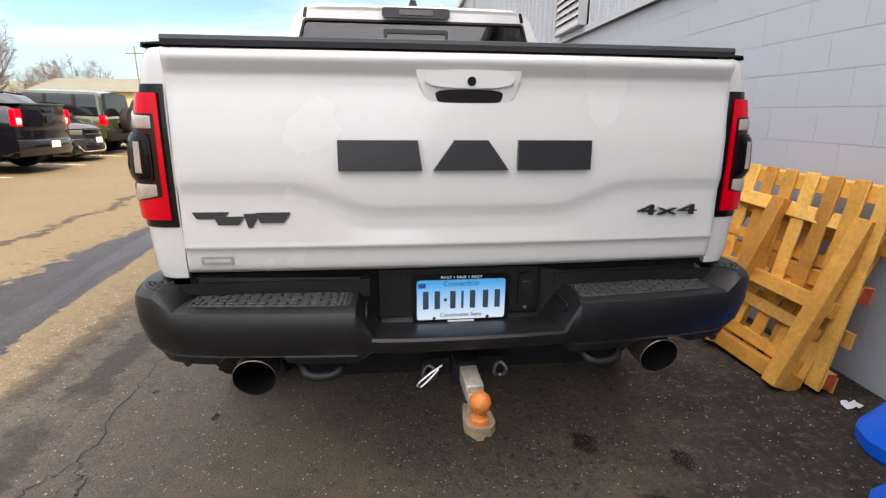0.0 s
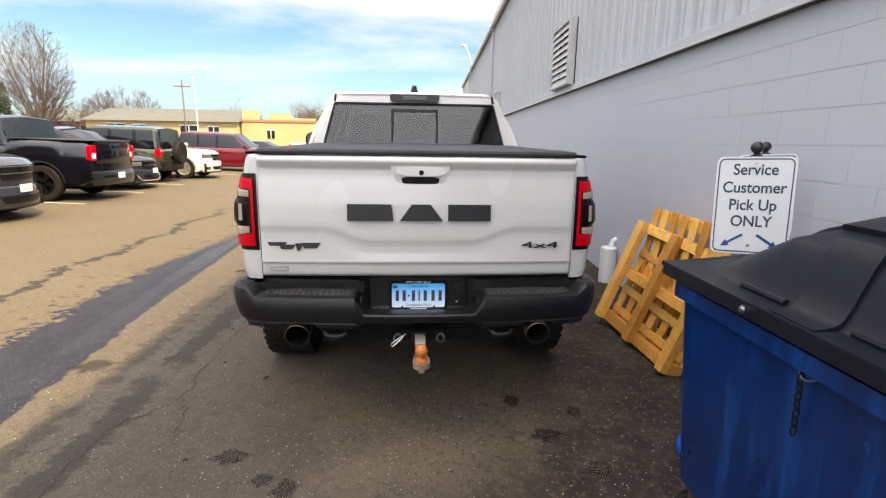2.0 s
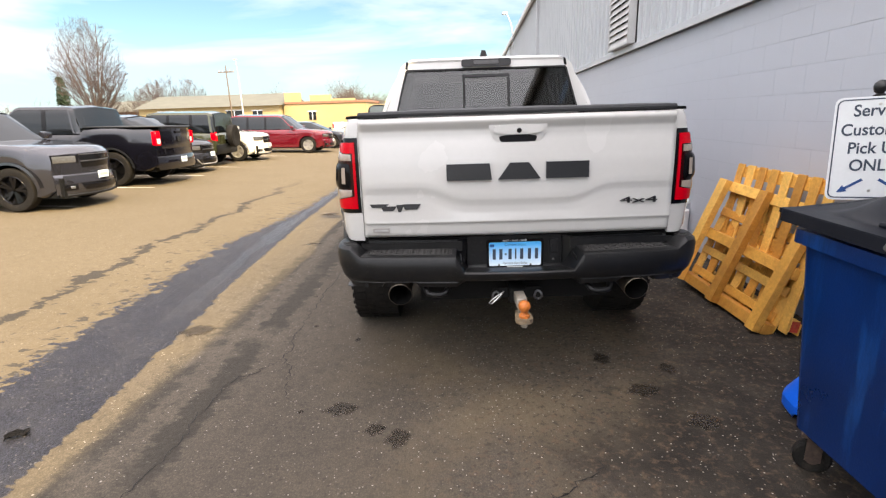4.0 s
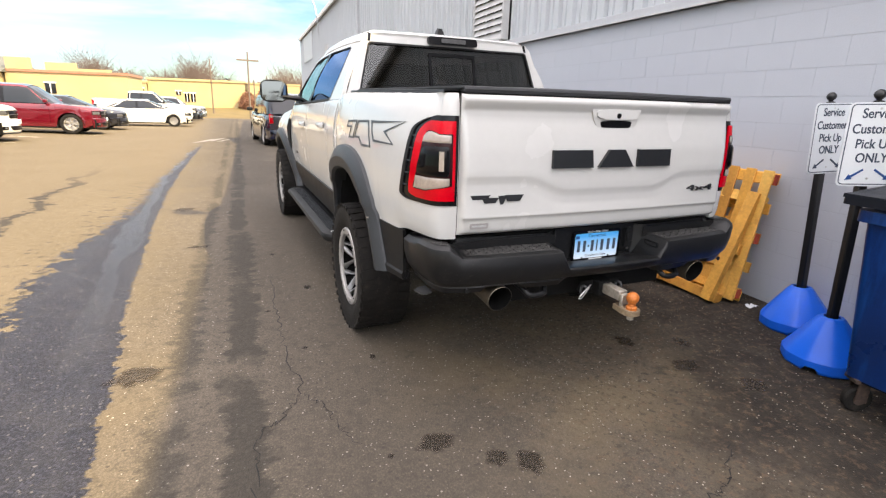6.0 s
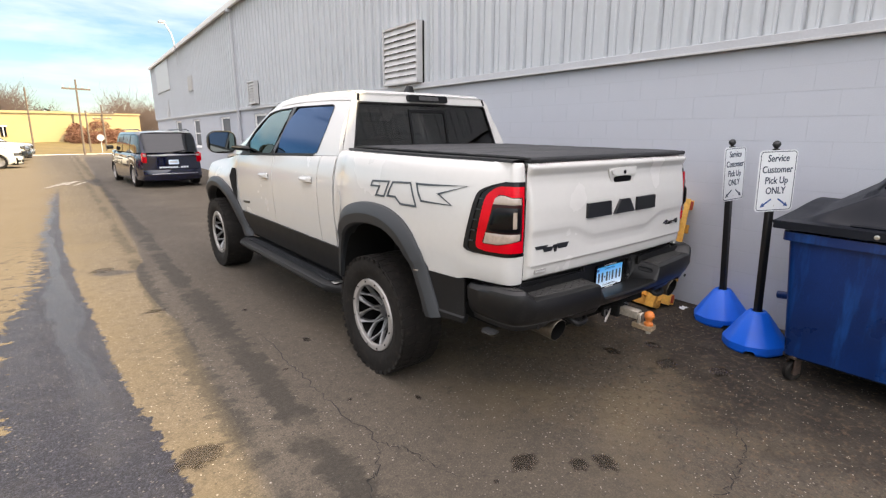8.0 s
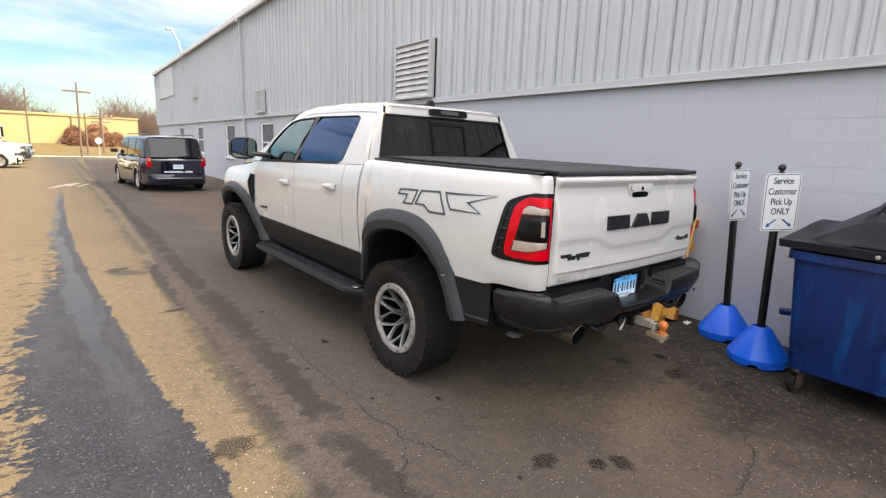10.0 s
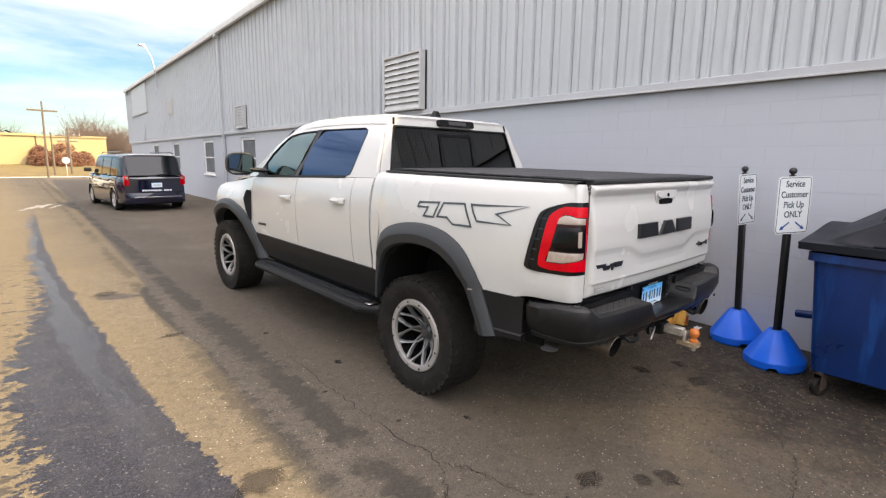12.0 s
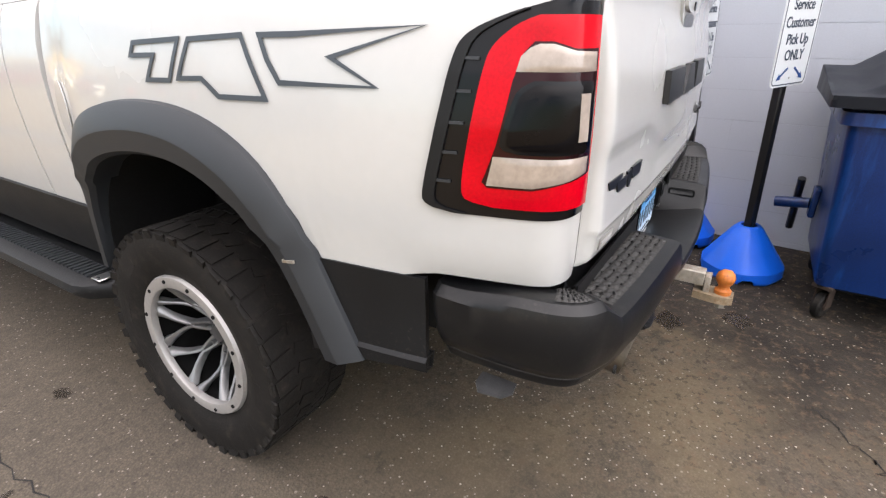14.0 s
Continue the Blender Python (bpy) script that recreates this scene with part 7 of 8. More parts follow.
def block_pallet(m, label, deck_gap, stamp):
    """Width along x, length up z, the underside towards -y, standing on its edge at z = 0."""
    p = thing("pallet", label, "pallet", "leaning pallets", m)
    rnd = random.Random(stamp)
    W, H = 1.14, 0.96
    for i, x in enumerate((-W / 2, -0.05, W / 2 - 0.10)):
        board(p, x + rnd.uniform(-0.006, 0.006), x + 0.095, -0.120, -0.057, 0.0, H, i + stamp)
    for j, z in enumerate((0.0, H / 2 - 0.04, H - 0.085)):
        board(p, -W / 2, W / 2, -0.056, 0.038, z, z + 0.085, j + stamp + 1, "stringer")
    for j, z in enumerate((0.10, 0.30, 0.66, 0.84)):
        board(p, -W / 2 + 0.02, W / 2 - 0.04, 0.020, 0.0375, z, z + 0.07, j, "cross_slat")
    n = 7
    for i in range(n):
        x = -W / 2 + i * (W - 0.095) / (n - 1)
        board(p, x, x + 0.095 - deck_gap * rnd.random(), 0.039, 0.055, rnd.uniform(-0.004, 0.004), H + rnd.uniform(-0.008, 0.004), i + stamp)
    return p


def slat_pallet(m, label):
    p = thing("pallet", label, "pallet", "leaning pallets", m)
    W, H = 1.16, 1.10
    for i in range(8):
        x = -W / 2 + i * (W - 0.09) / 7
        board(p, x, x + 0.09, -0.062, -0.045, 0, H, i)
    for j, z in enumerate((0.02, 0.50, H - 0.11)):
        board(p, -W / 2, W / 2, -0.044, 0.020, z, z + 0.09, j + 1, "stringer")
        for q in (-1, 1):
            part("paint_end", box(q * (W / 2 + 0.0005), q * (W / 2 + 0.003), -0.042, 0.018, z + 0.003, z + 0.087, 0.001), M["redend"], p, "red painted board end")
    for j in range(5):
        board(p, -W / 2, W / 2, 0.021, 0.037, 0.0 + j * 0.25, 0.09 + j * 0.25, j)
    return p


def leaning(x, y, turn, lean):
    return pose(x, y, 0.02, 0, 0, turn) @ pose(0, 0, 0, -lean, 0, 0)


slat_pallet(leaning(2.045, 1.10, -90, 10), "tall yellow pine pallet leaning on the block wall")
block_pallet(leaning(1.86, 1.16, -85, 20) @ pose(0, 0, 0, 0, 3, 0), "yellow pine block pallet leaning underside out against another", 0.01, 1)

cyl = thing("plastic_pipe", "short white capped pipe standing by the block wall", "pipe", m=pose(2.365, 3.08, 0))
part("pipe", lathe([(0.0, 0.0), (0.095, 0.0), (0.095, 0.42), (0.085, 0.43), (0.0, 0.43)], 24, "Z"), M["gutter"], cyl)
part("spout", tube([(0.03, 0.02, 0.43), (0.06, 0.03, 0.50), (0.10, 0.02, 0.53)], 0.03, 10), M["gutter"], cyl)
lit = thing("litter", "crumpled scrap of pale paper on the asphalt", "litter", m=pose(2.09, 0.42, 0.004))
bm = bmesh.new()
rnd = random.Random(4)
vs = [[bm.verts.new((0.02 * i - 0.05 + rnd.uniform(-0.006, 0.006), 0.018 * j - 0.03, 0.003 + rnd.uniform(0, 0.02))) for j in range(4)] for i in range(6)]
for i in range(5):
    for j in range(3):
        bm.faces.new((vs[i][j], vs[i + 1][j], vs[i + 1][j + 1], vs[i][j + 1]))
part("scrap", bm, M["sign"], lit)


deb = thing("debris", "flat black scrap of rubber lying on the asphalt", "litter", m=pose(-2.753, -0.40, 0.003, 0, 0, 40))
bm = bmesh.new()
rnd = random.Random(9)
vs = [[bm.verts.new((0.022 * i - 0.055 + rnd.uniform(-0.006, 0.006), 0.020 * j - 0.03 + rnd.uniform(-0.006, 0.006), 0.004 + rnd.uniform(0, 0.022))) for j in range(4)] for i in range(6)]
for i in range(5):
    for j in range(3):
        bm.faces.new((vs[i][j], vs[i + 1][j], vs[i + 1][j + 1], vs[i][j + 1]))
bmesh.ops.solidify(bm, geom=bm.faces[:], thickness=0.006)
part("scrap", bm, M["rubber"], deb)


# ---- parked vehicles ----
PAINT = {k: pbr("paint_" + k, c, 0.10, metal=mt, var=0.06, scale=2, bump=0.0, coat=0.8, spec=0.4, rvar=0.03) for k, c, mt in (("black", (0.004, 0.004, 0.007), 0.0), ("navy", (0.005, 0.007, 0.022), 0.0), ("grey", (0.036, 0.037, 0.048), 0.5), ("charcoal", (0.022, 0.023, 0.030), 0.3), ("olive", (0.040, 0.044, 0.022), 0.1), ("white", (0.62, 0.61, 0.57), 0.0), ("maroon", (0.125, 0.005, 0.012), 0.2), ("silver", (0.4, 0.41, 0.43), 0.6))}
PAINT["grey"].node_tree.nodes["Principled BSDF"].inputs["Coat Weight"].default_value = 1.0
CAR_GLASS = pbr("dark_car_glass", (0.006, 0.008, 0.011), 0.04, var=0.1, bump=0.0, coat=0.0, spec=0.5, rvar=0.01)
HEAD = pbr("headlamp", (0.13, 0.133, 0.14), 0.10, metal=0.3, var=0.3, scale=30, bump=0.2, coat=1.0)


def car_wheel_meshes(r, dark):
    tyre = lathe([(r * 0.66, -0.10), (r * 0.80, -0.115), (r * 0.95, -0.105), (r, -0.08), (r, 0.08), (r * 0.95, 0.105), (r * 0.80, 0.115), (r * 0.66, 0.10)], 36)
    rim = lathe([(r * 0.67, 0.09), (r * 0.63, 0.108), (r * 0.60, 0.095), (r * 0.57, 0.02), (0.0, 0.01)], 36)
    for k in range(5):
        a = 2 * math.pi * k / 5
        for sg in (-0.16, 0.16):
            p0, p1 = a, a + sg
            q = [(0.03, p0, 0.075), (r * 0.62, p1, 0.098)]
            rows = []
            for rr, b, x in q:
                c, t = Vector((0, math.cos(b), math.sin(b))), Vector((0, -math.sin(b), math.cos(b)))
                rows.append([rim.verts.new(c * rr + t * w + Vector((x - e, 0, 0))) for w, e in ((-0.028, 0.03), (-0.02, 0), (0.02, 0), (0.028, 0.03))])
            for j in range(3):
                rim.faces.new((rows[0][j], rows[0][j + 1], rows[1][j + 1], rows[1][j]))
    return tyre, rim


def car(name, label, m, paint, L, W, H, hood, belt, gh_pts, wheel_r=0.36, axles=(-0.29, 0.31), clear=0.24, dark_rim=False, deck=None, roofpaint=None, boxy=0.0, chrome=False):
    """A parked car; its nose looks to +y. gh_pts: rear base, rear top, front top, front base of the glasshouse, along its length."""
    c = thing(name, label, "car" if name != "pickup" else "pickup truck", "parked vehicles", m)
    yr, yrt, yft, yf = gh_pts
    ax = [L * a for a in axles]
    R = wheel_r * 1.17

    def top(y):
        f = y / L
        if deck is not None and y < yr:
            return interp(f, [(-0.5, deck - 0.06), (-0.485, deck), (yr / L, deck)])
        tail = belt - 0.02 if deck is None else belt
        return interp(f, [(-0.5, tail - 0.10), (-0.485, tail - 0.02), (yr / L, tail), (yf / L, hood + 0.05), (0.40, hood - 0.02), (0.46, hood - 0.055), (0.485, hood - 0.10), (0.5, hood - 0.17)])

    def low(y):
        z = clear + 0.10 * smoothstep(0.44 * L, 0.5 * L, abs(y))
        for a in ax:
            d = abs(y - a)
            if d < R:
                z = max(z, wheel_r + math.sqrt(R * R - d * d) * 0.98)
        return z

    bow, stern = 0.30 - 0.18 * boxy, 0.16 - 0.12 * boxy

    def plan(xr, y):
        """The ends are rounded in plan."""
        return y - bow * xr * xr * smoothstep(0.30 * L, 0.5 * L, y) + stern * xr * xr * smoothstep(-0.36 * L, -0.5 * L, y)

    def half(y):
        f = abs(y) / (L / 2)
        return W / 2 * (1 - (0.13 - 0.08 * boxy) * f ** 6 - 0.02 * f ** 2)

    SEC = [(-0.90, 0.0), (-0.985, 0.03), (-1.0, 0.30), (-0.995, 0.62), (-0.975, 0.86), (-0.93, 0.955), (-0.80, 0.995), (-0.4, 1.012), (0, 1.018), (0.4, 1.012), (0.80, 0.995), (0.93, 0.955), (0.975, 0.86), (0.995, 0.62), (1.0, 0.30), (0.985, 0.03), (0.90, 0.0)]

    def skin(y, v, off=0.0):
        """v from 0 to 16 round the section from the left sill over the top to the right sill."""
        i = min(int(v), 15)
        f = v - i
        sx, sz = SEC[i][0] * (1 - f) + SEC[i + 1][0] * f, SEC[i][1] * (1 - f) + SEC[i + 1][1] * f
        z0, z1 = low(y), top(y)
        sgn = 1 if sx > 0 else -1
        side = 1 - smoothstep(0.8, 0.98, sz)
        return Vector((sx * half(y) + off * sgn * side, plan(sx, y), z0 + (z1 - z0) * sz + off * (1 - side)))
    ys = sorted(set([round(v, 3) for v in lin(-L / 2, L / 2, 50)] + [round(a + d * R, 3) for a in ax for d in (-1.0, -0.995, -0.97, -0.9, -0.75, -0.5, -0.25, 0, 0.25, 0.5, 0.75, 0.9, 0.97, 0.995, 1.0)]))
    bm = grid(skin, ys, lin(0, 16, 33))
    for y in (-L / 2, L / 2):
        def cap(i, t):
            a, b = skin(y, i), skin(y, 16 - i)
            q = a.lerp(b, t)
            return Vector((q.x, plan(q.x / half(y), y), q.z))
        grid(cap, lin(0, 8, 12), lin(0, 1, 21), bm=bm)
    body = part("body", bm, paint, c)

    def nose(xr, z, off=0.0):
        y = L / 2
        return Vector((xr * half(y), plan(xr, y) + off, z))

    def tail(xr, z, off=0.0):
        y = -L / 2
        return Vector((xr * half(y), plan(xr, y) - off, z))

    def patch(nm, mat, where, x0, x1, z0, z1, off, parent, label="", taper=0.0, n=12):
        """A panel that follows the nose or the tail."""
        def fn(u, v):
            q = (2 * v - 1) ** 4
            xa, xb = x0 + (taper if x0 < 0 else 0) * (1 - v), x1 - (taper if x1 > 0 else 0) * (1 - v)
            return where(xa + (xb - xa) * u, z0 + (z1 - z0) * v, off - 0.008 * q)
        return part(nm, grid(fn, lin(0, 1, n), lin(0, 1, 6), thick=0.02, core=(0, 0, hood - 0.4)), mat, parent, label)
    part("underbody", box(-W / 2 * 0.80, W / 2 * 0.80, -L / 2 * 0.93, L / 2 * 0.93, clear - 0.02, clear + 0.34), M["dark"], c)

    zt = H

    def roofline(y):
        return interp(y, [(yr, belt), (yrt, zt - 0.05), (yrt + 0.12, zt), (yft - 0.1, zt), (yft, zt - 0.04), (yf, hood + 0.06)])

    def glasshouse(y, v, off=0.0):
        """v from 0 to 8, over the roof."""
        zb = interp(y, [(yr, belt - 0.02), (yf, hood + 0.03)])
        zr = max(roofline(y), zb + 0.002)
        g = [(-0.94, 0.0), (-0.90 - 0.03 * boxy, 0.35), (-0.83 - 0.06 * boxy, 0.80), (-0.76 - 0.08 * boxy, 0.95), (0, 1.03), (0.76 + 0.08 * boxy, 0.95), (0.83 + 0.06 * boxy, 0.80), (0.90 + 0.03 * boxy, 0.35), (0.94, 0.0)]
        i = min(int(v), 7)
        f = v - i
        gx, gz = g[i][0] * (1 - f) + g[i + 1][0] * f, g[i][1] * (1 - f) + g[i + 1][1] * f
        sgn = 1 if gx > 0 else -1
        side = 1 - smoothstep(0.8, 1.0, gz)
        k = half(y) * (1 - (0.10 - 0.06 * boxy) * smoothstep(yft, yf, y) - (0.06 - 0.04 * boxy) * smoothstep(yrt, yr, y))
        return Vector((gx * k + off * sgn * side, y, zb + (zr - zb) * gz + off * (1 - 0.5 * side)))
    gy = sorted(set(lin(yr, yrt, 8) + lin(yrt, yft, 14) + lin(yft, yf, 9)))
    part("glazing", grid(glasshouse, gy, lin(0, 8, 33)), CAR_GLASS, c, "dark glass")
    rp = roofpaint or paint
    part("roof", grid(lambda y, v: glasshouse(y, v, 0.010), lin(yrt + 0.02, yft - 0.01, 12), lin(2.35, 5.65, 17)), rp, c, "roof panel")
    mids = [yrt + (yft - yrt) * f for f in ((0.33, 0.68) if yft - yrt > 1.9 else (0.5,))]
    for v0, v1 in ((0, 2.4), (5.6, 8)):
        for y0 in mids:
            part("pillar", grid(lambda y, v: glasshouse(y, v, 0.006), [y0 - 0.05, y0 + 0.05], lin(v0, v1, 8)), M["gloss"], c)
        for a, b in ((yr, yrt), (yf, yft)):
            w = 0.10 if b == yft else 0.16
            def rail(t, k):
                y = a + (b - a) * t + (w * (k - 0.5) if abs(b - a) > 0.15 else w * k * (1 if a == yr else -1))
                y = min(max(y, yr), yf)
                lim = 2.5 if v0 == 0 else 5.5
                f = smoothstep(0, 1, t)
                return glasshouse(y, (v0 + (lim - v0) * t) if v0 == 0 else (8 - (8 - lim) * t), 0.009)
            part("pillar", grid(rail, lin(0.02, 1, 8), [0, 1]), rp, c)
    # arches, sills, bumpers
    for s in (-1, 1):
        for a in ax:
            part("arch", grid(lambda t, k: Vector((s * (half(a) * 0.995 + [0.008, 0.012, -0.10][k]), a + (R + [0.05, 0.0, 0.0][k]) * math.cos(t), wheel_r + (R + [0.05, 0.0, 0.0][k]) * math.sin(t) * 0.98)), lin(0.05, math.pi - 0.05, 18), range(3)), M["plastic"] if clear > 0.25 else paint, c)
        part("sill", box(s * (W / 2 * 0.90), s * (W / 2 * 0.97), ax[0] + R, ax[1] - R, clear - 0.03, clear + 0.09, 0.02), M["plastic"], c)
        for y in (yrt + (yft - yrt) * 0.30, yrt + (yft - yrt) * 0.72):
            part("door_handle", box(s * (half(y) * 0.985), s * (half(y) * 0.985 + 0.035), y, y + 0.18, belt - 0.17, belt - 0.135, 0.008), paint, c)
        for y in (mids[0], yf - 0.15, yr + 0.25):
            part("seam", grid(lambda z, k: skin(y + 0.006 * (k - 0.5), z, 0.002), lin(1.5, 4.6, 8), [0, 1]) if s < 0 else grid(lambda z, k: skin(y + 0.006 * (k - 0.5), z, 0.002), lin(11.4, 14.5, 8), [0, 1]), M["gloss"], c)
        mr = part("mirror", box(s * (half(yf) * 0.94), s * (half(yf) * 0.94 + 0.22), yf - 0.28, yf - 0.14, hood + 0.06, hood + 0.20, 0.04, seg=2), paint if not boxy else M["plastic"], c)
        hs = patch("headlamp_surround", M["gloss"], nose, s * 0.50, s * 0.985, hood - 0.345, hood - 0.180, 0.006, c)
        patch("headlamp", HEAD, nose, s * 0.56, s * 0.965, hood - 0.325, hood - 0.205, 0.012, hs, "clear headlamp", n=8)
        if deck is not None:
            tl = patch("tail_lamp", M["red"], tail, s * 0.80, s * 0.995, deck - 0.44, deck - 0.09, 0.012, c, "red tail lamp", n=6)
            patch("clear_lens", M["sign"], tail, s * 0.83, s * 0.97, deck - 0.40, deck - 0.27, 0.02, tl, n=5)
            part("lamp_side", box(s * (half(-L / 2) * 0.985), s * (half(-L / 2) + 0.012), -L / 2 + 0.05, -L / 2 + 0.17, deck - 0.43, deck - 0.10, 0.008), M["red"], tl)
        else:
            tl = patch("tail_lamp", M["red"], tail, s * 0.86, s * 0.995, belt - 0.31, belt + 0.0, 0.012, c, "red tail lamp", n=6)
            patch("clear_lens", M["clear"], tail, s * 0.875, s * 0.98, belt - 0.13, belt - 0.05, 0.020, tl, n=5)
            part("lamp_side", box(s * (half(-L / 2) * 0.985), s * (half(-L / 2) + 0.012), -L / 2 + 0.04, -L / 2 + 0.20, belt - 0.29, belt - 0.03, 0.012), M["red"], tl)
    low_front = clear + 0.05
    fb = part("front_bumper", grid(lambda xr, k: nose(xr, low_front + [0.0, -0.01, 0.05, 0.16, 0.26, 0.33, 0.36][k], [-0.02, 0.035, 0.06, 0.065, 0.06, 0.04, -0.02][k] * (1 - 0.7 * xr ** 8)), lin(-0.995, 0.995, 25), range(7)), paint if not boxy else M["plastic"], c)
    patch("lower_grille", M["gloss"], nose, -0.60, 0.60, low_front + 0.05, low_front + 0.19, 0.070, fb, "black lower intake", 0.10)
    part("lower_lip", grid(lambda xr, k: nose(xr, low_front + [-0.005, -0.03, -0.06, -0.06][k], [0.03, 0.045, 0.03, -0.2][k]), lin(-0.97, 0.97, 21), range(4)), M["plastic"], fb)
    for s in (-1, 1):
        fl = patch("fog_recess", M["gloss"], nose, s * 0.66, s * 0.90, low_front + 0.06, low_front + 0.17, 0.068, fb, n=6)
        patch("fog_lamp", HEAD, nose, s * 0.72, s * 0.80, low_front + 0.09, low_front + 0.14, 0.076, fl, n=4)
    if chrome:
        patch("chrome_trim", M["alloy"], nose, -0.64, 0.64, low_front + 0.005, low_front + 0.035, 0.074, fb, "bright lower trim", 0.10)
        for s in (-1, 1):
            part("chrome_trim", tube([nose(s * (0.64 + 0.16 * t), low_front + 0.02 + 0.16 * t, 0.07) for t in lin(0, 1, 6)], 0.014, 6), M["alloy"], fb)
    gr = patch("grille", M["gloss"], nose, -0.50, 0.50, hood - 0.43, hood - 0.18, 0.014, c, "black grille", 0.06)
    patch("grille_bar", M["darkalloy"], nose, -0.47, 0.47, hood - 0.325, hood - 0.30, 0.024, gr)
    patch("grille_bar", M["darkalloy"], nose, -0.49, 0.49, hood - 0.20, hood - 0.185, 0.024, gr)
    rb = part("rear_bumper", grid(lambda xr, k: tail(xr, clear + [0.04, 0.02, 0.10, 0.26, 0.34, 0.36][k], [-0.05, 0.05, 0.09, 0.09, 0.06, -0.03][k] * (1 - 0.8 * xr ** 8)), lin(-0.998, 0.998, 25), range(6)), M["plastic"] if boxy > 0.8 else (PAINT["black"] if deck is not None else paint), c)
    for y, z in ((L / 2 + 0.078, clear + 0.36), (-L / 2 - (0.10 if deck is not None else 0.02), clear + (0.24 if deck is not None else 0.58))):
        pl = part("number_plate", box(-0.15, 0.15, y - 0.004, y + 0.004, z - 0.07, z + 0.07, 0.003), plate_mat_car, c, "pale blue number plate")
        part("number_bar", box(-0.11, 0.11, y + (0.005 if y > 0 else -0.007), y + (0.007 if y > 0 else -0.005), z - 0.025, z + 0.025), M["slat"], pl)
    if deck is not None:
        tg = patch("tailgate", paint, tail, -0.79, 0.79, deck - 0.52, deck - 0.012, 0.010, c, "tailgate", n=16)
        patch("gate_spoiler", M["gloss"], tail, -0.79, 0.79, deck - 0.03, deck + 0.012, 0.035, tg)
        part("gate_handle", box(-0.13, 0.13, -L / 2 - 0.045, -L / 2 - 0.018, deck - 0.16, deck - 0.09, 0.01), M["gloss"], tg)
    # wheels
    key = (round(wheel_r, 3), dark_rim)
    for s in (-1, 1):
        for a in ax:
            w = new("wheel")
            w.parent, w.empty_display_size = c, 0.1
            w.matrix_basis = pose(s * (W / 2 - 0.125), a, wheel_r, 50 * a, 0, 0 if s > 0 else 180)
            if key not in CAR_WHEELS:
                ty, ri = car_wheel_meshes(wheel_r, dark_rim)
                CAR_WHEELS[key] = (part("tyre", ty, M["rubber"], w, "black tyre").data, part("rim", ri, M["gloss"] if dark_rim else M["alloy"], w, "black alloy rim" if dark_rim else "silver alloy rim").data)
            else:
                again("tyre", CAR_WHEELS[key][0], w, Matrix.Identity(4), "black tyre")
                again("rim", CAR_WHEELS[key][1], w, Matrix.Identity(4), "black alloy rim" if dark_rim else "silver alloy rim")
    return c


CAR_WHEELS = {}
plate_mat_car = pbr("car_plate", (0.62, 0.74, 0.84), 0.4, var=0.05, bump=0.0)


def stand(x, y, turn):
    e = 1.2
    nx, ny = (ground_z(x + e, y) - ground_z(x - e, y)) / (2 * e), (ground_z(x, y + e) - ground_z(x, y - e)) / (2 * e)
    return Matrix.Translation((x, y, ground_z(x, y) + 0.004)) @ Vector((0, 0, 1)).rotation_difference(Vector((-nx, -ny, 1))).to_matrix().to_4x4() @ pose(0, 0, 0, 0, 0, turn)


NOSE, TAIL = -90, 90
car("suv", "dark grey mid-size SUV parked nose out with black wheels", stand(-7.22 - 2.55, 7.16, NOSE), PAINT["grey"], 5.1, 1.95, 1.81, 1.18, 1.17, (-2.35, -1.95, 0.35, 1.05), 0.395, dark_rim=True)
pk = car("pickup", "black crew-cab pickup parked tail out", stand(-7.45 - 2.92, 10.75, TAIL), PAINT["black"], 5.85, 2.06, 1.95, 1.25, 1.30, (-1.05, -0.92, 0.55, 1.35), 0.42, axles=(-0.30, 0.325), clear=0.36, deck=1.42, boxy=0.5, dark_rim=True)
part("emblem", slab(rrect(0.16, 0.14, 0.04), lambda a, b, d: Vector((a, -2.952 - d, 1.12 + b)), 0.01), M["badge"], pk, "dark emblem plate")
part("bed_cover", box(-0.88, 0.88, -2.85, -1.08, 1.425, 1.45, 0.01), M["vinyl"], pk, "black bed cover")
car("minivan", "dark minivan parked nose out with chrome lower trim", stand(-7.95 - 2.5, 13.50, NOSE), PAINT["charcoal"], 5.1, 1.95, 1.74, 1.02, 1.05, (-2.48, -2.15, 0.45, 1.65), 0.345, axles=(-0.30, 0.305), clear=0.19, chrome=True)
jp = car("off_roader", "olive green boxy off-roader parked tail out with a spare wheel", stand(-8.35 - 2.1, 15.95, TAIL), PAINT["olive"], 4.2, 1.86, 1.86, 1.12, 1.18, (-2.05, -2.0, 0.25, 0.62), 0.40, axles=(-0.30, 0.34), clear=0.40, boxy=1.0, dark_rim=True)
sp = part("spare_wheel", lathe([(0.20, -0.09), (0.30, -0.11), (0.385, -0.10), (0.40, -0.06), (0.40, 0.06), (0.385, 0.10), (0.30, 0.11), (0.18, 0.10), (0.10, 0.06), (0.0, 0.06)], 32), M["rubber"], jp, "black spare wheel", m=pose(0.10, -2.30, 1.02, 0, 0, -90))
car("suv", "white SUV parked nose out with dark lower grille", stand(-7.7 - 2.4, 18.3, NOSE), PAINT["white"], 4.85, 1.95, 1.76, 1.12, 1.12, (-2.25, -1.85, 0.30, 1.0), 0.385)
car("suv", "maroon red three-row SUV parked nose out", stand(-8.75, 23.4, NOSE), PAINT["maroon"], 5.2, 1.97, 1.80, 1.10, 1.12, (-2.5, -2.15, 0.35, 1.1), 0.385)
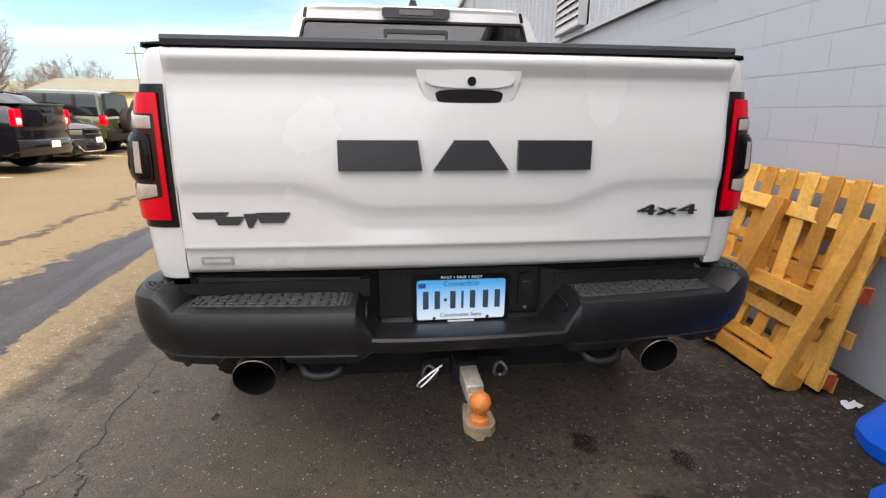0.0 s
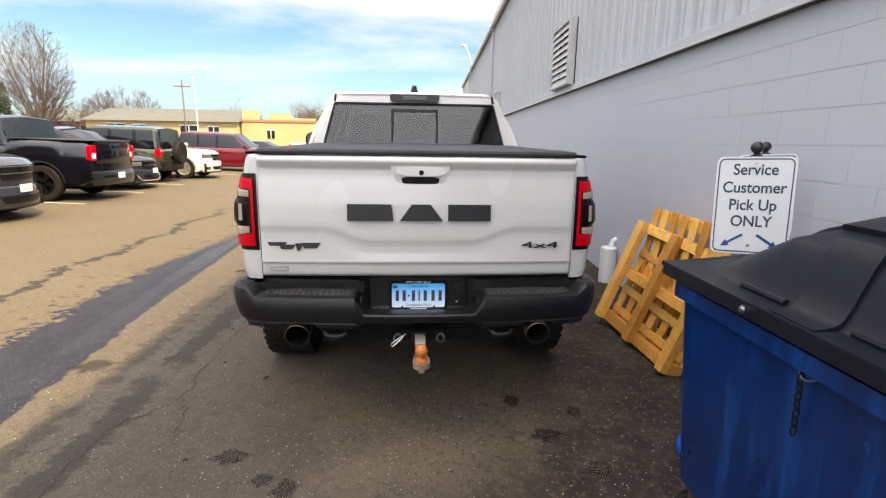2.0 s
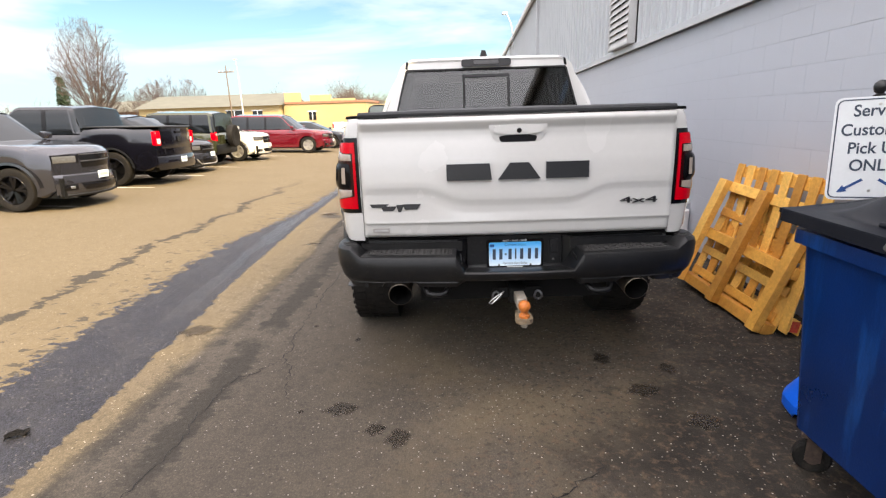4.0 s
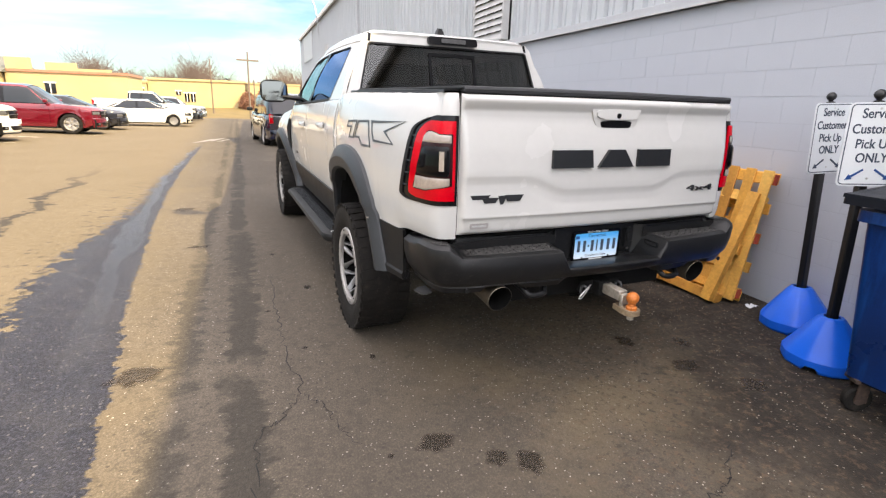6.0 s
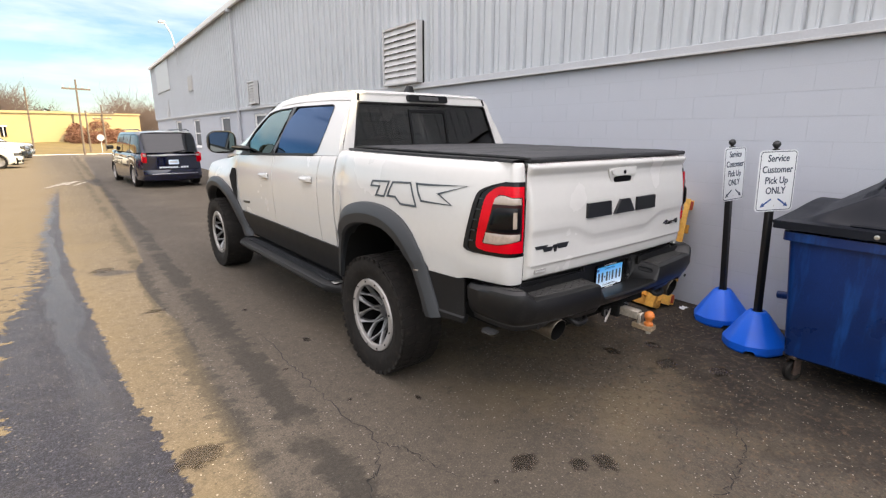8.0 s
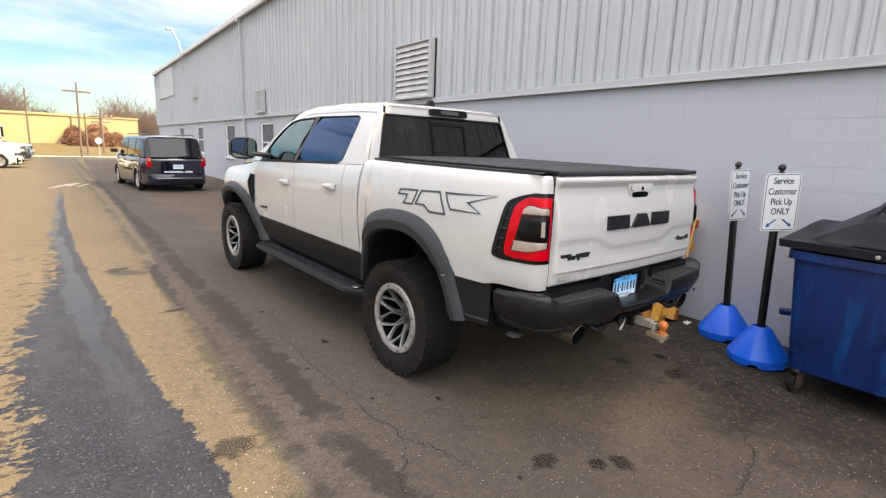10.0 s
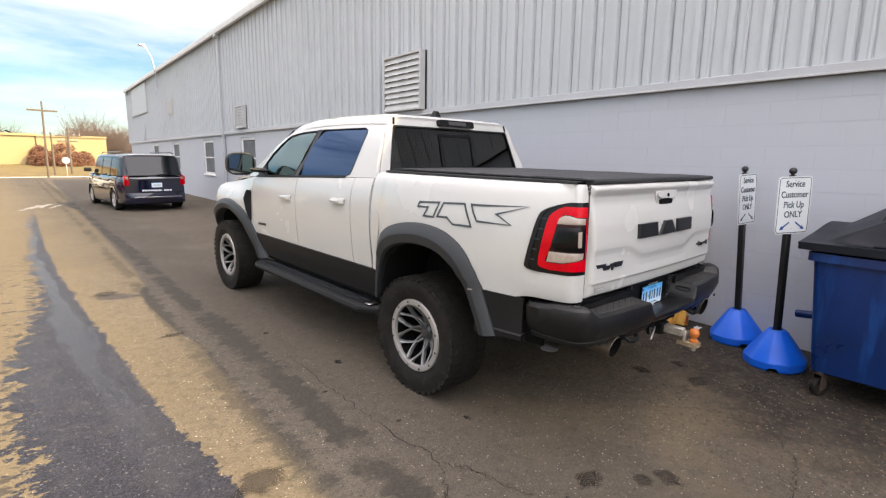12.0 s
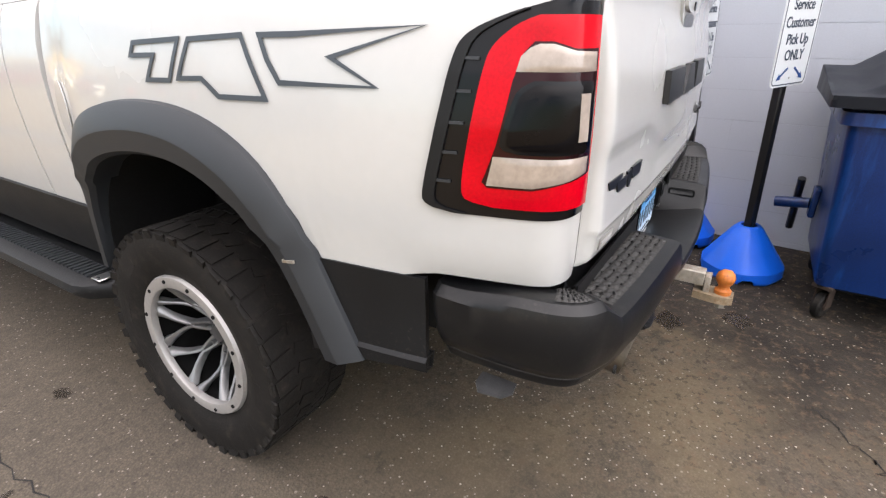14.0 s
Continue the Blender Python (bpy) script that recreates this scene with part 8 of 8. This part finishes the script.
car("sedan", "dark grey sedan parked nose out", stand(-8.3, 27.3, NOSE), PAINT["charcoal"], 4.8, 1.86, 1.45, 0.95, 0.98, (-1.95, -1.05, 0.25, 1.20), 0.34, clear=0.19)
car("sedan", "white compact sedan parked nose out in full sun", stand(-5.55, 32.2, NOSE), PAINT["white"], 4.6, 1.80, 1.44, 0.96, 0.98, (-1.85, -0.95, 0.25, 1.20), 0.33, clear=0.20)
car("pickup", "white crew-cab pickup parked nose out", stand(-6.0, 37.0, NOSE), PAINT["white"], 5.8, 2.05, 1.93, 1.22, 1.28, (-1.0, -0.88, 0.55, 1.30), 0.41, axles=(-0.30, 0.325), clear=0.34, deck=1.40, boxy=0.5)
car("sedan", "black sedan parked nose out", stand(-5.2, 41.5, NOSE), PAINT["black"], 4.7, 1.84, 1.45, 0.95, 0.98, (-1.9, -1.0, 0.25, 1.20), 0.34, clear=0.19)
car("suv", "silver SUV parked nose out", stand(-5.0, 45.5, NOSE), PAINT["silver"], 4.7, 1.88, 1.70, 1.08, 1.08, (-2.2, -1.8, 0.3, 1.0), 0.36)
van = car("minivan", "navy blue minivan parked along the block wall", stand(0.50, 18.75, 3), PAINT["navy"], 5.1, 1.99, 1.76, 1.08, 1.10, (-2.48, -2.15, 0.95, 1.75), 0.335, axles=(-0.30, 0.305), clear=0.22, boxy=0.05)
part("tail_trim", box(-0.74, 0.74, -2.595, -2.555, 1.005, 1.035, 0.006), M["chrome"], van, "bright trim strip")
part("tail_trim", box(-0.66, 0.66, -2.68, -2.655, 0.43, 0.455, 0.006), M["chrome"], van, "bright trim strip")
for k in range(11):
    part("lettering_bar", box(-0.42 + 0.077 * k, -0.42 + 0.077 * k + (0.02 if k == 7 else 0.062), -2.585, -2.568, 0.615, 0.632 if k == 7 else 0.665), M["sign"], van, "white lettering bar")
part("window_edge", tube([(x, -2.20 + 0.06 * x * x, 1.735 - 0.03 * x * x) for x in lin(-0.62, 0.62, 12)], 0.010, 6), M["gutter"], van, "pale spoiler edge")
part("wiper", tube([(0.02, -2.50, 1.11), (0.40, -2.475, 1.16)], 0.010, 6), M["gloss"], van, "rear wiper")
for s in (-1, 1):
    part("roof_rail", tube([(s * 0.72, -1.9, 1.775), (s * 0.72, -1.7, 1.81), (s * 0.72, 0.5, 1.81), (s * 0.72, 0.7, 1.775)], 0.018, 6), M["gloss"], van)


# ---- the far side of the lot ----
EYE_SIDE = Vector((-2.6, -1.8, 1.74))
# what lies across the road is set out at a smaller scale and pushed back to its true distance
FAR = Matrix.Translation(EYE_SIDE) @ Matrix.Rotation(radians(0.55), 4, "Z") @ Matrix.Scale(1.8, 4) @ Matrix.Translation(-EYE_SIDE)


def lot_z(x, y):
    return -0.0145 * (max(0.0, y - 4.0) ** 2 / (max(0.0, y - 4.0) + 2.0))


def far_box(parent, name, x0, x1, y0, y1, z0, z1, mat, label=""):
    return part(name, box(x0, x1, y0, y1, z0, z1), mat, parent, label)


def store(label, x0, x1, y, depth, top, base, mat, roof, wins=(), parapet=(), pitched=False, m=None):
    b = thing("low_building", label, "building", m=m or pose(0, 0, 0))
    far_box(b, "wall", x0, x1, y, y + depth, base, top, mat)
    if pitched:
        bm = bmesh.new()
        q = [(y - 0.6, top - 0.05), (y + depth / 2, top + 1.6), (y + depth + 0.6, top - 0.05)]
        lo, hi = [bm.verts.new((x0 - 0.4, a, c)) for a, c in q], [bm.verts.new((x1 + 0.4, a, c)) for a, c in q]
        bm.faces.new((lo[0], lo[1], hi[1], hi[0]))
        bm.faces.new((lo[1], lo[2], hi[2], hi[1]))
        bm.faces.new(lo)
        bm.faces.new(hi)
        bm.faces.new((lo[0], hi[0], hi[2], lo[2]))
        part("roof", bm, roof, b, "grey pitched roof")
    else:
        far_box(b, "coping", x0 - 0.15, x1 + 0.15, y - 0.15, y + depth, top + 0.002, top + 0.25, roof)
    for a, c, h in parapet:
        far_box(b, "parapet", a, c, y - 0.05, y + 0.5, top + 0.26, top + h, mat)
    for a, c, z0, z1 in wins:
        w = part("window", box(a, c, y - 0.06, y - 0.004, z0, z1), CAR_GLASS, b, "dark window")
        far_box(w, "window_frame", a - 0.1, c + 0.1, y - 0.09, y - 0.062, z1, z1 + 0.12, M["frame"])
        far_box(w, "window_frame", (a + c) / 2 - 0.04, (a + c) / 2 + 0.04, y - 0.09, y - 0.062, z0, z1, M["frame"])
    return b


store("long cream low building with a grey pitched roof", -38.4, -20.8, 62, 12, 2.95, -2, M["cream"], M["roofgrey"], [(-36, -34, 1.2, 2.5), (-33, -31.6, 1.4, 2.4), (-27.5, -25.5, 0.4, 2.4), (-24.2, -23.0, 1.3, 2.3)], pitched=True)
store("cream stucco building with a stepped parapet", -20.6, -10.2, 63, 12, 3.0, -2, M["cream"], M["brick"], [(-17.5, -16.6, 1.0, 2.0)], [(-20.4, -18.4, 1.35), (-17.2, -14.6, 1.0), (-14.6, -11.6, 0.5)])
store("cream low building beside the lot", -15.5, -8.9, 70, 12, 2.55, -2.2, M["cream"], M["cream"], [(-13.6, -12.8, 0.2, 1.7), (-11.2, -10.2, 1.0, 1.9), (-9.9, -9.2, 1.0, 1.9)], m=FAR)
store("long tall cream warehouse in full sun", -8.8, 2.2, 71, 14, 2.95, -2.2, M["cream"], M["cream"], [(-5.8, -5.3, 1.25, 1.7), (-4.9, -4.4, 0.45, 1.5), (-4.2, -3.7, 0.45, 1.5)], m=FAR)
store("cream warehouse further down the road", 4.2, 13.0, 96, 14, 3.3, -2.6, M["cream"], M["cream"], m=FAR)
store("brick and white house beyond the lot", -55, -43.5, 74, 10, 2.9, -2, M["brick"], M["roofgrey"], [(-51, -49.6, 1.2, 2.3), (-47, -45.6, 1.2, 2.3)], pitched=True)
hs = thing("house", "white gabled house behind the poles", "house", m=FAR)
far_box(hs, "wall", -2.2, 3.9, 87.3, 92, -2, 1.5, M["gutter"])
bm = bmesh.new()
lo = [bm.verts.new(p) for p in ((-2.8, 87, 1.45), (4.5, 87, 1.45), (0.5, 87, 3.9))]
hi = [bm.verts.new(p) for p in ((-2.8, 92.3, 1.45), (4.5, 92.3, 1.45), (0.5, 92.3, 3.9))]
for i in range(3):
    bm.faces.new((lo[i], lo[(i + 1) % 3], hi[(i + 1) % 3], hi[i]))
part("roof", bm, M["roofgrey"], hs, "grey gable roof")
part("gable", slab([(-2.4, 1.5), (4.1, 1.5), (0.5, 3.7)], lambda a, c, d: Vector((a, 87.4 - d, c)), 0.05), M["gutter"], hs, "white gable wall")
far_box(hs, "window", 0.0, 0.8, 87.2, 87.29, 1.6, 2.4, CAR_GLASS)

bm = grid(lambda x, y: FAR @ Vector((x, y, lot_z(x, y) + 0.06 + 0.03 * math.sin(x * 1.7 + y) + 0.030 * (y - 47.5))), lin(-6.5, 7.5, 30), lin(47.5, 70.5, 24))
tagged(part("grass_verge", bm, M["grass"], None), "dry yellow winter grass verge", "grass", kind="stuff")
kb = box(-6.6, 7.6, 47.3, 47.49, -0.85, lot_z(0, 47.4) + 0.12, 0.02)
bmesh.ops.transform(kb, matrix=FAR, verts=kb.verts)
tagged(part("kerb", kb, M["line"], None), "pale concrete kerb edging the grass", "kerb", kind="structure")


def utility_pole(x, y, top, arm, lean=0.0, label="weathered wooden utility pole with cross-arm"):
    z = lot_z(x, y) + 0.030 * max(0.0, y - 47.5)
    p = thing("utility_pole", label, "pole", "utility poles", (FAR if x > -10 else Matrix.Identity(4)) @ pose(x, y, z, 0, lean, 0))
    h = top - z
    part("pole", tube([(0, 0, -0.3), (0, 0, h)], 0.08, 10, radii=[0.085, 0.06]), M["pole"], p)
    if arm:
        part("cross_arm", box(-0.9, 0.9, -0.05, 0.05, h - 0.75, h - 0.63), M["pole"], p)
        for q in (-0.8, -0.4, 0.4, 0.8):
            part("insulator", lathe([(0.0, 0.0), (0.04, 0.0), (0.05, 0.1), (0.0, 0.14)], 8, "Z", bm=bmesh.new()), M["slat"], p, m=pose(q, 0, h - 0.628))
    return p


utility_pole(-1.85, 57, 4.9, False, 0.5, "bare weathered utility pole")
utility_pole(1.05, 47, 5.1, True, 1.0)
utility_pole(1.75, 50, 2.9, False, 0.0, "short weathered wooden roadside post")
utility_pole(3.1, 52, 3.4, True)
utility_pole(4.6, 66, 3.1, True)
utility_pole(5.8, 78, 3.0, False)
utility_pole(-24.6, 56.5, 7.2, True, 0.0)
lp = thing("street_lamp", "slim pale light pole with a small lamp head", "street lamp", m=pose(-23.1, 56, -0.5))
part("pole", tube([(0, 0, -0.2), (0, 0, 6.6)], 0.06, 10), M["gutter"], lp)
part("arm", tube([(0, 0, 6.6), (-0.1, 0, 8.2)], 0.03, 6), M["slat"], lp)
part("head", box(-0.35, 0.05, -0.1, 0.1, 8.2, 8.32, 0.02), M["slat"], lp)
sg = thing("road_sign", "small round-topped sign on a post", "sign", m=FAR @ pose(2.55, 50, lot_z(2.5, 50) + 0.1))
part("post", tube([(0, 0, -0.1), (0, 0, 1.3)], 0.03, 6), M["slat"], sg)
part("plate", slab([(0.28 * math.cos(a), 0.28 * math.sin(a)) for a in lin(0.39, 0.39 + 2 * math.pi * 7 / 8, 8)], lambda a, b, d: Vector((a, -0.04 - d, 1.25 + b)), 0.01), M["slat"], sg)


def bare_tree(x, y, h, seed, spread=0.30, base=None, label="tall bare winter tree with a rounded crown", limbs=9, levels=3):
    """A bare tree: limbs fan out of a short trunk to an egg-shaped crown, with ever finer side twigs."""
    rnd = random.Random(seed)
    z = ground_z(x, y) - 0.3 if base is None else base
    t = thing("tree", label, "tree", m=pose(x, y, z))
    trunk, crown = bmesh.new(), bmesh.new()
    mid, rv, rh = h * 0.61, h * 0.39, h * spread

    def reach(p, d):
        """How far it is from p along d to the crown's outline."""
        k = Vector((1 / rh, 1 / rh, 1 / rv))
        o, e = Vector((p.x, p.y, p.z - mid)) * k, Vector(d) * k
        bq, cq = o.dot(e), o.dot(o) - 1
        return (-bq + math.sqrt(max(0.0, bq * bq - e.dot(e) * cq))) / e.dot(e)

    def grow(p, d, length, r, level):
        n = 5 if level > 1 else 2
        pts, radii, dirs = [p], [r], [d]
        for k in range(n):
            d = (d + Vector((rnd.uniform(-1, 1), rnd.uniform(-1, 1), rnd.uniform(-0.5, 0.9))) * 0.07).normalized()
            p = p + d * length / n
            pts.append(p)
            dirs.append(d)
            radii.append(max(0.009, r * (1 - 0.8 * (k + 1) / n)))
        tube(pts, r, 5 if level == levels else 3, trunk if level == levels else crown, cap=False, radii=radii)
        if level == 0:
            return
        kids = (0, 4, 7, 9)[level]
        for k in range(kids):
            f = n * (0.14 + 0.84 * (k + rnd.random()) / kids)
            i = min(int(f), n - 1)
            q, e = pts[i].lerp(pts[i + 1], f - i), dirs[i]
            side = Matrix.Rotation(rnd.uniform(0, 6.28), 3, e) @ e.orthogonal().normalized()
            nd = (e + side * rnd.uniform(0.5, 1.05) + Vector((0, 0, 0.08))).normalized()
            far = min(reach(q, nd), length * rnd.uniform(0.40, 0.62) * (1.2 - 0.5 * f / n))
            if far > 0.1:
                grow(q, nd, far, max(0.010, radii[i] * 0.5), level - 1)
    fork = h * 0.17
    tube([(0, 0, 0), (0.02, 0, fork * 0.5), (0, 0.02, fork * 1.1)], h * 0.022, 9, trunk, cap=False, radii=[h * 0.024, h * 0.019, h * 0.015])
    for k in range(limbs):
        a = 2.4 * k + rnd.uniform(-0.3, 0.3)
        out = 1.15 * spread / 0.30 * (0.12 + 0.88 * (k + 0.5) / limbs)
        d = Vector((math.cos(a) * out, math.sin(a) * out, 1.25)).normalized()
        q = Vector((0, 0, fork * rnd.uniform(0.75, 1.05)))
        grow(q, d, reach(q, d) * rnd.uniform(0.88, 1.0), h * 0.0088, levels)
    part("trunk", trunk, M["bark"], t, smooth=0)
    part("crown", crown, M["twig"], t, "fine bare twigs", smooth=0)
    return t


bare_tree(-44.9, 64, 15.6, 5, 0.27, limbs=14)
bare_tree(-40.6, 70, 8.5, 8, 0.36, label="small bare reddish tree", limbs=7)
bare_tree(-43.6, 71, 7.8, 12, 0.36, label="small bare reddish tree", limbs=7)
bare_tree(-49.5, 72, 8, 9, 0.36, label="small bare reddish tree", limbs=7)
for i, (x, y, h) in enumerate(((-49.0, 84, 11), (-46.4, 85, 11.4), (-44.0, 86, 11.2), (-41.8, 84, 10.4))):
    bare_tree(x, y, h, 20 + i, 0.22, label="slim bare tree behind the low buildings", limbs=5)
ev = thing("evergreen", "narrow dark evergreen beside the bare tree", "tree", m=pose(-54, 71, -1.2))
part("trunk", tube([(0, 0, 0), (0, 0, 7)], 0.15, 6), M["bark"], ev)
bm = bmesh.new()
rnd = random.Random(3)
for k in range(1600):
    zz = rnd.uniform(0.6, 9.0)
    rr = 1.5 * (1 - zz / 9.4) ** 0.7 * rnd.uniform(0.5, 1.05)
    a = rnd.uniform(0, 6.28)
    p = Vector((rr * math.cos(a), rr * math.sin(a), zz))
    o = [Vector((rnd.uniform(-1, 1), rnd.uniform(-1, 1), rnd.uniform(-1, 0.4))) * 0.32 for _ in range(3)]
    bm.faces.new([bm.verts.new(p + q) for q in o])
part("crown", bm, M["evergreen"], ev, "dark needles", smooth=0)


def woods(name, label, x0, x1, y, n, h0, h1, seed, mat):
    """A far belt of bare woods: many thin forked stems in one mesh."""
    rnd = random.Random(seed)
    vs, fs = [], []

    def stem(p, d, w):
        q = p + d
        k = len(vs)
        s = Vector((w, 0, 0))
        vs.extend([p - s, p + s, q + s * 0.3, q - s * 0.3])
        fs.append((k, k + 1, k + 2, k + 3))
    for _ in range(n):
        x, yy = rnd.uniform(x0, x1), y + rnd.uniform(-8, 8)
        h = rnd.uniform(h0, h1) * (0.75 + 0.25 * math.sin(x * 0.21 + seed) + 0.15 * math.sin(x * 0.67))
        b = Vector((x, yy, ground_z(x, yy) - 0.3))
        stem(b, Vector((rnd.uniform(-0.3, 0.3), 0, h * 0.5)), 0.11)
        for _ in range(16):
            f = rnd.uniform(0.25, 0.55)
            p = b + Vector((0, 0, h * f))
            d = Vector((rnd.uniform(-0.35, 0.35) * h, rnd.uniform(-0.1, 0.1), rnd.uniform(0.2, 0.45) * h))
            stem(p, d, 0.05)
            for _ in range(4):
                stem(p + d * rnd.uniform(0.4, 1.0), Vector((rnd.uniform(-0.13, 0.13) * h, 0, rnd.uniform(0.02, 0.16) * h)), 0.03)
    me = bpy.data.meshes.new(name)
    me.from_pydata([tuple(v) for v in vs], [], fs)
    me.materials.append(mat)
    return tagged(new(name, me), label, "woods", kind="stuff")


woods("far_woods", "far belt of bare reddish winter woods", -110, -52, 100, 150, 6, 9, 1, M["twig"])
woods("far_woods", "far belt of bare reddish winter woods", -120, -12, 190, 480, 10, 15, 2, M["twig"])
woods("far_woods", "far belt of bare reddish winter woods", -40, 70, 188, 800, 11, 17, 3, M["twig"])
def brush(x, y, r, h, seed):
    """A leafless rusty bush: a mound of short crossing twigs."""
    rnd = random.Random(seed)
    b = thing("bush", "rusty brown leafless bush on the grass verge", "bush", "bushes on the verge", FAR @ pose(x, y, lot_z(x, y) + 0.03 * (y - 47.5)))
    vs, fs = [], []
    for _ in range(1500):
        a, e, q = rnd.uniform(0, 6.28), math.acos(rnd.uniform(0, 1)), rnd.uniform(0.45, 1.0) ** 0.5
        c = Vector((r * q * math.sin(e) * math.cos(a), r * q * math.sin(e) * math.sin(a), 0.05 + h * q * math.cos(e)))
        d = Vector((rnd.uniform(-1, 1), rnd.uniform(-1, 1), rnd.uniform(-0.3, 1))) * 0.30
        w = Vector((rnd.uniform(-1, 1), rnd.uniform(-1, 1), rnd.uniform(-1, 1))) * 0.07
        k = len(vs)
        vs.extend([c - d, c + w, c + d])
        fs.append((k, k + 1, k + 2))
    me = bpy.data.meshes.new("crown")
    me.from_pydata([tuple(v) for v in vs], [], fs)
    me.materials.append(M["rusty"])
    ob = new("crown", me)
    ob.parent = b
    part("stems", tube([(0, 0, -0.1), (0, 0, h * 0.5)], 0.12, 6), M["bark"], b)


M["rusty"] = pbr("rusty_twigs", (0.20, 0.095, 0.055), 0.9, var=0.35, scale=1.5, bump=0.0)
for i, (x, y, r, h) in enumerate(((2.6, 67, 1.1, 1.5), (3.9, 66, 1.0, 1.3), (5.0, 67, 1.1, 1.4), (4.6, 70, 1.6, 2.6), (2.4, 70, 1.2, 2.2), (6.3, 69, 1.1, 1.6))):
    brush(x, y, r, h, 40 + i)


# ---- the pieces of the block wall ----
def block_wall():
    course, length, joint, base = 0.2075, 0.406, 0.0034, 0.033

    def box_faces(y0, y1, z0, z1):
        c, e = 0.0016, 0.0009
        v = [(0.02, y0, z0), (0.02, y1, z0), (0.02, y1, z1), (0.02, y0, z1), (0.0, y0 + e, z0 + c), (0.0, y1 - e, z0 + c), (0.0, y1 - e, z1 - c), (0.0, y0 + e, z1 - c)]
        f = [(4, 7, 6, 5), (0, 4, 5, 1), (1, 5, 6, 2), (2, 6, 7, 3), (3, 7, 4, 0)]
        return v, f

    def mesh(name, v, f):
        me = bpy.data.meshes.new(name)
        me.from_pydata(v, [], f)
        me.materials.append(M["block"])
        return me
    full = mesh("block", *box_faces(0, length - 0.0002, 0, course - joint))
    last = mesh("block", *box_faces(0, length - 0.0002, 0, BAND + 0.02 - (base + 11 * course)))
    near0, near1 = -2.3, 7.85
    vs, fs = [], []
    for k in range(-5, 12):
        z = base + k * course
        y = Y0 + (0.203 if k % 2 else 0.0)
        while y + length < Y1:
            y0, y1 = y, y + length - 0.0002
            if near0 <= y < near1 and k >= -1:
                again("block", last if k == 11 else full, wall, Matrix.Translation((0, y, z)))
            else:
                spans = [(y0, y1)]
                z1 = min(z + course - joint, BAND + 0.02)
                for a, b in WINDOWS:
                    if z1 > WZ0 - 0.07 and z < WZ1:
                        spans = [q for p0, p1 in spans for q in ((p0, min(p1, a - 0.035)), (max(p0, b + 0.035), p1)) if q[1] - q[0] > 0.02]
                for p0, p1 in spans:
                    v, f = box_faces(p0, p1, z, z1)
                    fs.extend([tuple(i + len(vs) for i in q) for q in f])
                    vs.extend(v)
            y += length
    rest = again("far_blocks", mesh("far_blocks", vs, fs), wall, Matrix.Identity(4))
    rest["kind"] = "stuff"


block_wall()
